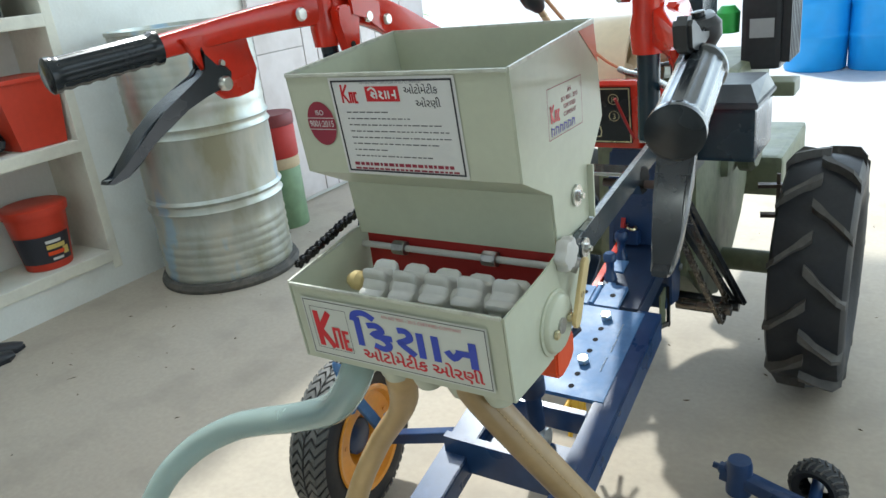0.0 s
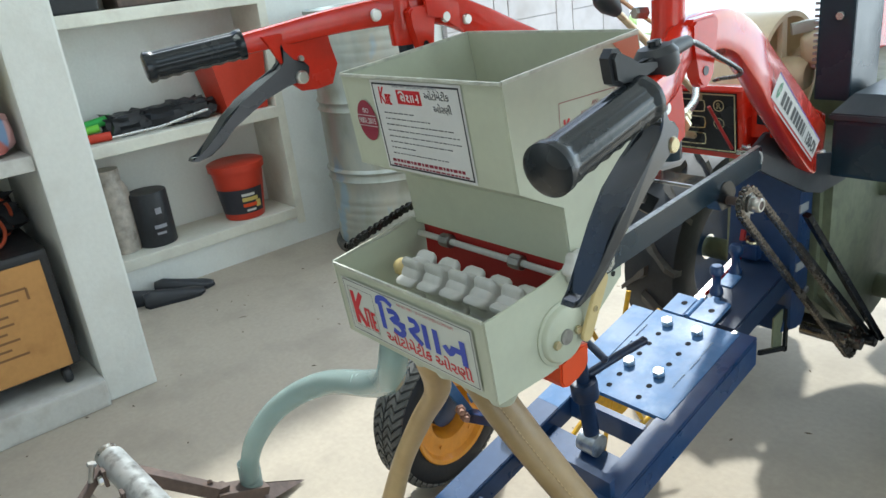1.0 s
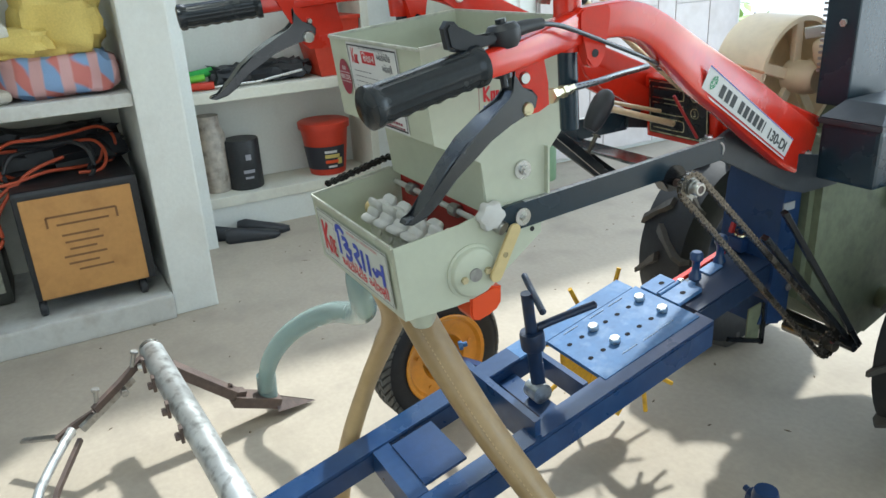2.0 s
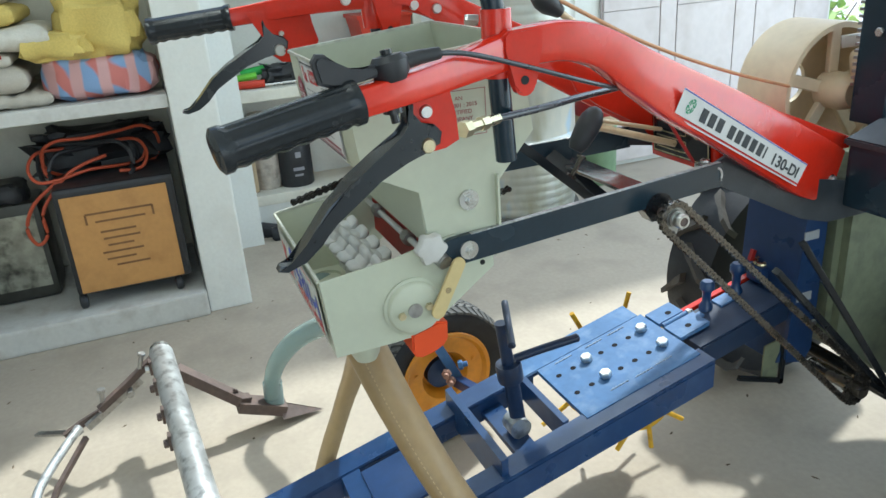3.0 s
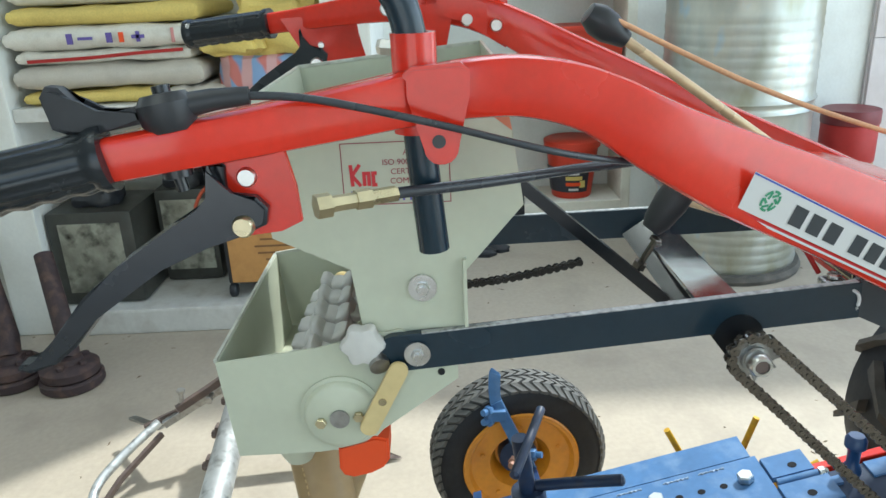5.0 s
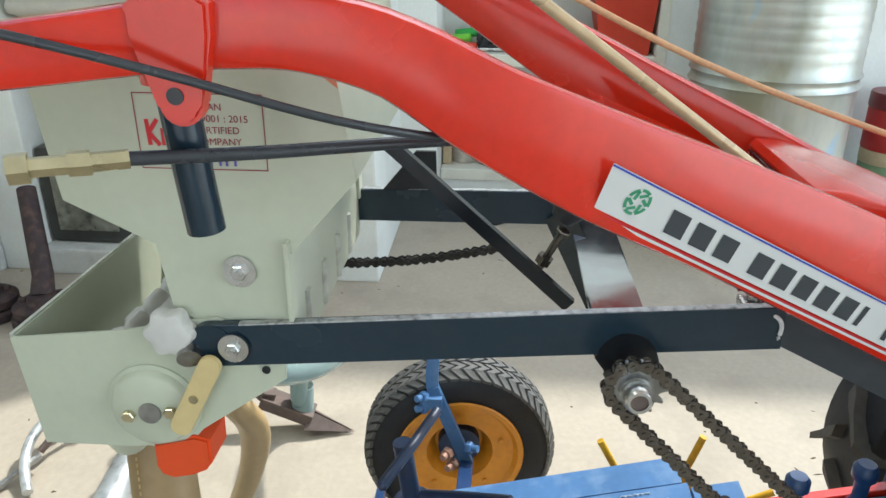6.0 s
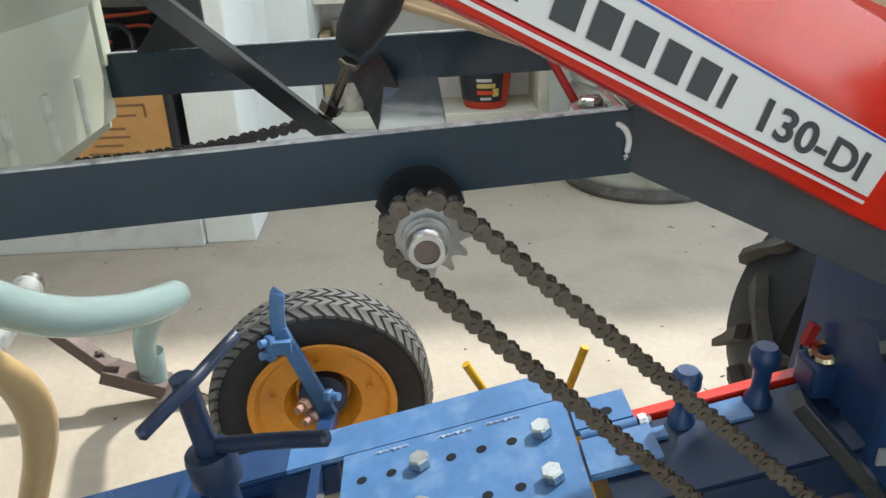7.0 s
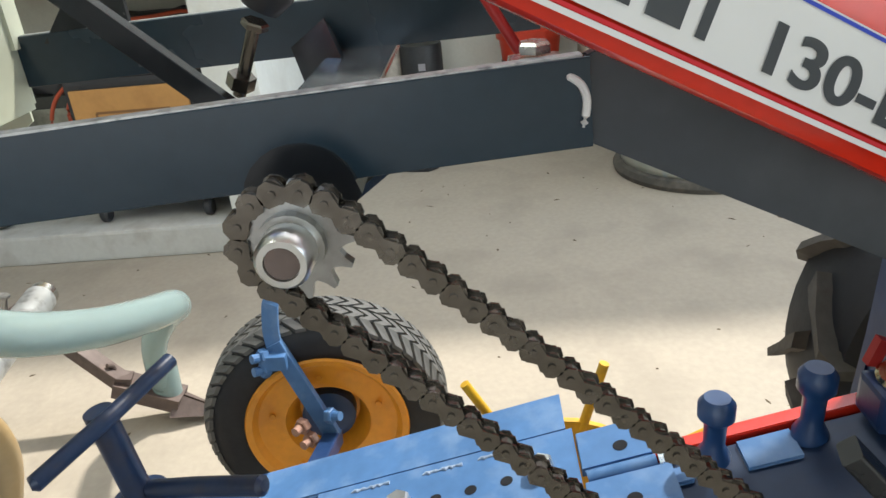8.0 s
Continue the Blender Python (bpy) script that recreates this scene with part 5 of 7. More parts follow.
def chain_links(pins, xs, closed):
    """Links through pin places (y, z): rollers, and inner and outer plates by turns."""
    bm = bmesh.new()
    count = len(pins)
    for k in range(count if closed else count - 1):
        p, q, x = pins[k], pins[(k + 1) % count], xs[k]
        cy(bm, (x - 0.0055, p.x, p.y), (x + 0.0055, p.x, p.y), 0.0052, seg=10)
        outer = k % 2
        off = 0.0052 if outer else 0.0036
        e = (q - p).normalized()
        f = Vector((-e.y, e.x))
        h = 0.0070
        ol = []
        for c0, s0 in ((p, -1), (q, 1)):
            for t in (-75, -40, 0, 40, 75) if s0 > 0 else (105, 140, 180, 220, 255):
                a = radians(t)
                w = c0 + h * (e * math.cos(a) + f * math.sin(a))
                ol.append((w.x, w.y))
        mid = (p + q) / 2
        ol += [tuple(mid - f * h * 0.5), tuple(mid + f * h * 0.5)]
        order = sorted(ol, key=lambda w: math.atan2(w[1] - mid.y, w[0] - mid.x))
        for s in (-1, 1):
            pr(bm, order, x + s * off - 0.0007, x + s * off + 0.0007)
            if outer:
                for w in (p, q):
                    cy(bm, (x + s * off, w.x, w.y), (x + s * (off + 0.0018), w.x, w.y), 0.0021, seg=8)
    return bm


def drive():
    S = (0.322, 2.213, 0.851)
    bm = bmesh.new()
    r = sprocket_wheel(bm, S, 13, 0.0127, 0.006)
    cy(bm, (0.318, S[1], S[2]), (0.331, S[1], S[2]), 0.0165)
    sp = part("sprocket", bm, "steel", tiller, "worn steel drive sprocket", smooth=False)
    bm = bmesh.new()
    lathe(bm, [(0, 0.0), (0.0125, 0.0), (0.0135, 0.002), (0.0135, 0.016), (0.0115, 0.019), (0.0085, 0.019), (0.0085, 0.016), (0, 0.016)], (0.330, S[1], S[2]), (1, 0, 0), 24)
    part("axle_nut", bm, "zinc", sp, "zinc axle collar", smooth=True)
    bm = bmesh.new()
    cy(bm, (0.20, S[1], S[2]), (0.3475, S[1], S[2]), 0.0082)
    part("axle_end", bm, "iron", sp, smooth=True)
    bm = bmesh.new()
    pr(bm, [(2.178, 0.858)] + [(2.210 + 0.031 * math.cos(radians(a)), 0.856 + 0.031 * math.sin(radians(a))) for a in range(170, 5, -15)] + [(2.242, 0.858), (2.225, 0.835), (2.195, 0.835)], 0.255, 0.2835)
    part("bearing_housing", bm, "black", tiller, "black bearing housing under the arm")
    B = (0.322, 2.735, 0.345)
    bm = roller_chain(S, B, r, 0.036, 0.0127, 0.322)
    part("drive_chain", bm, "chain", tiller, "oily dark roller chain", smooth=False)
    bm = bmesh.new()
    sprocket_wheel(bm, B, 17, 0.0127, 0.006)
    cy(bm, (0.20, B[1], B[2]), (0.345, B[1], B[2]), 0.016)
    part("sprocket", bm, "chain", tiller, "dark lower sprocket")
    # slack chain on the far side
    for pts in ([(-0.085, 1.78, 0.782), (-0.075, 1.87, 0.790), (-0.073, 1.96, 0.800), (-0.072, 2.040, 0.815), (-0.070, 2.085, 0.826)],
                [(-0.076, 1.62, 0.879), (-0.074, 1.69, 0.896), (-0.072, 1.76, 0.912), (-0.070, 1.86, 0.918)]):
        line = arc(pts, 24)
        pins, xs, run = [Vector((line[0].y, line[0].z))], [line[0].x], 0.0
        for a, b in zip(line, line[1:]):
            run += (b - a).length
            if run >= 0.0127:
                run -= 0.0127
                pins.append(Vector((b.y, b.z)))
                xs.append(b.x)
        bm = chain_links(pins, xs, False)
        part("drive_chain", bm, "darkchain", tiller, "dark slack roller chain on the far side")


drive()


def tyre(x0, x1, c, R, sign, name="wheel"):
    """Lugged tractor tyre on a steel rim; c = (y, z) of the axle."""
    xm, hw = (x0 + x1) / 2, (x1 - x0) / 2
    bm = bmesh.new()
    prof = [(R * 0.52, -hw * 0.72), (R * 0.60, -hw * 0.92), (R * 0.74, -hw * 1.0), (R * 0.86, -hw * 0.97), (R * 0.915, -hw * 0.88), (R * 0.935, -hw * 0.5), (R * 0.94, 0),
            (R * 0.935, hw * 0.5), (R * 0.915, hw * 0.88), (R * 0.86, hw * 0.97), (R * 0.74, hw), (R * 0.60, hw * 0.92), (R * 0.52, hw * 0.72)]
    lathe(bm, prof, (xm, *c), (1, 0, 0), 56)
    w = part(name, bm, "rubber", tiller, "black lugged tractor tyre", smooth=True)
    n = 12
    lugs = []
    for k in range(n * 2):
        side = 1 if k % 2 else -1
        a0 = 2 * math.pi * (k / 2) / n
        bm = bmesh.new()
        ring = []
        for t in range(6):
            f = t / 5
            xx = xm + side * (-0.06 + 1.04 * f) * hw
            a = a0 - sign * (0.26 * f - 0.10)
            wid = 0.030 + 0.022 * (f < 0.25)
            base = R * (0.925 - 0.10 * max(0, f - 0.8) * 5)
            top = R * (1.0 - 0.06 * max(0, f - 0.8) * 5)
            pts = []
            for (ra, da) in ((base, -wid), (top, -wid * 0.72), (top, wid * 0.72), (base, wid)):
                pts.append(bm.verts.new((xx, c[0] + ra * math.cos(a + da), c[1] + ra * math.sin(a + da))))
            ring.append(pts)
        for p, q in zip(ring, ring[1:]):
            for j in range(4):
                bm.faces.new((p[j], p[(j + 1) % 4], q[(j + 1) % 4], q[j]))
        bm.faces.new(ring[0][::-1])
        bm.faces.new(ring[-1])
        part("lug", bm, "lug", w)
    bm = bmesh.new()
    lathe(bm, [(R * 0.54, -hw * 0.74), (R * 0.50, -hw * 0.70), (R * 0.47, -hw * 0.2), (R * 0.30, -hw * 0.05), (R * 0.14, 0.0), (R * 0.12, hw * 0.1), (R * 0.14, hw * 0.12), (R * 0.30, hw * 0.05), (R * 0.47, hw * 0.2), (R * 0.50, hw * 0.70), (R * 0.54, hw * 0.74)], (xm, *c), (1, 0, 0), 40)
    part("rim", bm, "gearblue", w, "dark wheel rim", smooth=True)
    bm = bmesh.new()
    hub_in = 0.2 if xm > 0.1 else 0.0
    cy(bm, (xm, *c), (hub_in, *c), 0.034)
    part("hub", bm, "olive", w, smooth=True)


tyre(0.418, 0.613, (3.075, 0.352), 0.352, -1)
tyre(-0.376, -0.181, (3.075, 0.352), 0.352, -1)


def engine():
    # blue gear case
    bm = bmesh.new()
    pr(bm, [(2.645, 0.44), (2.645, 0.60), (2.65, 0.72), (2.652, 0.80), (2.724, 0.80), (2.722, 0.40), (2.70, 0.36), (2.62, 0.38)], 0.045, 0.215, bevel=0.012)
    part("gear_case", bm, "gearblue", tiller, "dark blue gear case", smooth=False)
    for y, z in ((2.700, 0.742), (2.700, 0.47)):
        bm = bmesh.new()
        hexbolt(bm, (0.2152, y, z), (1, 0, 0), 0.010, 0.008)
        part("case_bolt", bm, "steel", tiller)
    for y, z in ((2.668, 0.691), (2.667, 0.544)):
        bm = bmesh.new()
        bx(bm, 0.214, 0.2180, y - 0.020, y + 0.020, z - 0.010, z + 0.010, 0.001)
        part("case_plate", bm, "labelgrey", tiller, "small grey plate on the gear case")
    bm = bmesh.new()
    for ln in ([(0.205, 2.637, 0.440), (0.205, 2.637, 0.322)], [(0.205, 2.510, 0.372), (0.205, 2.642, 0.328)]):
        bar(bm, ln, 0.008, 0.012, 0.2)
    sb = part("stand_bracket", bm, "black", tiller, "black flat-iron stand bracket")
    bm = bmesh.new()
    pr(bm, [(2.585, 0.430), (2.585, 0.352), (2.630, 0.337), (2.630, 0.438)], 0.196, 0.200)
    part("bracket_web", bm, "olive", sb, "olive web plate")
    # olive transmission and engine
    bm = bmesh.new()
    pr(bm, [(2.7275, 0.80), (2.730, 0.43), (2.90, 0.30), (3.02, 0.235), (3.12, 0.27), (3.22, 0.34), (3.34, 0.40), (3.42, 0.50), (3.42, 0.72), (3.30, 0.80)], -0.02, 0.245, bevel=0.02)
    part("transmission", bm, "olive", tiller, "olive-green cast transmission case", smooth=False)
    bm = bmesh.new()
    bx(bm, -0.06, 0.27, 3.02, 3.62, 0.62, 0.92, 0.03)
    lathe(bm, [(0, 0), (0.10, 0), (0.10, 0.03), (0.085, 0.045), (0, 0.045)], (0.27, 3.2, 0.70), (1, 0, 0), 28)
    part("engine_block", bm, "olive", tiller, "olive-green diesel engine block")
    bm = bmesh.new()
    bx(bm, -0.06, 0.34, 3.5, 4.05, 0.42, 0.56, 0.02)
    part("front_carrier", bm, "olive", tiller)
    # cream fan cover
    bm = bmesh.new()
    r, cx0, cx1, cyy, cz = 0.150, -0.075, 0.075, 2.850, 0.962
    prof = [(r, 0.0), (r + 0.002, 0.006), (r + 0.002, cx1 - cx0 - 0.006), (r, cx1 - cx0), (r - 0.012, cx1 - cx0), (r - 0.012, 0.012), (0.05, 0.012), (0.05, 0.0)]
    lathe(bm, prof, (cx0, cyy, cz), (1, 0, 0), 56, closed=True)
    fan = part("fan_cover", bm, "cream", tiller, "cream flywheel cover with open end", smooth=True)
    for a in (20, 92, 164, 236, 308):
        bm = bmesh.new()
        t = radians(a)
        bar(bm, [(cx1 - 0.02, cyy + 0.03 * math.cos(t), cz + 0.03 * math.sin(t)), (cx1 - 0.02, cyy + 0.14 * math.cos(t), cz + 0.14 * math.sin(t))], 0.028, 0.014, 0.4, up=(1, 0, 0))
        part("spoke", bm, "cream", fan)
    bm = bmesh.new()
    lathe(bm, [(0, 0.03), (0.03, 0.03), (0.038, 0.02), (0.042, 0), (0.042, -0.05), (0, -0.05)], (cx1 + 0.02, cyy, cz), (1, 0, 0), 28)
    part("pulley_hub", bm, "cream", fan, smooth=True)
    bm = bmesh.new()
    lump(bm, (0.15, 2.90, 1.02), (0.055, 0.065, 0.045), 0.12, 16, 1.6)
    part("fuel_pump", bm, "cream", tiller, "cream cast engine part", smooth=True)
    bm = bmesh.new()
    bar(bm, arc([(0.08, 2.84, 1.07), (0.12, 2.88, 1.075), (0.15, 2.95, 1.055), (0.15, 3.0, 1.03)], 4), 0.02, 0.028, 0.5)
    part("rocker_arm", bm, "offwhite", tiller, smooth=True)
    # red gear console with slotted plate
    bm = bmesh.new()
    pr(bm, [(2.398, 0.872), (2.384, 1.012), (2.390, 1.020), (2.42, 1.019), (2.50, 0.995), (2.64, 0.938), (2.74, 0.900), (2.74, 0.875), (2.45, 0.868)], 0.004, 0.218)
    es = [e for e in bm.edges if max(v.co.z for v in e.verts) > 0.92 and abs(e.verts[0].co.x - e.verts[1].co.x) < 1e-4]
    bmesh.ops.bevel(bm, geom=es, offset=0.010, segments=4, affect="EDGES", profile=0.5)
    con = part("gear_console", bm, "red", tiller, "glossy red gear console with a slotted black plate", smooth=True)
    va, vb = Vector((0, 2.3955, 0.885)), Vector((0, 2.3845, 1.012))
    v = (vb - va).normalized()
    u = Vector((1, 0, 0))
    n = u.cross(v).normalized()
    p = Vector((0.024, va.y, va.z))
    bm = bmesh.new()
    m = Matrix((u, v, n)).transposed().to_4x4()
    m.translation = p + n * 0.003
    bx(bm, 0, 0.176, 0, 0.124, -0.002, 0.0015, 0.0, m)
    pl = part("slot_plate", bm, "black", con, "black plate with gold-lined slots")
    bm = bmesh.new()
    frame_line(bm, p + u * 0.002 + v * 0.002, u, v, 0.172, 0.120, 0.0026, 0.0050, n)
    part("slot_line", bm, "brass", pl)
    for y in (0.012, 0.047, 0.082):
        bm = bmesh.new()
        ribbon(bm, p, u, v, n, bent((0.012, y + 0.026), (0.096, y + 0.026), (0.106, y + 0.020), (0.106, y + 0.008), (0.096, y + 0.002), (0.012, y + 0.002)), 0.0024, 0.0050)
        part("slot_line", bm, "brass", pl)
    for y, sign in ((0.055, "3"), (0.092, "R")):
        bm = bmesh.new()
        ring = [(0.138 + 0.011 * math.cos(2 * math.pi * k / 20), y + 0.006 + 0.011 * math.sin(2 * math.pi * k / 20)) for k in range(21)]
        ribbon(bm, p, u, v, n, ring, 0.0018, 0.0050)
        part("gear_ring", bm, "brass", pl)
        letters("gear_sign", sign, p + u * 0.138 + v * (y - 0.0005), u, v, 0.013, "brass", pl, 0.0052, 1.0, "CENTER")
    for y in (0.020, 0.055, 0.090):
        bm = bmesh.new()
        bx(bm, 0.016, 0.094, y, y + 0.012, 0.001, 0.0022, 0.0, m)
        part("slot", bm, "holedark", pl)
    # red web between the console and the bar, with a square-cornered slot
    bm = bmesh.new()
    pr(bm, [(0.212, 0.915), (0.270, 0.920), (0.278, 0.935), (0.280, 0.960), (0.270, 0.992), (0.248, 1.002), (0.212, 1.002)], 2.412, 2.420, "y", 0.002)
    web = part("console_web", bm, "red", tiller, "red welded web plate with a dark slot")
    bm = bmesh.new()
    pr(bm, [(0.230, 0.945), (0.266, 0.943), (0.268, 0.970), (0.230, 0.972)], 2.4085, 2.4115, "y")
    part("slot", bm, "holedark", web)
    # battery box and air filter
    bm = bmesh.new()
    bx(bm, 0.254, 0.394, 2.695, 2.92, 0.765, 0.895, 0.010)
    bb = part("battery_box", bm, "navy", tiller, "dark navy plastic battery box")
    bm = bmesh.new()
    rim = [(0.248, 2.688), (0.400, 2.688), (0.400, 2.926), (0.248, 2.926)]
    pr(bm, rim, 0.895, 0.910, "z", 0.003)
    lo = [bm.verts.new((x, y, 0.9105)) for x, y in ((0.252, 2.692), (0.396, 2.692), (0.396, 2.922), (0.252, 2.922))]
    hi = [bm.verts.new((x, y, 0.945)) for x, y in ((0.276, 2.742), (0.372, 2.742), (0.380, 2.912), (0.268, 2.912))]
    for k in range(4):
        bm.faces.new((lo[k], lo[(k + 1) % 4], hi[(k + 1) % 4], hi[k]))
    bm.faces.new(hi)
    bm.faces.new(lo[::-1])
    part("box_lid", bm, "slate", bb, "stepped grey lid")
    bm = bmesh.new()
    bx(bm, 0.166, 0.246, 2.79, 2.94, 0.915, 1.36, 0.006)
    cool = part("cooler", bm, "navy", tiller, "dark navy upright oil cooler with wire fins")
    for k in range(26):
        bm = bmesh.new()
        bx(bm, 0.156, 0.165, 2.792, 2.936, 0.99 + 0.014 * k, 0.996 + 0.014 * k)
        part("fin", bm, "steel", cool)
    bm = bmesh.new()
    hexbolt(bm, (0.215, 2.789, 1.105), (0, -1, 0), 0.010, 0.008)
    part("cooler_bolt", bm, "zinc", cool)
    bm = bmesh.new()
    bx(bm, 0.34, 0.43, 3.02, 3.12, 0.86, 0.90, 0.008)
    part("tool_tray", bm, "olive", tiller)
    bm = bmesh.new()
    bx(bm, 0.236, 0.350, 3.28, 3.50, 0.89, 1.13, 0.015)
    af = part("radiator", bm, "darkplastic", tiller, "black finned radiator with a label")
    for k in range(7):
        bm = bmesh.new()
        bx(bm, 0.351, 0.375, 3.29 + 0.03 * k, 3.302 + 0.03 * k, 0.91, 1.11)
        part("fin", bm, "darkplastic", af)
    bm = bmesh.new()
    bx(bm, 0.262, 0.330, 3.2765, 3.279, 0.985, 1.04)
    part("paper_label", bm, "labelgrey", af, "grey printed label")
    bm = bmesh.new()
    bar(bm, [(0.135, 3.0, 0.95), (0.135, 3.02, 1.32)], 0.05, 0.04, 0.2)
    part("stand_post", bm, "red", tiller)
    bm = bmesh.new()
    bx(bm, -0.12, 0.02, 3.52, 3.75, 0.90, 1.08, 0.02)
    part("fuel_tank", bm, "red", tiller)
    bm = bmesh.new()
    lathe(bm, [(0, 0), (0.034, 0), (0.036, 0.06), (0.02, 0.08), (0, 0.08)], (0.190, 3.32, 1.0), seg=24)
    part("coolant_bottle", bm, "greenitem", tiller, "green bottle on the engine", smooth=True)
    # levers and brackets by the wheel
    for y, z in ((3.30, 0.52), (3.36, 0.40)):
        bm = bmesh.new()
        bar(bm, [(0.30, y, z), (0.40, y + 0.02, z)], 0.03, 0.012, 0.2)
        part("bracket", bm, "iron", tiller)
    bm = bmesh.new()
    bar(bm, [(0.36, 3.31, 0.38), (0.36, 3.31, 0.56)], 0.012, 0.012)
    part("bracket", bm, "iron", tiller)
    for ln in ([(0.27, 2.52, 0.66), (0.33, 2.78, 0.36), (0.335, 2.84, 0.315)], [(0.255, 2.60, 0.70), (0.36, 2.80, 0.34)]):
        bm = bmesh.new()
        bar(bm, ln, 0.022, 0.014, 0.3)
        part("link_arm", bm, "black", tiller)
    bm = bmesh.new()
    cy(bm, (-0.05, 2.80, 0.34), (0.35, 2.81, 0.325), 0.018)
    part("cross_shaft", bm, "black", tiller, smooth=True)


engine()


# ---- blue implement frame behind the tiller, with depth wheel and rotor ----
frame_thing = thing("implement_frame", (0.09, 2.1, 0.0), "blue painted steel implement frame with drilled plate and depth wheel", "implement")
SL = 0.262          # rise of the frame towards the front


def fz(y, dz=0.0):
    return 0.436 + SL * (y - 2.197) + dz


def beam(name, x0, x1, ya, yb, top, depth, material="blue", label="", parent=None, bevel=0.002):
    """A member that follows the slope of the frame."""
    bm = bmesh.new()
    pr(bm, [(ya, fz(ya, top)), (yb, fz(yb, top)), (yb, fz(yb, top - depth)), (ya, fz(ya, top - depth))], x0, x1, bevel=bevel)
    return part(name, bm, material, parent or frame_thing, label)


def blue_frame():
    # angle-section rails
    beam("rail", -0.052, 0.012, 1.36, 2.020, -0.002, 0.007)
    # sunlit stretch of the rail, its light put into the colour
    beam("rail", -0.052, 0.012, 2.0205, 2.372, -0.002, 0.007, "blueplate", "scuffed rail end, lighter blue standing for sunlight on it")
    beam("rail_web", -0.052, -0.045, 1.36, 2.372, -0.0092, 0.055)
    beam("rail", 0.205, 0.262, 1.36, 2.388, -0.002, 0.007)
    beam("rail_web", 0.255, 0.262, 1.36, 2.388, -0.0092, 0.060)
    beam("rail_lip", 0.205, 0.211, 1.36, 2.10, -0.0092, 0.05)
    beam("rail_lip", 0.006, 0.012, 1.36, 2.09, -0.0092, 0.05)
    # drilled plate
    # plate colour lifted above the frame blue to stand for sun and sky sheen
    plate = beam("drilled_plate", 0.0125, 0.228, 2.098, 2.378, 0.0, 0.009, "blueplate", "scuffed blue plate with two rows of holes, its colour lifted for light")
    nrm = Vector((0, -SL, 1)).normalized()
    for row, x in enumerate((0.068, 0.145)):
        for k in range(7):
            y = 2.124 + 0.0365 * k
            at = Vector((x, y, fz(y)))
            if k in (2, 6):
                bm = bmesh.new()
                hexbolt(bm, at, nrm, 0.0136, 0.0145, 0, 0.0)
                part("plate_bolt", bm, "zinc", plate, "zinc hexagon bolt head")
            else:
                bm = bmesh.new()
                lathe(bm, [(0.0, 0.0006), (0.0058, 0.0006), (0.0066, 0.0004)], at, nrm, 16)
                part("hole", bm, "holedark", plate)
                bm = bmesh.new()
    for y, x in ((2.20, 0.190), (2.26, 0.192), (2.31, 0.19), (2.16, 0.026), (2.24, 0.027), (2.30, 0.026)):
        bm = bmesh.new()
        ys = [y - 0.022 + 0.0036 * j for j in range(13)]
        tb(bm, [(x + 0.0012 * math.sin(9 * j + x * 300), q, fz(q, 0.0006)) for j, q in enumerate(ys)], [0.0009 + 0.0014 * ((j * 7) % 5) / 4 for j in range(13)], 8)
        part("weld_bead", bm, "weld", plate, "rough weld bead")
    # hinge with two drilled ears
    for x0, x1, xh in ((0.028, 0.084, 0.063), (0.099, 0.160, 0.134)):
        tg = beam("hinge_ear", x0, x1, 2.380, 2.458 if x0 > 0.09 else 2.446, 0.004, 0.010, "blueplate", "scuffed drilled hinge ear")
        bm = bmesh.new()
        lathe(bm, [(0.0, 0.0006), (0.0066, 0.0006), (0.0074, 0.0004)], Vector((xh, 2.419, fz(2.419, 0.004))), nrm, 16)
        part("hole", bm, "holedark", tg)
    bm = bmesh.new()
    cy(bm, (0.0915, 2.384, fz(2.384, 0.0)), (0.0915, 2.448, fz(2.448, 0.0)), 0.0070)
    hg = part("hinge_barrel", bm, "blueplate", frame_thing, smooth=True)
    bm = bmesh.new()
    hexbolt(bm, (0.0915, 2.448, fz(2.448, 0.0)), (0, 1, SL), 0.009, 0.012, 0.004)
    part("hinge_pin", bm, "zinc", hg)
    beam("hitch_beam", 0.0835, 0.206, 2.398, 2.645, -0.007, 0.058, "hitchblue", "blue hitch block, darkened in its colour for the shade", bevel=0.004)
    beam("red_bar", 0.066, 0.0825, 2.447, 2.640, -0.001, 0.046, "red", "short red flat bar", bevel=0.001)
    # sun patch on the block top, built as a pale strip
    beam("hitch_lit_patch", 0.087, 0.126, 2.520, 2.566, -0.003, 0.004, "blueplate", "pale blue strip standing for a sun patch on the hitch block")
    beam("hitch_lit_patch", 0.102, 0.124, 2.458, 2.474, -0.002, 0.005, "blueplate", "scuffed pale blue tab")
    for at, r, h in (((0.100, 2.496, 0.556), 0.0165, 0.055), ((0.100, 2.580, 0.580), 0.0165, 0.060)):
        bm = bmesh.new()
        low = 1.5 if at[1] < 2.55 else 1.1
        lathe(bm, [(0, h * 0.38), (r * 0.7, h * 0.38), (r, h * 0.26), (r, h * 0.02), (r * 0.62, -h * 0.12), (r * 0.58, -h * 0.55), (r * 0.95, -h * 0.75), (r * 0.95, -h * low), (0, -h * low)], at, seg=20)
        part("hitch_pin", bm, "blue", frame_thing, "blue round-headed hitch pin", smooth=True)
    bm = bmesh.new()
    bx(bm, 0.085, 0.13, 2.622, 2.665, 0.55, 0.588, 0.006)
    hp = part("clevis", bm, "gearblue", frame_thing)
    bm = bmesh.new()
    lathe(bm, [(0.008, 0.008), (0.014, 0.008), (0.017, 0.004), (0.014, 0), (0.008, 0)], (0.105, 2.644, 0.592), (0.3, -0.3, 0.9), 20)
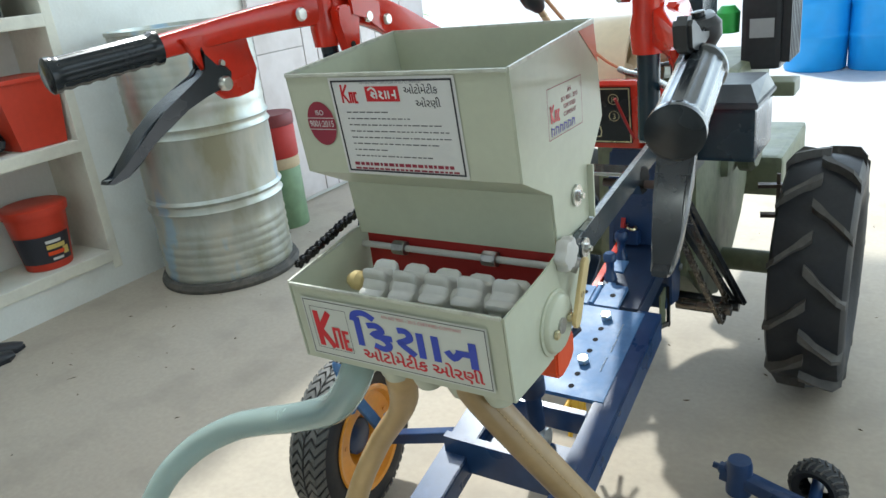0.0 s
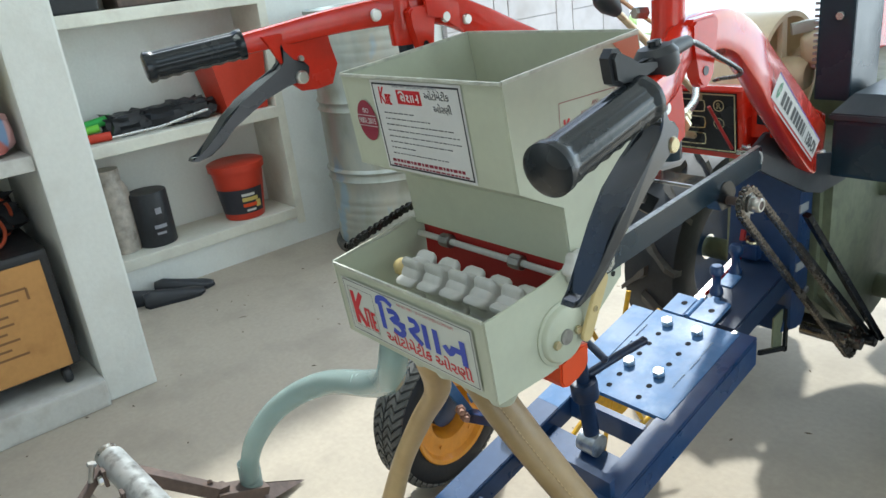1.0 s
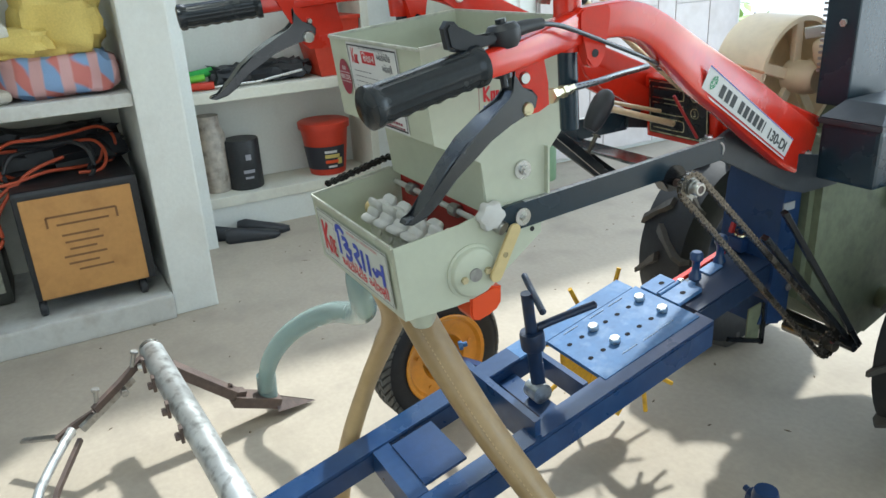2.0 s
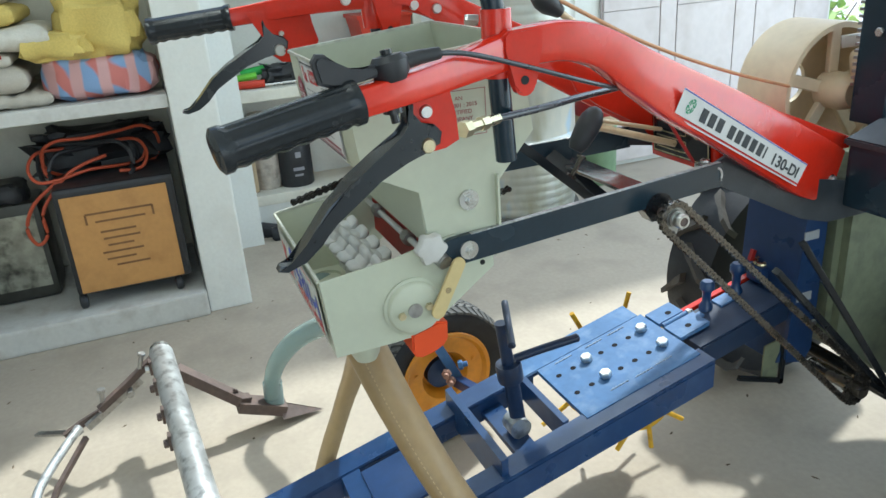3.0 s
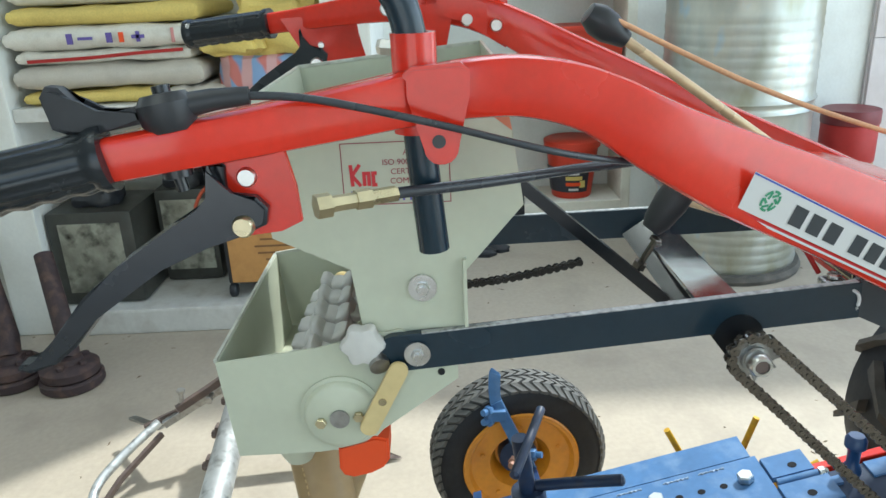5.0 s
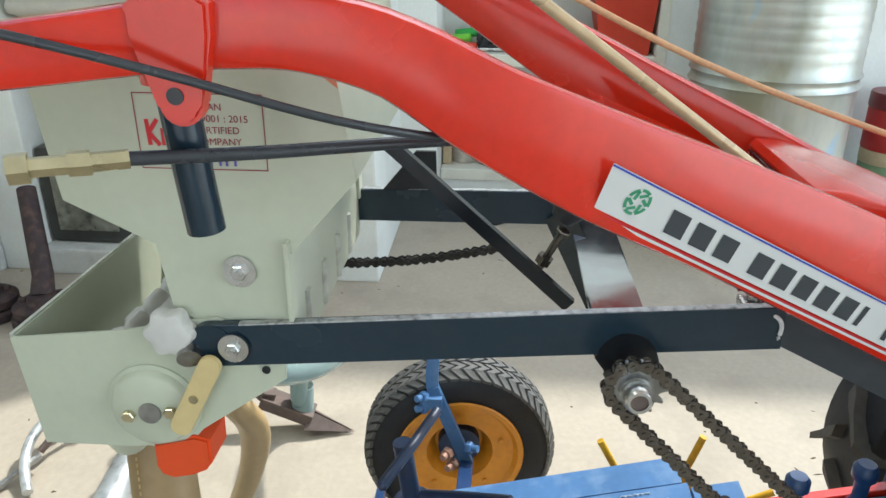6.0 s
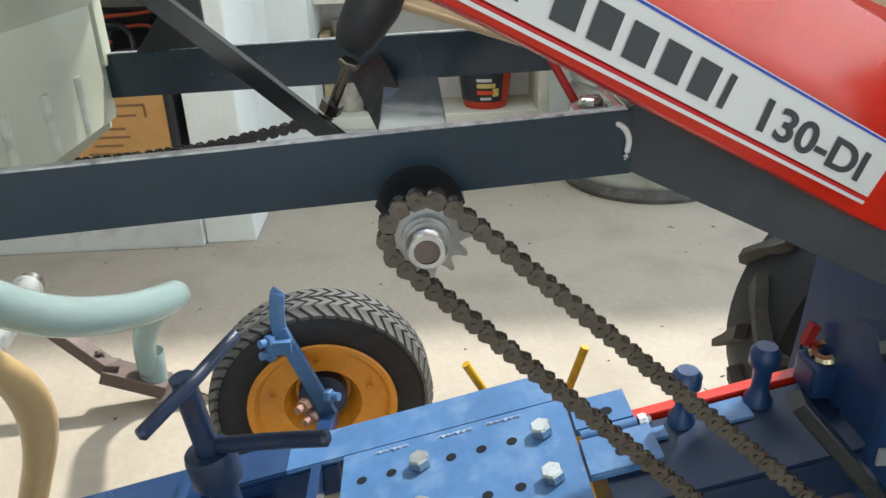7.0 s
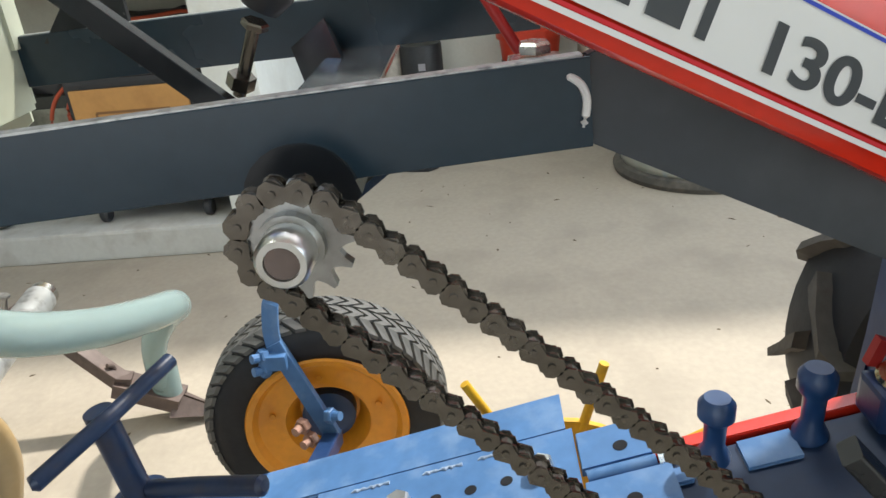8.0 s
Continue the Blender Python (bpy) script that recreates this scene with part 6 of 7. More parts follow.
    part("clevis_ring", bm, "brass", hp, smooth=True)
    bm = bmesh.new()
    pr(bm, [(2.624, 0.596), (2.632, 0.622), (2.641, 0.618), (2.634, 0.594)], 0.083, 0.093)
    part("clevis_key", bm, "redflat", hp)
    # rear cross members and jack
    beam("cross_member", -0.040, 0.250, 1.890, 1.905, 0.035, 0.075, "blue", "upright flat cross member", bevel=0.001)
    beam("cross_member", 0.012, 0.205, 2.055, 2.068, 0.0, 0.05)
    beam("jack_strip", 0.012, 0.205, 1.955, 2.00, -0.03, 0.012)
    beam("cross_member", 0.012, 0.205, 1.62, 1.66, -0.004, 0.05)
    beam("name_plate", 0.03, 0.19, 1.66, 1.76, 0.0, 0.006, "gearblue")
    tilt = Vector((0.0, -0.13, 1.0)).normalized()
    base = Vector((0.128, 1.992, 0.36))
    bm = bmesh.new()
    cy(bm, base + tilt * -0.10, base + tilt * 0.13, 0.0165)
    jack = part("jack_tube", bm, "jackblue", frame_thing, "dark blue screw jack", smooth=True)
    bm = bmesh.new()
    lathe(bm, [(0.0165, 0.125), (0.026, 0.125), (0.0275, 0.130), (0.0275, 0.160), (0.026, 0.166), (0.0, 0.166)], base, tilt, 28)
    part("jack_collar", bm, "jackblue", jack, smooth=True)
    bm = bmesh.new()
    cy(bm, base + tilt * 0.16, base + tilt * 0.262, 0.013)
    part("jack_screw", bm, "jackblue", jack, smooth=True)
    bm = bmesh.new()
    tb(bm, [(0.210, 1.940, 0.612), (0.208, 1.942, 0.612), (0.133, 1.972, 0.618), (0.062, 2.000, 0.626), (0.060, 2.001, 0.626)], [0.004, 0.0075, 0.0075, 0.0075, 0.004], 14)
    part("tommy_bar", bm, "jackblue", jack, "round turning handle of the jack", smooth=True)
    bm = bmesh.new()
    cy(bm, (0.108, 1.985, 0.372), (0.150, 1.985, 0.372), 0.024, seg=24)
    part("jack_nut", bm, "galvpipe", jack, smooth=True)
    bm = bmesh.new()
    tb(bm, [(0.130, 1.985, 0.532), (0.150, 2.04, 0.550), (0.176, 2.106, 0.571), (0.177, 2.109, 0.572)], [0.009, 0.009, 0.009, 0.005], 14)
    part("crank", bm, "jackblue", jack, "dark rounded crank of the jack", smooth=True)
    for x in (0.23, -0.02):
        bm = bmesh.new()
        bar(bm, [(x, 1.40, fz(1.40, -0.03)), (x, 1.42, 0.02)], 0.05, 0.012)
        part("leg", bm, "gearblue", frame_thing)


blue_frame()


def depth_wheel():
    C = Vector((-0.405, 2.010, 0.2135))
    R, hw = 0.208, 0.050
    ax = Vector((1, 0.10, 0.0)).normalized()
    bm = bmesh.new()
    prof = [(R * 0.56, -hw * 0.7), (R * 0.66, -hw * 0.98), (R * 0.80, -hw * 1.05), (R * 0.90, -hw * 0.95), (R * 0.955, -hw * 0.7), (R * 0.97, 0), (R * 0.955, hw * 0.7), (R * 0.90, hw * 0.95), (R * 0.80, hw * 1.05), (R * 0.66, hw * 0.98), (R * 0.56, hw * 0.7)]
    lathe(bm, prof, C, ax, 64)
    wheel = part("depth_wheel", bm, "rubber", frame_thing, "small black pneumatic depth wheel with orange rim", smooth=True)
    s, u, w = axes_of(ax)
    # tread: zigzag blocks
    for k in range(52):
        a = 2 * math.pi * k / 52
        for side in (-1, 1):
            bm = bmesh.new()
            ring = []
            for f, (h, da) in enumerate(((0.05, 0.00), (0.34, 0.10), (0.62, 0.02), (0.98, 0.13))):
                rr = R * (0.968 if h < 0.8 else 0.905)
                top = R * (0.995 if h < 0.8 else 0.935)
                t = a + (0.04 if side > 0 else 0) + da
                pts = []
                for (q, d) in ((rr, -0.046), (top, -0.040), (top, 0.040), (rr, 0.046)):
                    pts.append(bm.verts.new(C + w * side * h * hw + q * (math.cos(t + d) * s + math.sin(t + d) * u)))
                ring.append(pts)
            for p, q in zip(ring, ring[1:]):
                for j in range(4):
                    bm.faces.new((p[j], p[(j + 1) % 4], q[(j + 1) % 4], q[j]))
            bm.faces.new(ring[0][::-1])
            bm.faces.new(ring[-1])
            part("tread_block", bm, "tread", wheel)
    bm = bmesh.new()
    lathe(bm, [(R * 0.60, hw * 0.72), (R * 0.66, hw * 1.02), (R * 0.645, hw * 1.10), (R * 0.60, hw * 1.05), (R * 0.56, hw * 0.80), (R * 0.50, hw * 0.72), (R * 0.40, hw * 0.78), (R * 0.345, hw * 0.72), (R * 0.30, hw * 0.25), (R * 0.25, -hw * 0.2), (0, -hw * 0.2)], C, ax, 48)
    rim = part("wheel_rim", bm, "orangerim", wheel, "orange dished steel rim", smooth=True)
    bm = bmesh.new()
    lathe(bm, [(R * 0.22, -hw * 0.2), (R * 0.22, hw * 0.35), (R * 0.15, hw * 0.5), (0, hw * 0.5)], C, ax, 28)
    part("hub", bm, "gearblue", rim, "dark hub", smooth=True)
    for k in range(5):
        t = 2 * math.pi * k / 5 + 0.3
        bm = bmesh.new()
        hexbolt(bm, C + w * (hw * 0.79) + R * 0.45 * (math.cos(t) * s + math.sin(t) * u), w, 0.006, 0.004)
        part("rim_bolt", bm, "orangerim", rim)
    # adjusting arm with clamp bolts
    bm = bmesh.new()
    bar(bm, arc([(-0.372, 1.960, 0.452), (-0.365, 1.957, 0.445), (-0.352, 1.955, 0.41), (-0.345, 1.958, 0.385)], 4), 0.026, 0.007, 0.3, up=(1, 0, 0))
    bar(bm, [(-0.345, 1.958, 0.390), (-0.318, 2.033, 0.225)], 0.026, 0.014, 0.2, up=(1, 0, 0))
    arm = part("wheel_arm", bm, "blueplate", frame_thing, "blue adjusting arm of the depth wheel")
    for at, d, m in (((-0.338, 1.945, 0.372), (0.6, -0.6, 0.2), "blueplate"), ((-0.335, 1.945, 0.350), (0.6, -0.6, 0.2), "blueplate"), ((-0.305, 1.995, 0.262), (1, -0.5, 0.1), "coppernut"), ((-0.302, 2.005, 0.238), (1, -0.5, 0.1), "coppernut"), ((-0.310, 2.030, 0.272), (0.4, 0.9, 0.2), "blueplate")):
        bm = bmesh.new()
        hexbolt(bm, at, d, 0.0135, 0.014, 0.013)
        part("clamp_bolt", bm, m, arm)
    bm = bmesh.new()
    bx(bm, -0.352, -0.322, 1.936, 1.978, 0.352, 0.378, 0.004)
    part("arm_sleeve", bm, "blueplate", arm)
    bm = bmesh.new()
    bar(bm, [(-0.33, 2.030, 0.215), (-0.05, 2.030, 0.300)], 0.028, 0.028, 0.2)
    part("axle_bar", bm, "gearblue", frame_thing, "dark blue axle bar to the depth wheel")


M["coppernut"] = mat("rusty_pink_nut", (0.36, 0.21, 0.16), 0.5, 0.3, vary=0.3, grain=120, broad=40)
# dusty tread grey, lifted in colour to stand for sun glare
M["tread"] = mat("dusty_sunlit_tread", (0.100, 0.100, 0.096), 0.62, vary=0.25, grain=90, broad=10, bump=0.3, dirt=(0.17, 0.165, 0.15), dirt_amount=0.45)
depth_wheel()


def rotor():
    """Yellow weeder rotor below the plate."""
    c = (2.37, 0.265)
    bm = bmesh.new()
    cy(bm, (-0.135, *c), (0.085, *c), 0.020)
    shaft = part("rotor_shaft", bm, "yellow", frame_thing, "yellow tine rotor below the plate", smooth=True)
    for x, n0, n, k0 in ((-0.108, 0.50, 8, 1.0), (0.06, 0.15, 8, 0.62)):
        bm = bmesh.new()
        rd = 0.135 if x < 0 else 0.075
        lathe(bm, [(0.022, 0.004), (rd, 0.004), (rd, -0.004), (0.022, -0.004)], (x, *c), (1, 0, 0), 28, closed=True)
        part("rotor_disc", bm, "yellow", shaft)
        for k in range(n):
            a = n0 + 2 * math.pi * k / n
            def p(r, da=0.0, dx=0.0, a=a, x=x, k0=k0):
                return (x + dx, c[0] + k0 * r * math.cos(a + da), c[1] + k0 * r * math.sin(a + da))
            bm = bmesh.new()
            tb(bm, [p(0.03), p(0.12), p(0.215), p(0.222)], 0.0062, 10)
            part("tine", bm, "yellow", shaft, smooth=True)



rotor()


# ---- furrow opener with pipe, chains and share, on the floor behind ----
def furrow_opener():
    f = thing("furrow_opener", (-0.70, 1.3, 0.0), "galvanised pipe toolbar with brown iron furrow opener and links", "implement")
    a, b = Vector((-0.815, 1.283, 0.262)), Vector((-0.02, 1.345, 0.20))
    bm = bmesh.new()
    d = (b - a).normalized()
    lathe(bm, [(0.0, 0.004), (0.026, 0.004), (0.032, 0.0), (0.0345, 0.004), (0.0345, (b - a).length), (0, (b - a).length)], a, d, 28)
    pipe = part("toolbar_pipe", bm, "galvpipe", f, "scarred galvanised pipe", smooth=True)
    bm = bmesh.new()
    cy(bm, (-0.835, 1.2815, 0.2635), a + d * 0.004, 0.031)
    cy(bm, (-0.79, 1.262, 0.255), (-0.79, 1.246, 0.25), 0.011, seg=6)
    part("end_cap", bm, "zinc", pipe, smooth=True)
    for t in (0.05, 0.16, 0.30, 0.42):
        p = a + d * t
        bm = bmesh.new()
        bx(bm, -0.012, 0.012, -0.041, -0.032, -0.030, 0.014, 0.002, Matrix.Translation(p))
        part("clamp_plate", bm, "iron", pipe)
        bm = bmesh.new()
        hexbolt(bm, p + Vector((0, -0.040, -0.012)), (0, -1, 0), 0.011, 0.013)
        part("clamp_bolt", bm, "zinc" if t < 0.1 else "iron", pipe)
    # share: bar, foot and point
    bm = bmesh.new()
    bar(bm, [(-0.735, 1.315, 0.238), (-0.695, 1.475, 0.110), (-0.700, 1.50, 0.100)], 0.036, 0.032, 0.1)
    sh = part("share_bar", bm, "iron", f, "brown forged share bar")
    bm = bmesh.new()
    bar(bm, [(-0.700, 1.466, 0.096), (-0.703, 1.60, 0.042)], 0.064, 0.034, 0.1)
    part("share_foot", bm, "iron", sh)
    bm = bmesh.new()
    for s in (-1, 1):
        q = [(-0.703 + s * 0.003, 1.59, 0.062), (-0.703 + s * 0.05, 1.585, 0.030), (-0.690 + s * 0.002, 1.715, 0.006), (-0.703 + s * 0.004, 1.60, 0.030)]
        v = [bm.verts.new(p) for p in q]
        bm.faces.new((v[0], v[1], v[2]))
        bm.faces.new((v[1], v[3], v[2]))
        bm.faces.new((v[0], v[3], v[1]))
        bm.faces.new((v[0], v[2], v[3]))
    part("share_point", bm, "iron", sh, "pointed forged share tip")
    bm = bmesh.new()
    tb(bm, arc([(-0.70, 1.470, 0.128), (-0.70, 1.468, 0.142), (-0.69, 1.462, 0.150)], 3), 0.005, 8)
    part("hook", bm, "iron", sh)
    # linked side arm with a small frame
    def link_bar(pts, w, h, m="iron"):
        bm = bmesh.new()
        bar(bm, pts, w, h, 0.2)
        return part("link_bar", bm, m, f)
    link_bar([(-0.800, 1.262, 0.262), (-0.745, 1.18, 0.225), (-0.700, 1.10, 0.190)], 0.016, 0.022)
    link_bar([(-0.770, 1.215, 0.215), (-0.690, 1.06, 0.150)], 0.014, 0.022, "steel")
    link_bar([(-0.715, 1.10, 0.175), (-0.735, 1.04, 0.140), (-0.715, 0.995, 0.125)], 0.016, 0.020)
    link_bar([(-0.835, 0.905, 0.087), (-0.725, 1.035, 0.118)], 0.020, 0.008, "steel")
    link_bar([(-0.690, 1.05, 0.120), (-0.560, 0.975, 0.070), (-0.500, 0.95, 0.040)], 0.012, 0.016)
    link_bar([(-0.480, 0.965, 0.045), (-0.390, 0.900, 0.014)], 0.014, 0.012, "steel")
    bm = bmesh.new()
    tb(bm, arc([(-0.715, 1.035, 0.142), (-0.61, 0.965, 0.105), (-0.53, 0.925, 0.072), (-0.45, 0.94, 0.042), (-0.38, 0.985, 0.016)], 5), 0.0125, 14)
    part("link_tube", bm, "galvpipe", f, "bent galvanised link tube", smooth=True)
    for at, dd in (((-0.712, 1.112, 0.215), (0, 0.1, 1)), ((-0.770, 1.225, 0.268), (0, 0.3, 1)), ((-0.745, 1.185, 0.205), (1, 0, 0))):
        bm = bmesh.new()
        cy(bm, Vector(at) - Vector(dd) * 0.02, Vector(at) + Vector(dd) * 0.025, 0.0065)
        hexbolt(bm, Vector(at) + Vector(dd) * 0.022, dd, 0.012, 0.010)
        part("link_bolt", bm, "steel", f)
    # pale hose socket on the share
    bm = bmesh.new()
    lathe(bm, [(0.028, 0.0), (0.0295, 0.0), (0.0295, 0.085), (0.028, 0.085)], (-0.706, 1.572, 0.052), (0, 0.05, 1), 24, closed=True)
    part("hose_socket", bm, "clear", f, "pale green hose sleeve", smooth=True)


furrow_opener()


def castor():
    """Small tyre on a blue arm beside the tiller."""
    c = thing("trailing_wheel", (0.60, 2.42, 0.0), "small black tyre on a blue steel arm", "wheel")
    C = Vector((0.606, 2.452, 0.064))
    ax = Vector((0.25, 1, 0)).normalized()
    bm = bmesh.new()
    lathe(bm, [(0.033, -0.024), (0.049, -0.031), (0.058, -0.023), (0.0615, 0), (0.058, 0.023), (0.049, 0.031), (0.033, 0.024)], C, ax, 40)
    w = part("tyre", bm, "rubber", c, smooth=True)
    s, u, ww = axes_of(ax)
    for k in range(22):
        for side in (-1, 1):
            a = 2 * math.pi * (k + 0.5 * (side > 0)) / 22
            bm = bmesh.new()
            p = [C + ww * side * h + r * (math.cos(a + d) * s + math.sin(a + d) * u) for h, r, d in ((0.002, 0.0625, 0), (0.015, 0.061, 0.13), (0.027, 0.054, 0.20))]
            tb(bm, p, 0.003, 6)
            part("tread_rib", bm, "lug", w)
    bm = bmesh.new()
    bar(bm, arc([(0.405, 2.395, 0.085), (0.46, 2.385, 0.08), (0.53, 2.365, 0.075), (0.60, 2.350, 0.07), (0.67, 2.36, 0.07)], 4), 0.04, 0.035, 0.4)
    arm = part("arm", bm, "gearblue", c, "dark blue forged arm", smooth=True)
    bm = bmesh.new()
    lathe(bm, [(0, 0.045), (0.026, 0.045), (0.03, 0.03), (0.03, -0.045), (0, -0.045)], (0.444, 2.390, 0.085), (0, 0, 1), 20)
    part("boss", bm, "gearblue", arm, smooth=True)
    bm = bmesh.new()
    hexbolt(bm, (0.408, 2.397, 0.09), (-1, 0.1, 0.1), 0.014, 0.012, 0.014)
    part("boss_bolt", bm, "gearblue", arm)
    bm = bmesh.new()
    cy(bm, (0.606, 2.35, 0.064), (0.606, 2.47, 0.064), 0.014)
    part("axle", bm, "gearblue", arm, smooth=True)


castor()


# ---- things in the storage bay ----
def fold(bm, x0, x1, y0, y1, z0, z1, sag=0.016, seed=1.0):
    """A folded sack or sheet: a soft flat pad with bulging edges."""
    nx, ny = 14, 34
    grid = {}
    for side in (0, 1):
        for i in range(nx + 1):
            for j in range(ny + 1):
                fx, fy = (1 - math.cos(math.pi * i / nx)) / 2, (1 - math.cos(math.pi * j / ny)) / 2
                far = min(min(fx, 1 - fx) * (x1 - x0), min(fy, 1 - fy) * (y1 - y0))
                edge = min(1.0, far / (0.75 * (z1 - z0)))
                h = 0.5 * (z1 - z0) * (0.12 + 0.88 * math.sqrt(1 - (1 - edge) ** 2))
                n = noise.noise(Vector((fx * 3 + seed, fy * 6, side * 4 + seed)))
                wob = 0.010 * noise.noise(Vector((seed * 3, fy * 5, fx * 2)))
                z = (z0 + z1) / 2 + (h if side else -h) + sag * n * edge
                z = max(z, z0) if not side else z
                grid[side, i, j] = bm.verts.new((x0 + (x1 - x0) * fx + (wob if 0 < j < ny else 0), y0 + (y1 - y0) * fy + wob * 0.6, z))
    for i in range(nx):
        for j in range(ny):
            bm.faces.new((grid[1, i, j], grid[1, i + 1, j], grid[1, i + 1, j + 1], grid[1, i, j + 1]))
            bm.faces.new((grid[0, i, j], grid[0, i, j + 1], grid[0, i + 1, j + 1], grid[0, i + 1, j]))
    for j in range(ny):
        for i in (0, nx):
            bm.faces.new((grid[0, i, j], grid[0, i, j + 1], grid[1, i, j + 1], grid[1, i, j]))
    for i in range(nx):
        for j in (0, ny):
            bm.faces.new((grid[0, i, j], grid[0, i + 1, j], grid[1, i + 1, j], grid[1, i, j]))


def cloth_stack():
    z = 0.896
    for k, (h, y0, y1, x1, m, label) in enumerate((
            (0.052, 0.350, 0.86, -1.672, "sackyellow", "flat folded yellow sack at the bottom of the pile"),
            (0.095, 0.335, 1.02, -1.660, "sackgrey", "thick folded grey-beige cloth in the pile"),
            (0.045, 0.355, 0.985, -1.668, "sackwhite", "folded white sack with a red stripe"),
            (0.085, 0.330, 1.12, -1.655, "sackwhite", "folded white woven sack with purple and orange print"),
            (0.070, 0.345, 1.03, -1.680, "sackyellow", "folded yellow sack on top of the pile"),
            (0.080, 0.350, 1.00, -1.70, "sackwhite", "folded white sack lying on the pile"))):
        bm = bmesh.new()
        fold(bm, -2.18, x1, y0, y1, z, z + h, seed=1.7 * k + 1)
        s = solo("folded_sack", bm, m, label, "sack", "pile of folded sacks", smooth=True)
        if k == 0:
            bm = bmesh.new()
            fold(bm, -2.15, x1 + 0.002, 0.872, 1.085, z, z + h, seed=9.1)
            solo("folded_sack", bm, "sackgrey", "folded pale grey sack end at the bottom of the pile", "sack", "pile of folded sacks", smooth=True)
        if k == 2:
            bm = bmesh.new()
            bar(bm, arc([(x1 + 0.008, 0.40, z + 0.014), (x1 + 0.010, 0.62, z + 0.020), (x1 + 0.010, 0.80, z + 0.030), (x1 + 0.006, 0.96, z + 0.036)], 5), 0.004, 0.012, 0.3)
            part("red_stripe", bm, "redflat", s)
        if k == 3:
            for y, w, h2, c in ((0.56, 0.02, 0.036, "ink_purple"), (0.60, 0.05, 0.010, "ink_purple"), (0.70, 0.02, 0.034, "ink_purple"), (0.745, 0.016, 0.034, "orange"), (0.79, 0.045, 0.012, "ink_purple"), (0.806, 0.012, 0.036, "ink_purple"), (0.93, 0.010, 0.05, "ink_pink")):
                bm = bmesh.new()
                bx(bm, x1 + 0.001, x1 + 0.0075, y, y + w, z + 0.042 - h2 / 2, z + 0.042 + h2 / 2)
                part("print_bar", bm, c, s)
        z += h
    # checked cloth and yellow cloth
    bm = bmesh.new()
    lump(bm, (-1.80, 1.255, 0.978), (0.135, 0.195, 0.082), 0.16, 18, 2.6, 3.0)
    solo("checked_cloth", bm, "check", "rolled blue and red checked cloth bundle", "cloth", smooth=True)
    bm = bmesh.new()
    lump(bm, (-1.80, 1.285, 1.150), (0.13, 0.145, 0.115), 0.30, 20, 2.2, 8.0)
    lump(bm, (-1.76, 1.13, 1.095), (0.11, 0.12, 0.05), 0.30, 14, 2.4, 5.0)
    solo("yellow_cloth", bm, "sackyellow", "crumpled yellow cloth lying on the checked bundle", "cloth", smooth=True)


M["sackgrey"] = mat("grey_cloth", (0.50, 0.47, 0.41), 0.85, vary=0.1, grain=200, broad=7, bump=0.5, dirt=(0.38, 0.35, 0.30), dirt_amount=0.4)
M["ink_purple"] = mat("purple_ink", (0.12, 0.09, 0.32), 0.6, vary=0.05, bump=0.0)
cloth_stack()


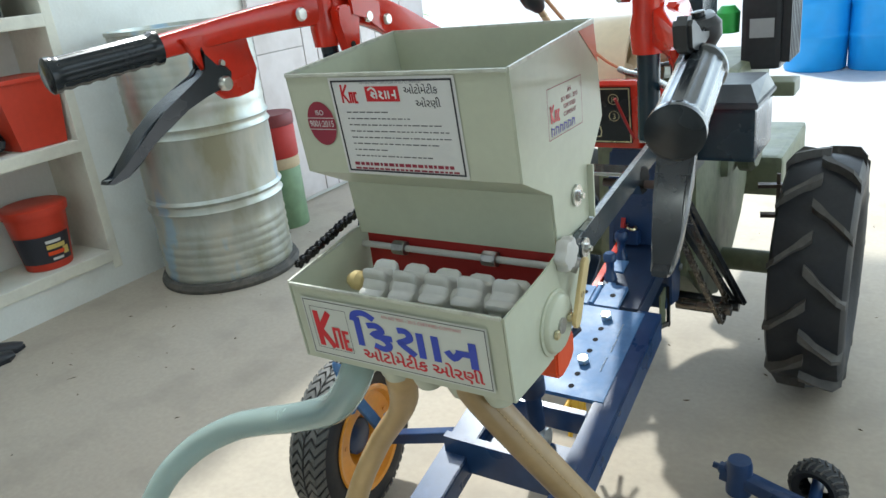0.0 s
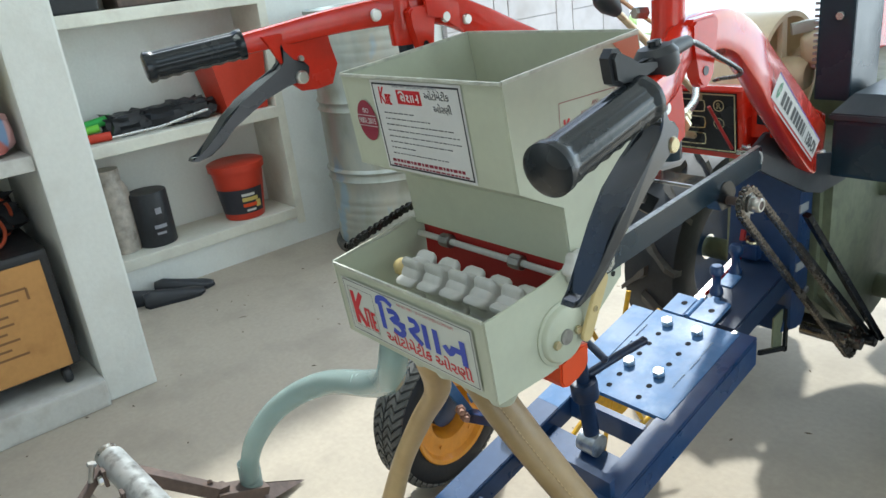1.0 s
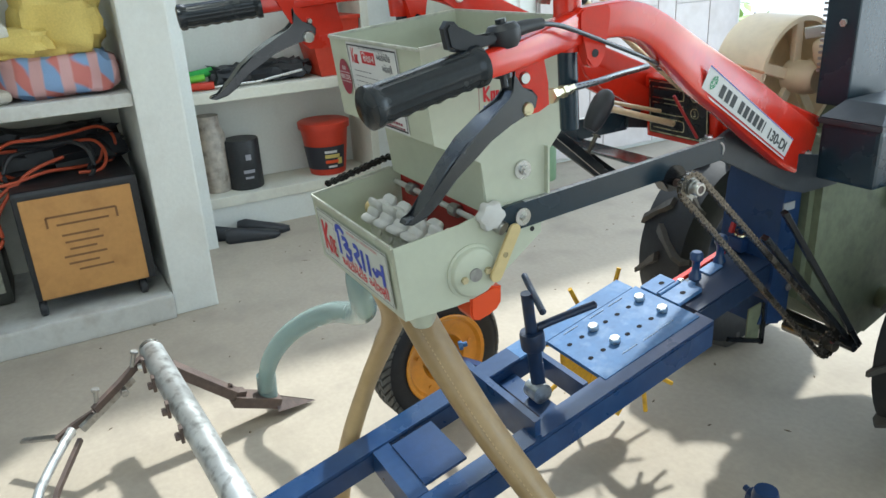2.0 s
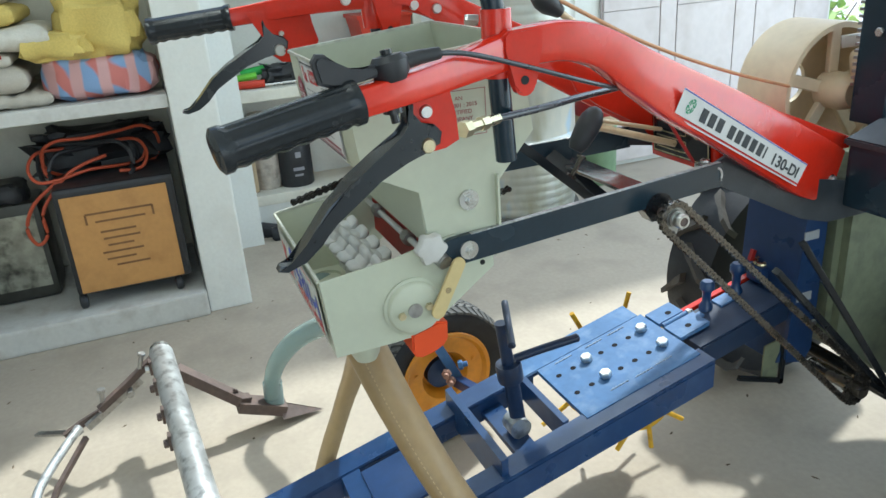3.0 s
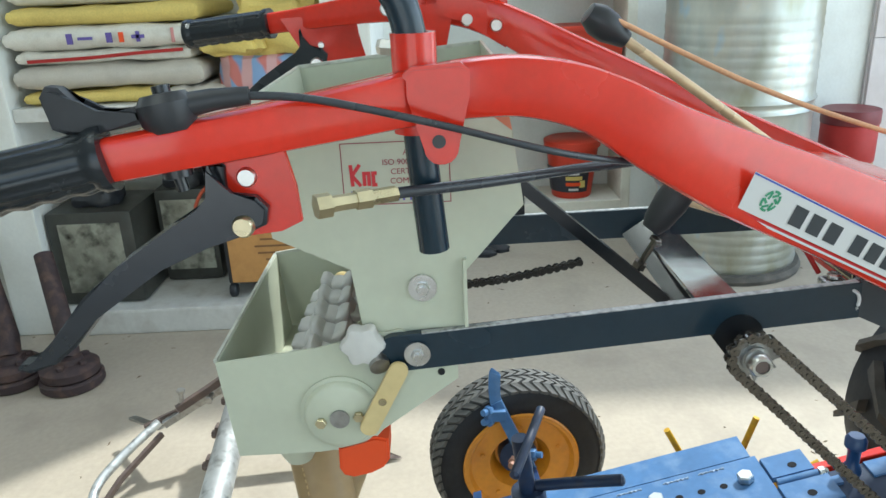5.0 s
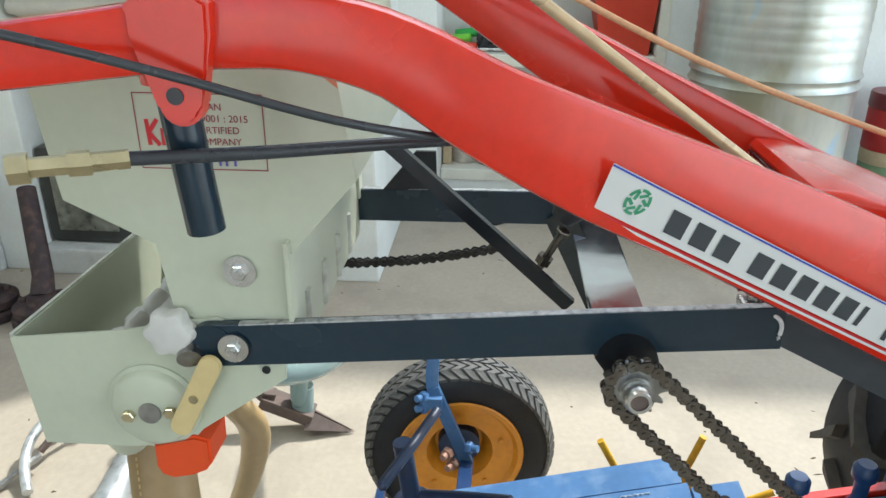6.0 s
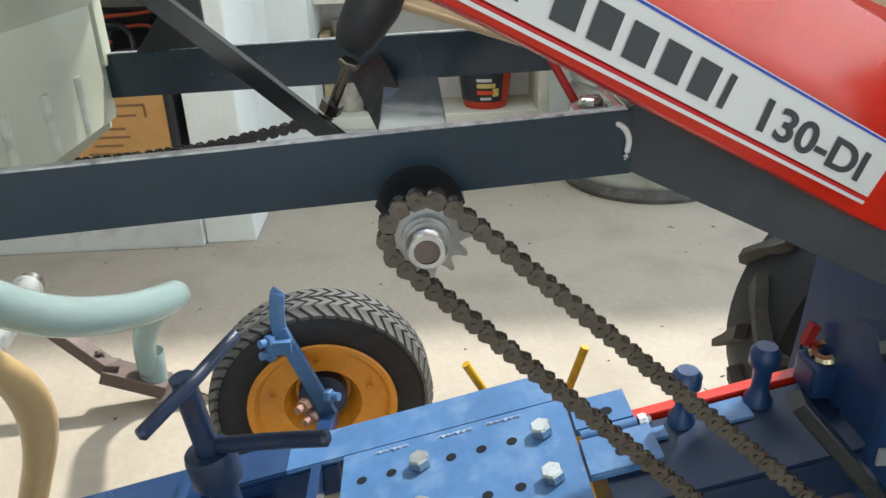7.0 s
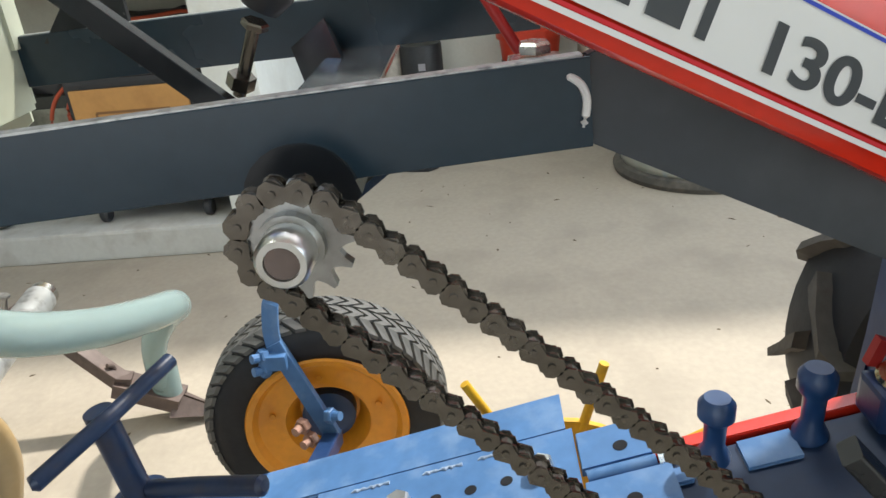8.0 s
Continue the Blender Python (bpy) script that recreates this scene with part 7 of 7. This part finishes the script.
def bay_machines():
    # power unit with ochre front panel on castors
    w = thing("welding_machine", (-1.97, 1.20, 0.105), "dark power unit with an ochre printed front panel on castors", "machine")
    x = -1.66
    bm = bmesh.new()
    bx(bm, -2.06, x - 0.004, 0.995, 1.425, 0.165, 0.590, 0.015)
    body = part("casing", bm, "darkplastic", w)
    bm = bmesh.new()
    bx(bm, x - 0.003, x + 0.008, 1.015, 1.395, 0.175, 0.560, 0.004)
    panel = part("front_panel", bm, "card", w, "ochre front panel with brown print")
    bm = bmesh.new()
    for p, q in (((1.09, 0.445), (1.09, 0.485)), ((1.09, 0.485), (1.33, 0.485)), ((1.33, 0.485), (1.33, 0.445)), ((1.12, 0.452), (1.30, 0.452))):
        strokes(bm, Vector((x + 0.009, 0, 0)), Vector((0, 1, 0)), Vector((0, 0, 1)), Vector((1, 0, 0)), [(p, q)], 0.008, 0.0006)
    part("print_mark", bm, "cardink", panel)
    random.seed(3)
    for k in range(6):
        bm = bmesh.new()
        a = 1.14 + random.uniform(-0.02, 0.02)
        bx(bm, x + 0.0085, x + 0.0092, a, a + random.uniform(0.09, 0.16), 0.405 - 0.028 * k, 0.413 - 0.028 * k)
        part("print_bar", bm, "cardink", panel)
    for y in (1.01, 1.37):
        bm = bmesh.new()
        lathe(bm, [(0, -0.014), (0.024, -0.014), (0.03, -0.008), (0.03, 0.008), (0.024, 0.014), (0, 0.014)], (x - 0.02, y, 0.136), (0, 1, 0), 20)
        part("castor", bm, "darkplastic", w, smooth=True)
    # coil of cables on top
    for k in range(4):
        a = random.uniform(0, 6)
        pts = []
        cy_, cz_ = 1.16 + random.uniform(-0.16, 0.10), 0.62 + random.uniform(-0.03, 0.05)
        rx, rz = random.uniform(0.16, 0.24), random.uniform(0.05, 0.10)
        for j in range(15):
            t = a + 2 * math.pi * j / 12
            pts.append((-1.84 + 0.08 * math.sin(t * 1.3 + k) - 0.02 * k, cy_ + rx * math.cos(t), max(0.575, cz_ + rz * math.sin(t) + 0.02 * math.sin(3 * t))))
        bm = bmesh.new()
        tb(bm, arc(pts, 4), 0.0065 if k % 2 else 0.009, 8)
        solo("cable", bm, "wirered" if k % 2 else "darkplastic", "orange-red rubber cable looped over the power unit" if k % 2 else "black rubber cable looped over the power unit", "cable", "cables on the power unit", smooth=True)
    bm = bmesh.new()
    tb(bm, arc([(-1.79, 1.02, 0.60), (-1.76, 0.92, 0.53), (-1.755, 0.875, 0.44), (-1.76, 0.895, 0.37), (-1.765, 0.935, 0.40), (-1.77, 0.945, 0.50), (-1.80, 1.06, 0.62), (-1.84, 1.2, 0.66)], 6), 0.007, 8)
    solo("cable", bm, "wirered", "orange-red cable hanging in a loop", "cable", "cables on the power unit", smooth=True)
    bm = bmesh.new()
    lump(bm, (-2.06, 1.17, 0.655), (0.13, 0.24, 0.085), 0.5, 16, 3.5, 2.0)
    solo("dark_bag", bm, "darkplastic", "black plastic bag pushed behind the cables", "bag", smooth=True)
    # tins
    for x0, x1, y0, y1, h, lab in ((-1.99, -1.66, 0.320, 0.660, 0.385, "tall tarnished square oil tin with a dark filler neck"), (-2.12, -1.875, 0.672, 0.915, 0.405, "square tin with a stained silver face")):
        t = thing("oil_tin", ((x0 + x1) / 2, (y0 + y1) / 2, 0.105), lab, "tin", "oil tins")
        bm = bmesh.new()
        bx(bm, x0, x1, y0, y1, 0.106, 0.106 + h, 0.03)
        body = part("body", bm, "tin", t, smooth=True)
        bm = bmesh.new()
        rim_w = 0.05 if h < 0.39 else 0.024
        bx(bm, x1 - 0.002, x1 + 0.004, y0 + rim_w, y1 - rim_w, 0.16, 0.06 + h, 0.002)
        part("pressed_panel", bm, "tinface", body)
        bm = bmesh.new()
        lump(bm, ((x0 + x1) / 2 + 0.02, (y0 + y1) / 2, 0.106 + h + 0.03), (0.09, 0.085, 0.045), 0.25, 12, 2.5, 4)
        part("neck", bm, "darkplastic", t, smooth=True)


M["tinface"] = mat("stained_tin_face", (0.33, 0.335, 0.28), 0.36, 0.45, vary=0.5, grain=14, broad=7, bump=0.2, dirt=(0.03, 0.03, 0.025), dirt_amount=1.0)
bay_machines()


def cast_stands():
    """Cast-iron weighted stands leaning at the pillar."""
    for k, (bxy, top) in enumerate((((-1.215, 0.542), (-1.45, 0.410, 0.400)), ((-1.245, 0.322), (-1.48, 0.165, 0.455)), ((-1.23, 0.10), (-1.5, -0.02, 0.48)))):
        s = thing("iron_stand", (*bxy, 0), "brown rusty cast-iron stand with round weights and a post", "stand", "iron stands")
        bm = bmesh.new()
        lathe(bm, [(0, 0), (0.098, 0), (0.106, 0.008), (0.106, 0.032), (0.098, 0.04), (0, 0.04)], (*bxy, 0), seg=36)
        part("weight", bm, "rust", s, smooth=True)
        bm = bmesh.new()
        lathe(bm, [(0, 0.0405), (0.090, 0.0405), (0.097, 0.048), (0.097, 0.072), (0.085, 0.082), (0.05, 0.088), (0.045, 0.105), (0, 0.105)], (*bxy, 0), seg=36)
        part("weight", bm, "rust", s, smooth=True)
        for q in range(5):
            bm = bmesh.new()
            a = 2 * math.pi * q / 5 + k
            hexbolt(bm, (bxy[0] + 0.062 * math.cos(a), bxy[1] + 0.062 * math.sin(a), 0.082), (0, 0, 1), 0.014, 0.016)
            part("bolt", bm, "rust", s)
        bm = bmesh.new()
        tb(bm, [(bxy[0] - 0.02, bxy[1] - 0.01, 0.09), (bxy[0] - 0.06, bxy[1] - 0.02, 0.15), top], [0.040, 0.035, 0.032], 18)
        part("post", bm, "rust", s, smooth=True)


cast_stands()


# ---- things on the niche shelves ----
def pail(name, c, z0, r0, r1, h, body, lid, label, lidm, band=None):
    p = thing(name, (c[0], c[1], z0), label, "bucket")
    bm = bmesh.new()
    lathe(bm, [(0, 0), (r0, 0), (r0 + 0.003, 0.006), (r1, h), (0, h)], (*c, z0), seg=36)
    b = part("body", bm, body, p, smooth=True)
    if lid:
        bm = bmesh.new()
        lathe(bm, [(r1 - 0.002, h - lid), (r1 + 0.007, h - lid), (r1 + 0.009, h + 0.004), (r1 - 0.004, h + 0.010), (0, h + 0.008)], (*c, z0), seg=36)
        part("lid", bm, lidm, p, smooth=True)
    return p, b


def niche_things():
    # grease bucket with lettered label
    c = (-2.63, 2.535)
    p, b = pail("grease_bucket", c, 0.196, 0.098, 0.135, 0.285, "redplastic", 0.03, "red plastic grease bucket with a black label", "redplastic")
    bm = bmesh.new()
    n = 20
    lo, hi = [], []
    for k in range(n + 1):
        a = radians(-95 + 130 * k / n)
        for z, row in ((0.035, lo), (0.165, hi)):
            r = 0.102 + (0.135 - 0.098) * z / 0.285 + 0.0015
            row.append(bm.verts.new((c[0] + r * math.cos(a), c[1] + r * math.sin(a), 0.196 + z)))
    for k in range(n):
        bm.faces.new((lo[k], lo[k + 1], hi[k + 1], hi[k]))
    lab = part("label", bm, "ink_dark", b, "black label with yellow and red lettering", smooth=True)
    for a0, z, w, h, m in ((-0.42, 0.128, 0.07, 0.014, "labelwhite"), (-0.42, 0.100, 0.085, 0.020, "sackyellow"), (-0.42, 0.070, 0.075, 0.018, "orange"), (-0.30, 0.045, 0.05, 0.012, "labelwhite"), (0.18, 0.06, 0.03, 0.07, "sackyellow")):
        bm = bmesh.new()
        r = 0.109 + (0.135 - 0.098) * z / 0.285
        q0 = []
        for k in range(7):
            a = a0 + (k / 6) * w / r
            q0.append((bm.verts.new((c[0] + (r - 0.002) * math.cos(a), c[1] + (r - 0.002) * math.sin(a), 0.196 + z)), bm.verts.new((c[0] + r * math.cos(a), c[1] + r * math.sin(a), 0.196 + z + h))))
        for s, t in zip(q0, q0[1:]):
            bm.faces.new((s[0], t[0], t[1], s[1]))
        part("print_bar", bm, m, lab)
    # black can
    t = thing("black_can", (-2.63, 2.065, 0.196), "black metal can with a pale printed mark", "can")
    bm = bmesh.new()
    lathe(bm, [(0, 0), (0.088, 0), (0.092, 0.006), (0.092, 0.255), (0.088, 0.262), (0.080, 0.262), (0, 0.258)], (-2.63, 2.065, 0.196), seg=32)
    b = part("body", bm, "darkplastic", t, smooth=True)
    for z, a0, w, h in ((0.16, -0.10, 0.03, 0.03), (0.09, -0.30, 0.06, 0.018), (0.06, -0.25, 0.045, 0.012)):
        bm = bmesh.new()
        q0 = [(bm.verts.new((-2.63 + 0.0935 * math.cos(a0 + k * w / 0.28), 2.065 + 0.0935 * math.sin(a0 + k * w / 0.28), 0.196 + z)), bm.verts.new((-2.63 + 0.0935 * math.cos(a0 + k * w / 0.28), 2.065 + 0.0935 * math.sin(a0 + k * w / 0.28), 0.196 + z + h))) for k in range(4)]
        for s, q in zip(q0, q0[1:]):
            bm.faces.new((s[0], q[0], q[1], s[1]))
        part("print_bar", bm, "ink_grey", b)
    # jar of parts, kraft packet
    bm = bmesh.new()
    lathe(bm, [(0, 0), (0.075, 0), (0.08, 0.02), (0.08, 0.30), (0.06, 0.34), (0.06, 0.40), (0, 0.40)], (-2.66, 1.915, 0.196), seg=24)
    solo("plastic_jar", bm, "jar", "cloudy plastic jar filled with small parts", "jar", smooth=True)
    bm = bmesh.new()
    bx(bm, -2.72, -2.56, 1.806, 1.85, 0.196, 0.55, 0.012)
    solo("cardboard_packet", bm, "kraft", "upright tan cardboard packet", "packet")
    # red tub on the middle shelf
    p = thing("red_tub", (-2.63, 2.62, 0.736), "large red plastic tub on the middle shelf", "tub")
    bm = bmesh.new()
    lo = [(-2.735, 2.52), (-2.53, 2.52), (-2.53, 2.73), (-2.735, 2.73)]
    hi = [(-2.765, 2.465), (-2.505, 2.465), (-2.505, 2.752), (-2.765, 2.752)]
    a = [bm.verts.new((*q, 0.737)) for q in lo]
    b = [bm.verts.new((*q, 1.035)) for q in hi]
    c2 = [bm.verts.new((q[0] * 0.985 - 0.0395, q[1] * 0.985 + 0.039, 1.035)) for q in hi]
    d = [bm.verts.new((q[0] * 0.985 - 0.0395, q[1] * 0.985 + 0.039, 0.75)) for q in lo]
    for r0, r1 in ((a, b), (b, c2), (c2, d)):
        for k in range(4):
            bm.faces.new((r0[k], r0[(k + 1) % 4], r1[(k + 1) % 4], r1[k]))
    bm.faces.new(a[::-1])
    bm.faces.new(d)
    part("body", bm, "redplastic", p)
    bm = bmesh.new()
    bx(bm, -2.772, -2.498, 2.458, 2.758, 1.020, 1.040, 0.004)
    part("rim", bm, "redplastic", p)
    # tools on the middle shelf
    for pts, r, m, lab, cat in (([(-2.58, 1.83, 0.757), (-2.56, 1.96, 0.757)], 0.020, "redplastic", "short red tool handle", "tool"),
                                ([(-2.62, 1.83, 0.785), (-2.60, 1.93, 0.795)], 0.018, "greenlime", "bright lime green plastic handle", "tool"),
                                ([(-2.66, 1.86, 0.80), (-2.64, 2.0, 0.82)], 0.022, "greenitem", "dark green plastic handle", "tool"),
                                ([(-2.55, 1.96, 0.749), (-2.54, 2.18, 0.752), (-2.54, 2.42, 0.785)], 0.007, "zinc", "bright steel rod lying on the shelf", "rod")):
        bm = bmesh.new()
        tb(bm, pts, r, 12)
        solo("hand_tool", bm, m, lab, cat, "tools on the shelf", smooth=True)
    for k, (y, z, s) in enumerate(((2.06, 0.785, 0.10), (2.22, 0.785, 0.12), (2.36, 0.79, 0.11))):
        bm = bmesh.new()
        lump(bm, (-2.65, y, z), (0.07, s, 0.048), 0.55, 12, 3.5, k * 2.3)
        solo("tool_bag", bm, "darkplastic", "dark canvas tool bag on the shelf", "bag", "tools on the shelf", smooth=True)
    for k, y in enumerate((1.93, 2.25, 2.5)):
        bm = bmesh.new()
        bx(bm, -2.76, -2.55, y - 0.12, y + 0.12, 1.286, 1.352, 0.01)
        solo("dark_box", bm, "darkplastic" if k != 1 else "iron", "low dark box on the upper shelf", "box", "boxes on the upper shelf")
    # shoes on the floor below
    for k, (x, y, rz) in enumerate(((-2.40, 1.90, 70), (-2.32, 1.98, 78), (-2.40, 2.06, 60))):
        s = thing("black_shoe", (x, y, 0.0), "worn black shoe lying on the floor", "shoe", "shoes below the niche")
        m = Matrix.Translation((x, y, 0)) @ Matrix.Rotation(radians(rz), 4, "Z")
        bm = bmesh.new()
        ring = []
        for t, w, h in ((-0.13, 0.030, 0.065), (-0.09, 0.037, 0.075), (-0.03, 0.036, 0.062), (0.04, 0.042, 0.048), (0.10, 0.040, 0.036), (0.135, 0.022, 0.026)):
            ring.append([bm.verts.new(m @ Vector((t, w * math.cos(q), 0.016 + (h - 0.016) * max(0, math.sin(q)) ** 0.8))) for q in (math.pi * j / 10 for j in range(11))])
        for a, b in zip(ring, ring[1:]):
            for j in range(10):
                bm.faces.new((a[j], a[j + 1], b[j + 1], b[j]))
        bm.faces.new(ring[0])
        bm.faces.new(ring[-1])
        part("upper", bm, "darkplastic", s, smooth=True)
        bm = bmesh.new()
        pr(bm, [(t2, w2) for t2, w2 in ((-0.135, 0.0), (-0.12, 0.032), (-0.03, 0.036), (0.05, 0.045), (0.11, 0.040), (0.14, 0.0), (0.11, -0.040), (0.05, -0.045), (-0.03, -0.036), (-0.12, -0.032))], 0.0, 0.018, "z", 0.002)
        bmesh.ops.transform(bm, matrix=m, verts=bm.verts[:])
        part("sole", bm, "rubber", s)


M["jar"] = mat("cloudy_jar", (0.42, 0.38, 0.33), 0.35, vary=0.35, grain=28, broad=14, bump=0.1)
M["greenlime"] = mat("lime_green_plastic", (0.20, 0.62, 0.06), 0.45)
niche_things()


def paint_pail():
    """Tall banded pail behind the drum."""
    c = (-2.30, 3.755)
    p = thing("paint_pail", (*c, 0), "tall pail with red, tan and green bands", "bucket")
    for z0, z1, r, m in ((0.0, 0.34, 0.115, "greendull"), (0.34, 0.40, 0.118, "kraft"), (0.40, 0.575, 0.12, "redflat"), (0.575, 0.64, 0.124, "maroonlid")):
        bm = bmesh.new()
        lathe(bm, [(0, z0), (r, z0), (r + 0.002, z0 + 0.006), (r + 0.002, z1 - 0.008), (r - 0.002, z1 - 0.0005), (0, z1 - 0.0005)], (*c, 0), seg=32)
        part("band", bm, m, p, smooth=True)


M["greendull"] = mat("dull_green_print", (0.16, 0.25, 0.14), 0.5, vary=0.25, grain=20, broad=9)
M["maroonlid"] = mat("dark_red_lid", (0.16, 0.025, 0.03), 0.4, vary=0.2)
paint_pail()


# ---- outside ----
def outside():
    drum = thing("plastic_drum", (0, 0, 0), "bright blue plastic drum standing in the sunlit yard", "drum", "blue drums outside")
    drum.location = (-0.20, 8.80, -0.012)
    o = Vector(drum.location)
    bm = bmesh.new()
    lathe(bm, [(0, 0), (0.255, 0), (0.27, 0.02), (0.275, 0.28), (0.285, 0.30), (0.285, 0.33), (0.275, 0.35), (0.275, 0.58), (0.285, 0.60), (0.285, 0.63), (0.275, 0.65), (0.265, 0.86), (0.24, 0.90), (0.24, 0.93), (0, 0.93)], o, seg=40)
    part("barrel", bm, "bluedrum", drum, smooth=True)
    bm = bmesh.new()
    lathe(bm, [(0.248, 0.885), (0.262, 0.885), (0.262, 0.915), (0.248, 0.915)], o, seg=40, closed=True)
    part("lid_ring", bm, "darkplastic", drum, smooth=True)
    for x, y in ((0.345, 8.82), (0.91, 8.9), (1.5, 8.85)):
        copy_thing(drum, Matrix.Translation((x, y, -0.012)))
    # leafy plants by the gate post
    random.seed(11)
    for k, (x, y) in enumerate(((-4.15, 7.5), (-4.75, 7.9))):
        p = thing("garden_plant", (x, y, -0.012), "leafy green garden plant in the yard", "plant", "plants outside")
        bm = bmesh.new()
        tips = []
        for s in range(9):
            a = random.uniform(0, 6.28)
            t = Vector((x + 0.35 * math.cos(a) * random.random(), y + 0.35 * math.sin(a) * random.random(), random.uniform(0.4, 0.8)))
            tb(bm, arc([(x, y, -0.012), ((x + t.x) / 2, (y + t.y) / 2, t.z * 0.6), t], 3), [0.010, 0.010, 0.009, 0.008, 0.007, 0.006, 0.004], 6)
            tips.append(t)
        part("stem", bm, "bark", p)
        bm = bmesh.new()
        for t in tips:
            for q in range(12):
                c = t + Vector((random.gauss(0, 0.12), random.gauss(0, 0.12), random.gauss(-0.12, 0.18)))
                d = Vector((random.uniform(-1, 1), random.uniform(-1, 1), random.uniform(-0.5, 0.6))).normalized()
                s1, u1, _ = axes_of(d)
                L, W = random.uniform(0.14, 0.26), random.uniform(0.04, 0.07)
                v = [bm.verts.new(c), bm.verts.new(c + d * L * 0.5 + s1 * W), bm.verts.new(c + d * L - u1 * 0.02), bm.verts.new(c + d * L * 0.5 - s1 * W)]
                bm.faces.new(v)
        tagged(part("leaf_crown", bm, "leaf", p), kind="stuff")


outside()


# ---- crumbs on the floor ----
def floor_crumbs():
    """Dry husk bits and dark crumbs strewn on the floor."""
    random.seed(21)
    bm = bmesh.new()
    for k in range(260):
        x, y = random.uniform(-2.2, 1.6), random.uniform(-0.3, 4.6)
        a, L, W = random.uniform(0, 6.28), random.uniform(0.003, 0.012) * (2.2 if k % 17 == 0 else 1), random.uniform(0.0012, 0.004)
        d, e = Vector((math.cos(a), math.sin(a), 0)), Vector((-math.sin(a), math.cos(a), 0))
        c = Vector((x, y, 0.0003))
        low = [bm.verts.new(c + d * L * s + e * W * t) for s, t in ((-1, -0.2), (-0.2, -1), (1, -0.1), (0.3, 1), (-0.7, 0.6))]
        top = bm.verts.new(c + Vector((0, 0, random.uniform(0.001, 0.004))))
        for i in range(5):
            bm.faces.new((low[i], low[(i + 1) % 5], top))
    solo("floor_crumbs", bm, "crumb", "dark husk crumbs strewn on the concrete floor", "debris", kind="stuff")


M["crumb"] = mat("dry_husk", (0.13, 0.095, 0.06), 0.85, vary=0.4, grain=60, broad=2)
floor_crumbs()
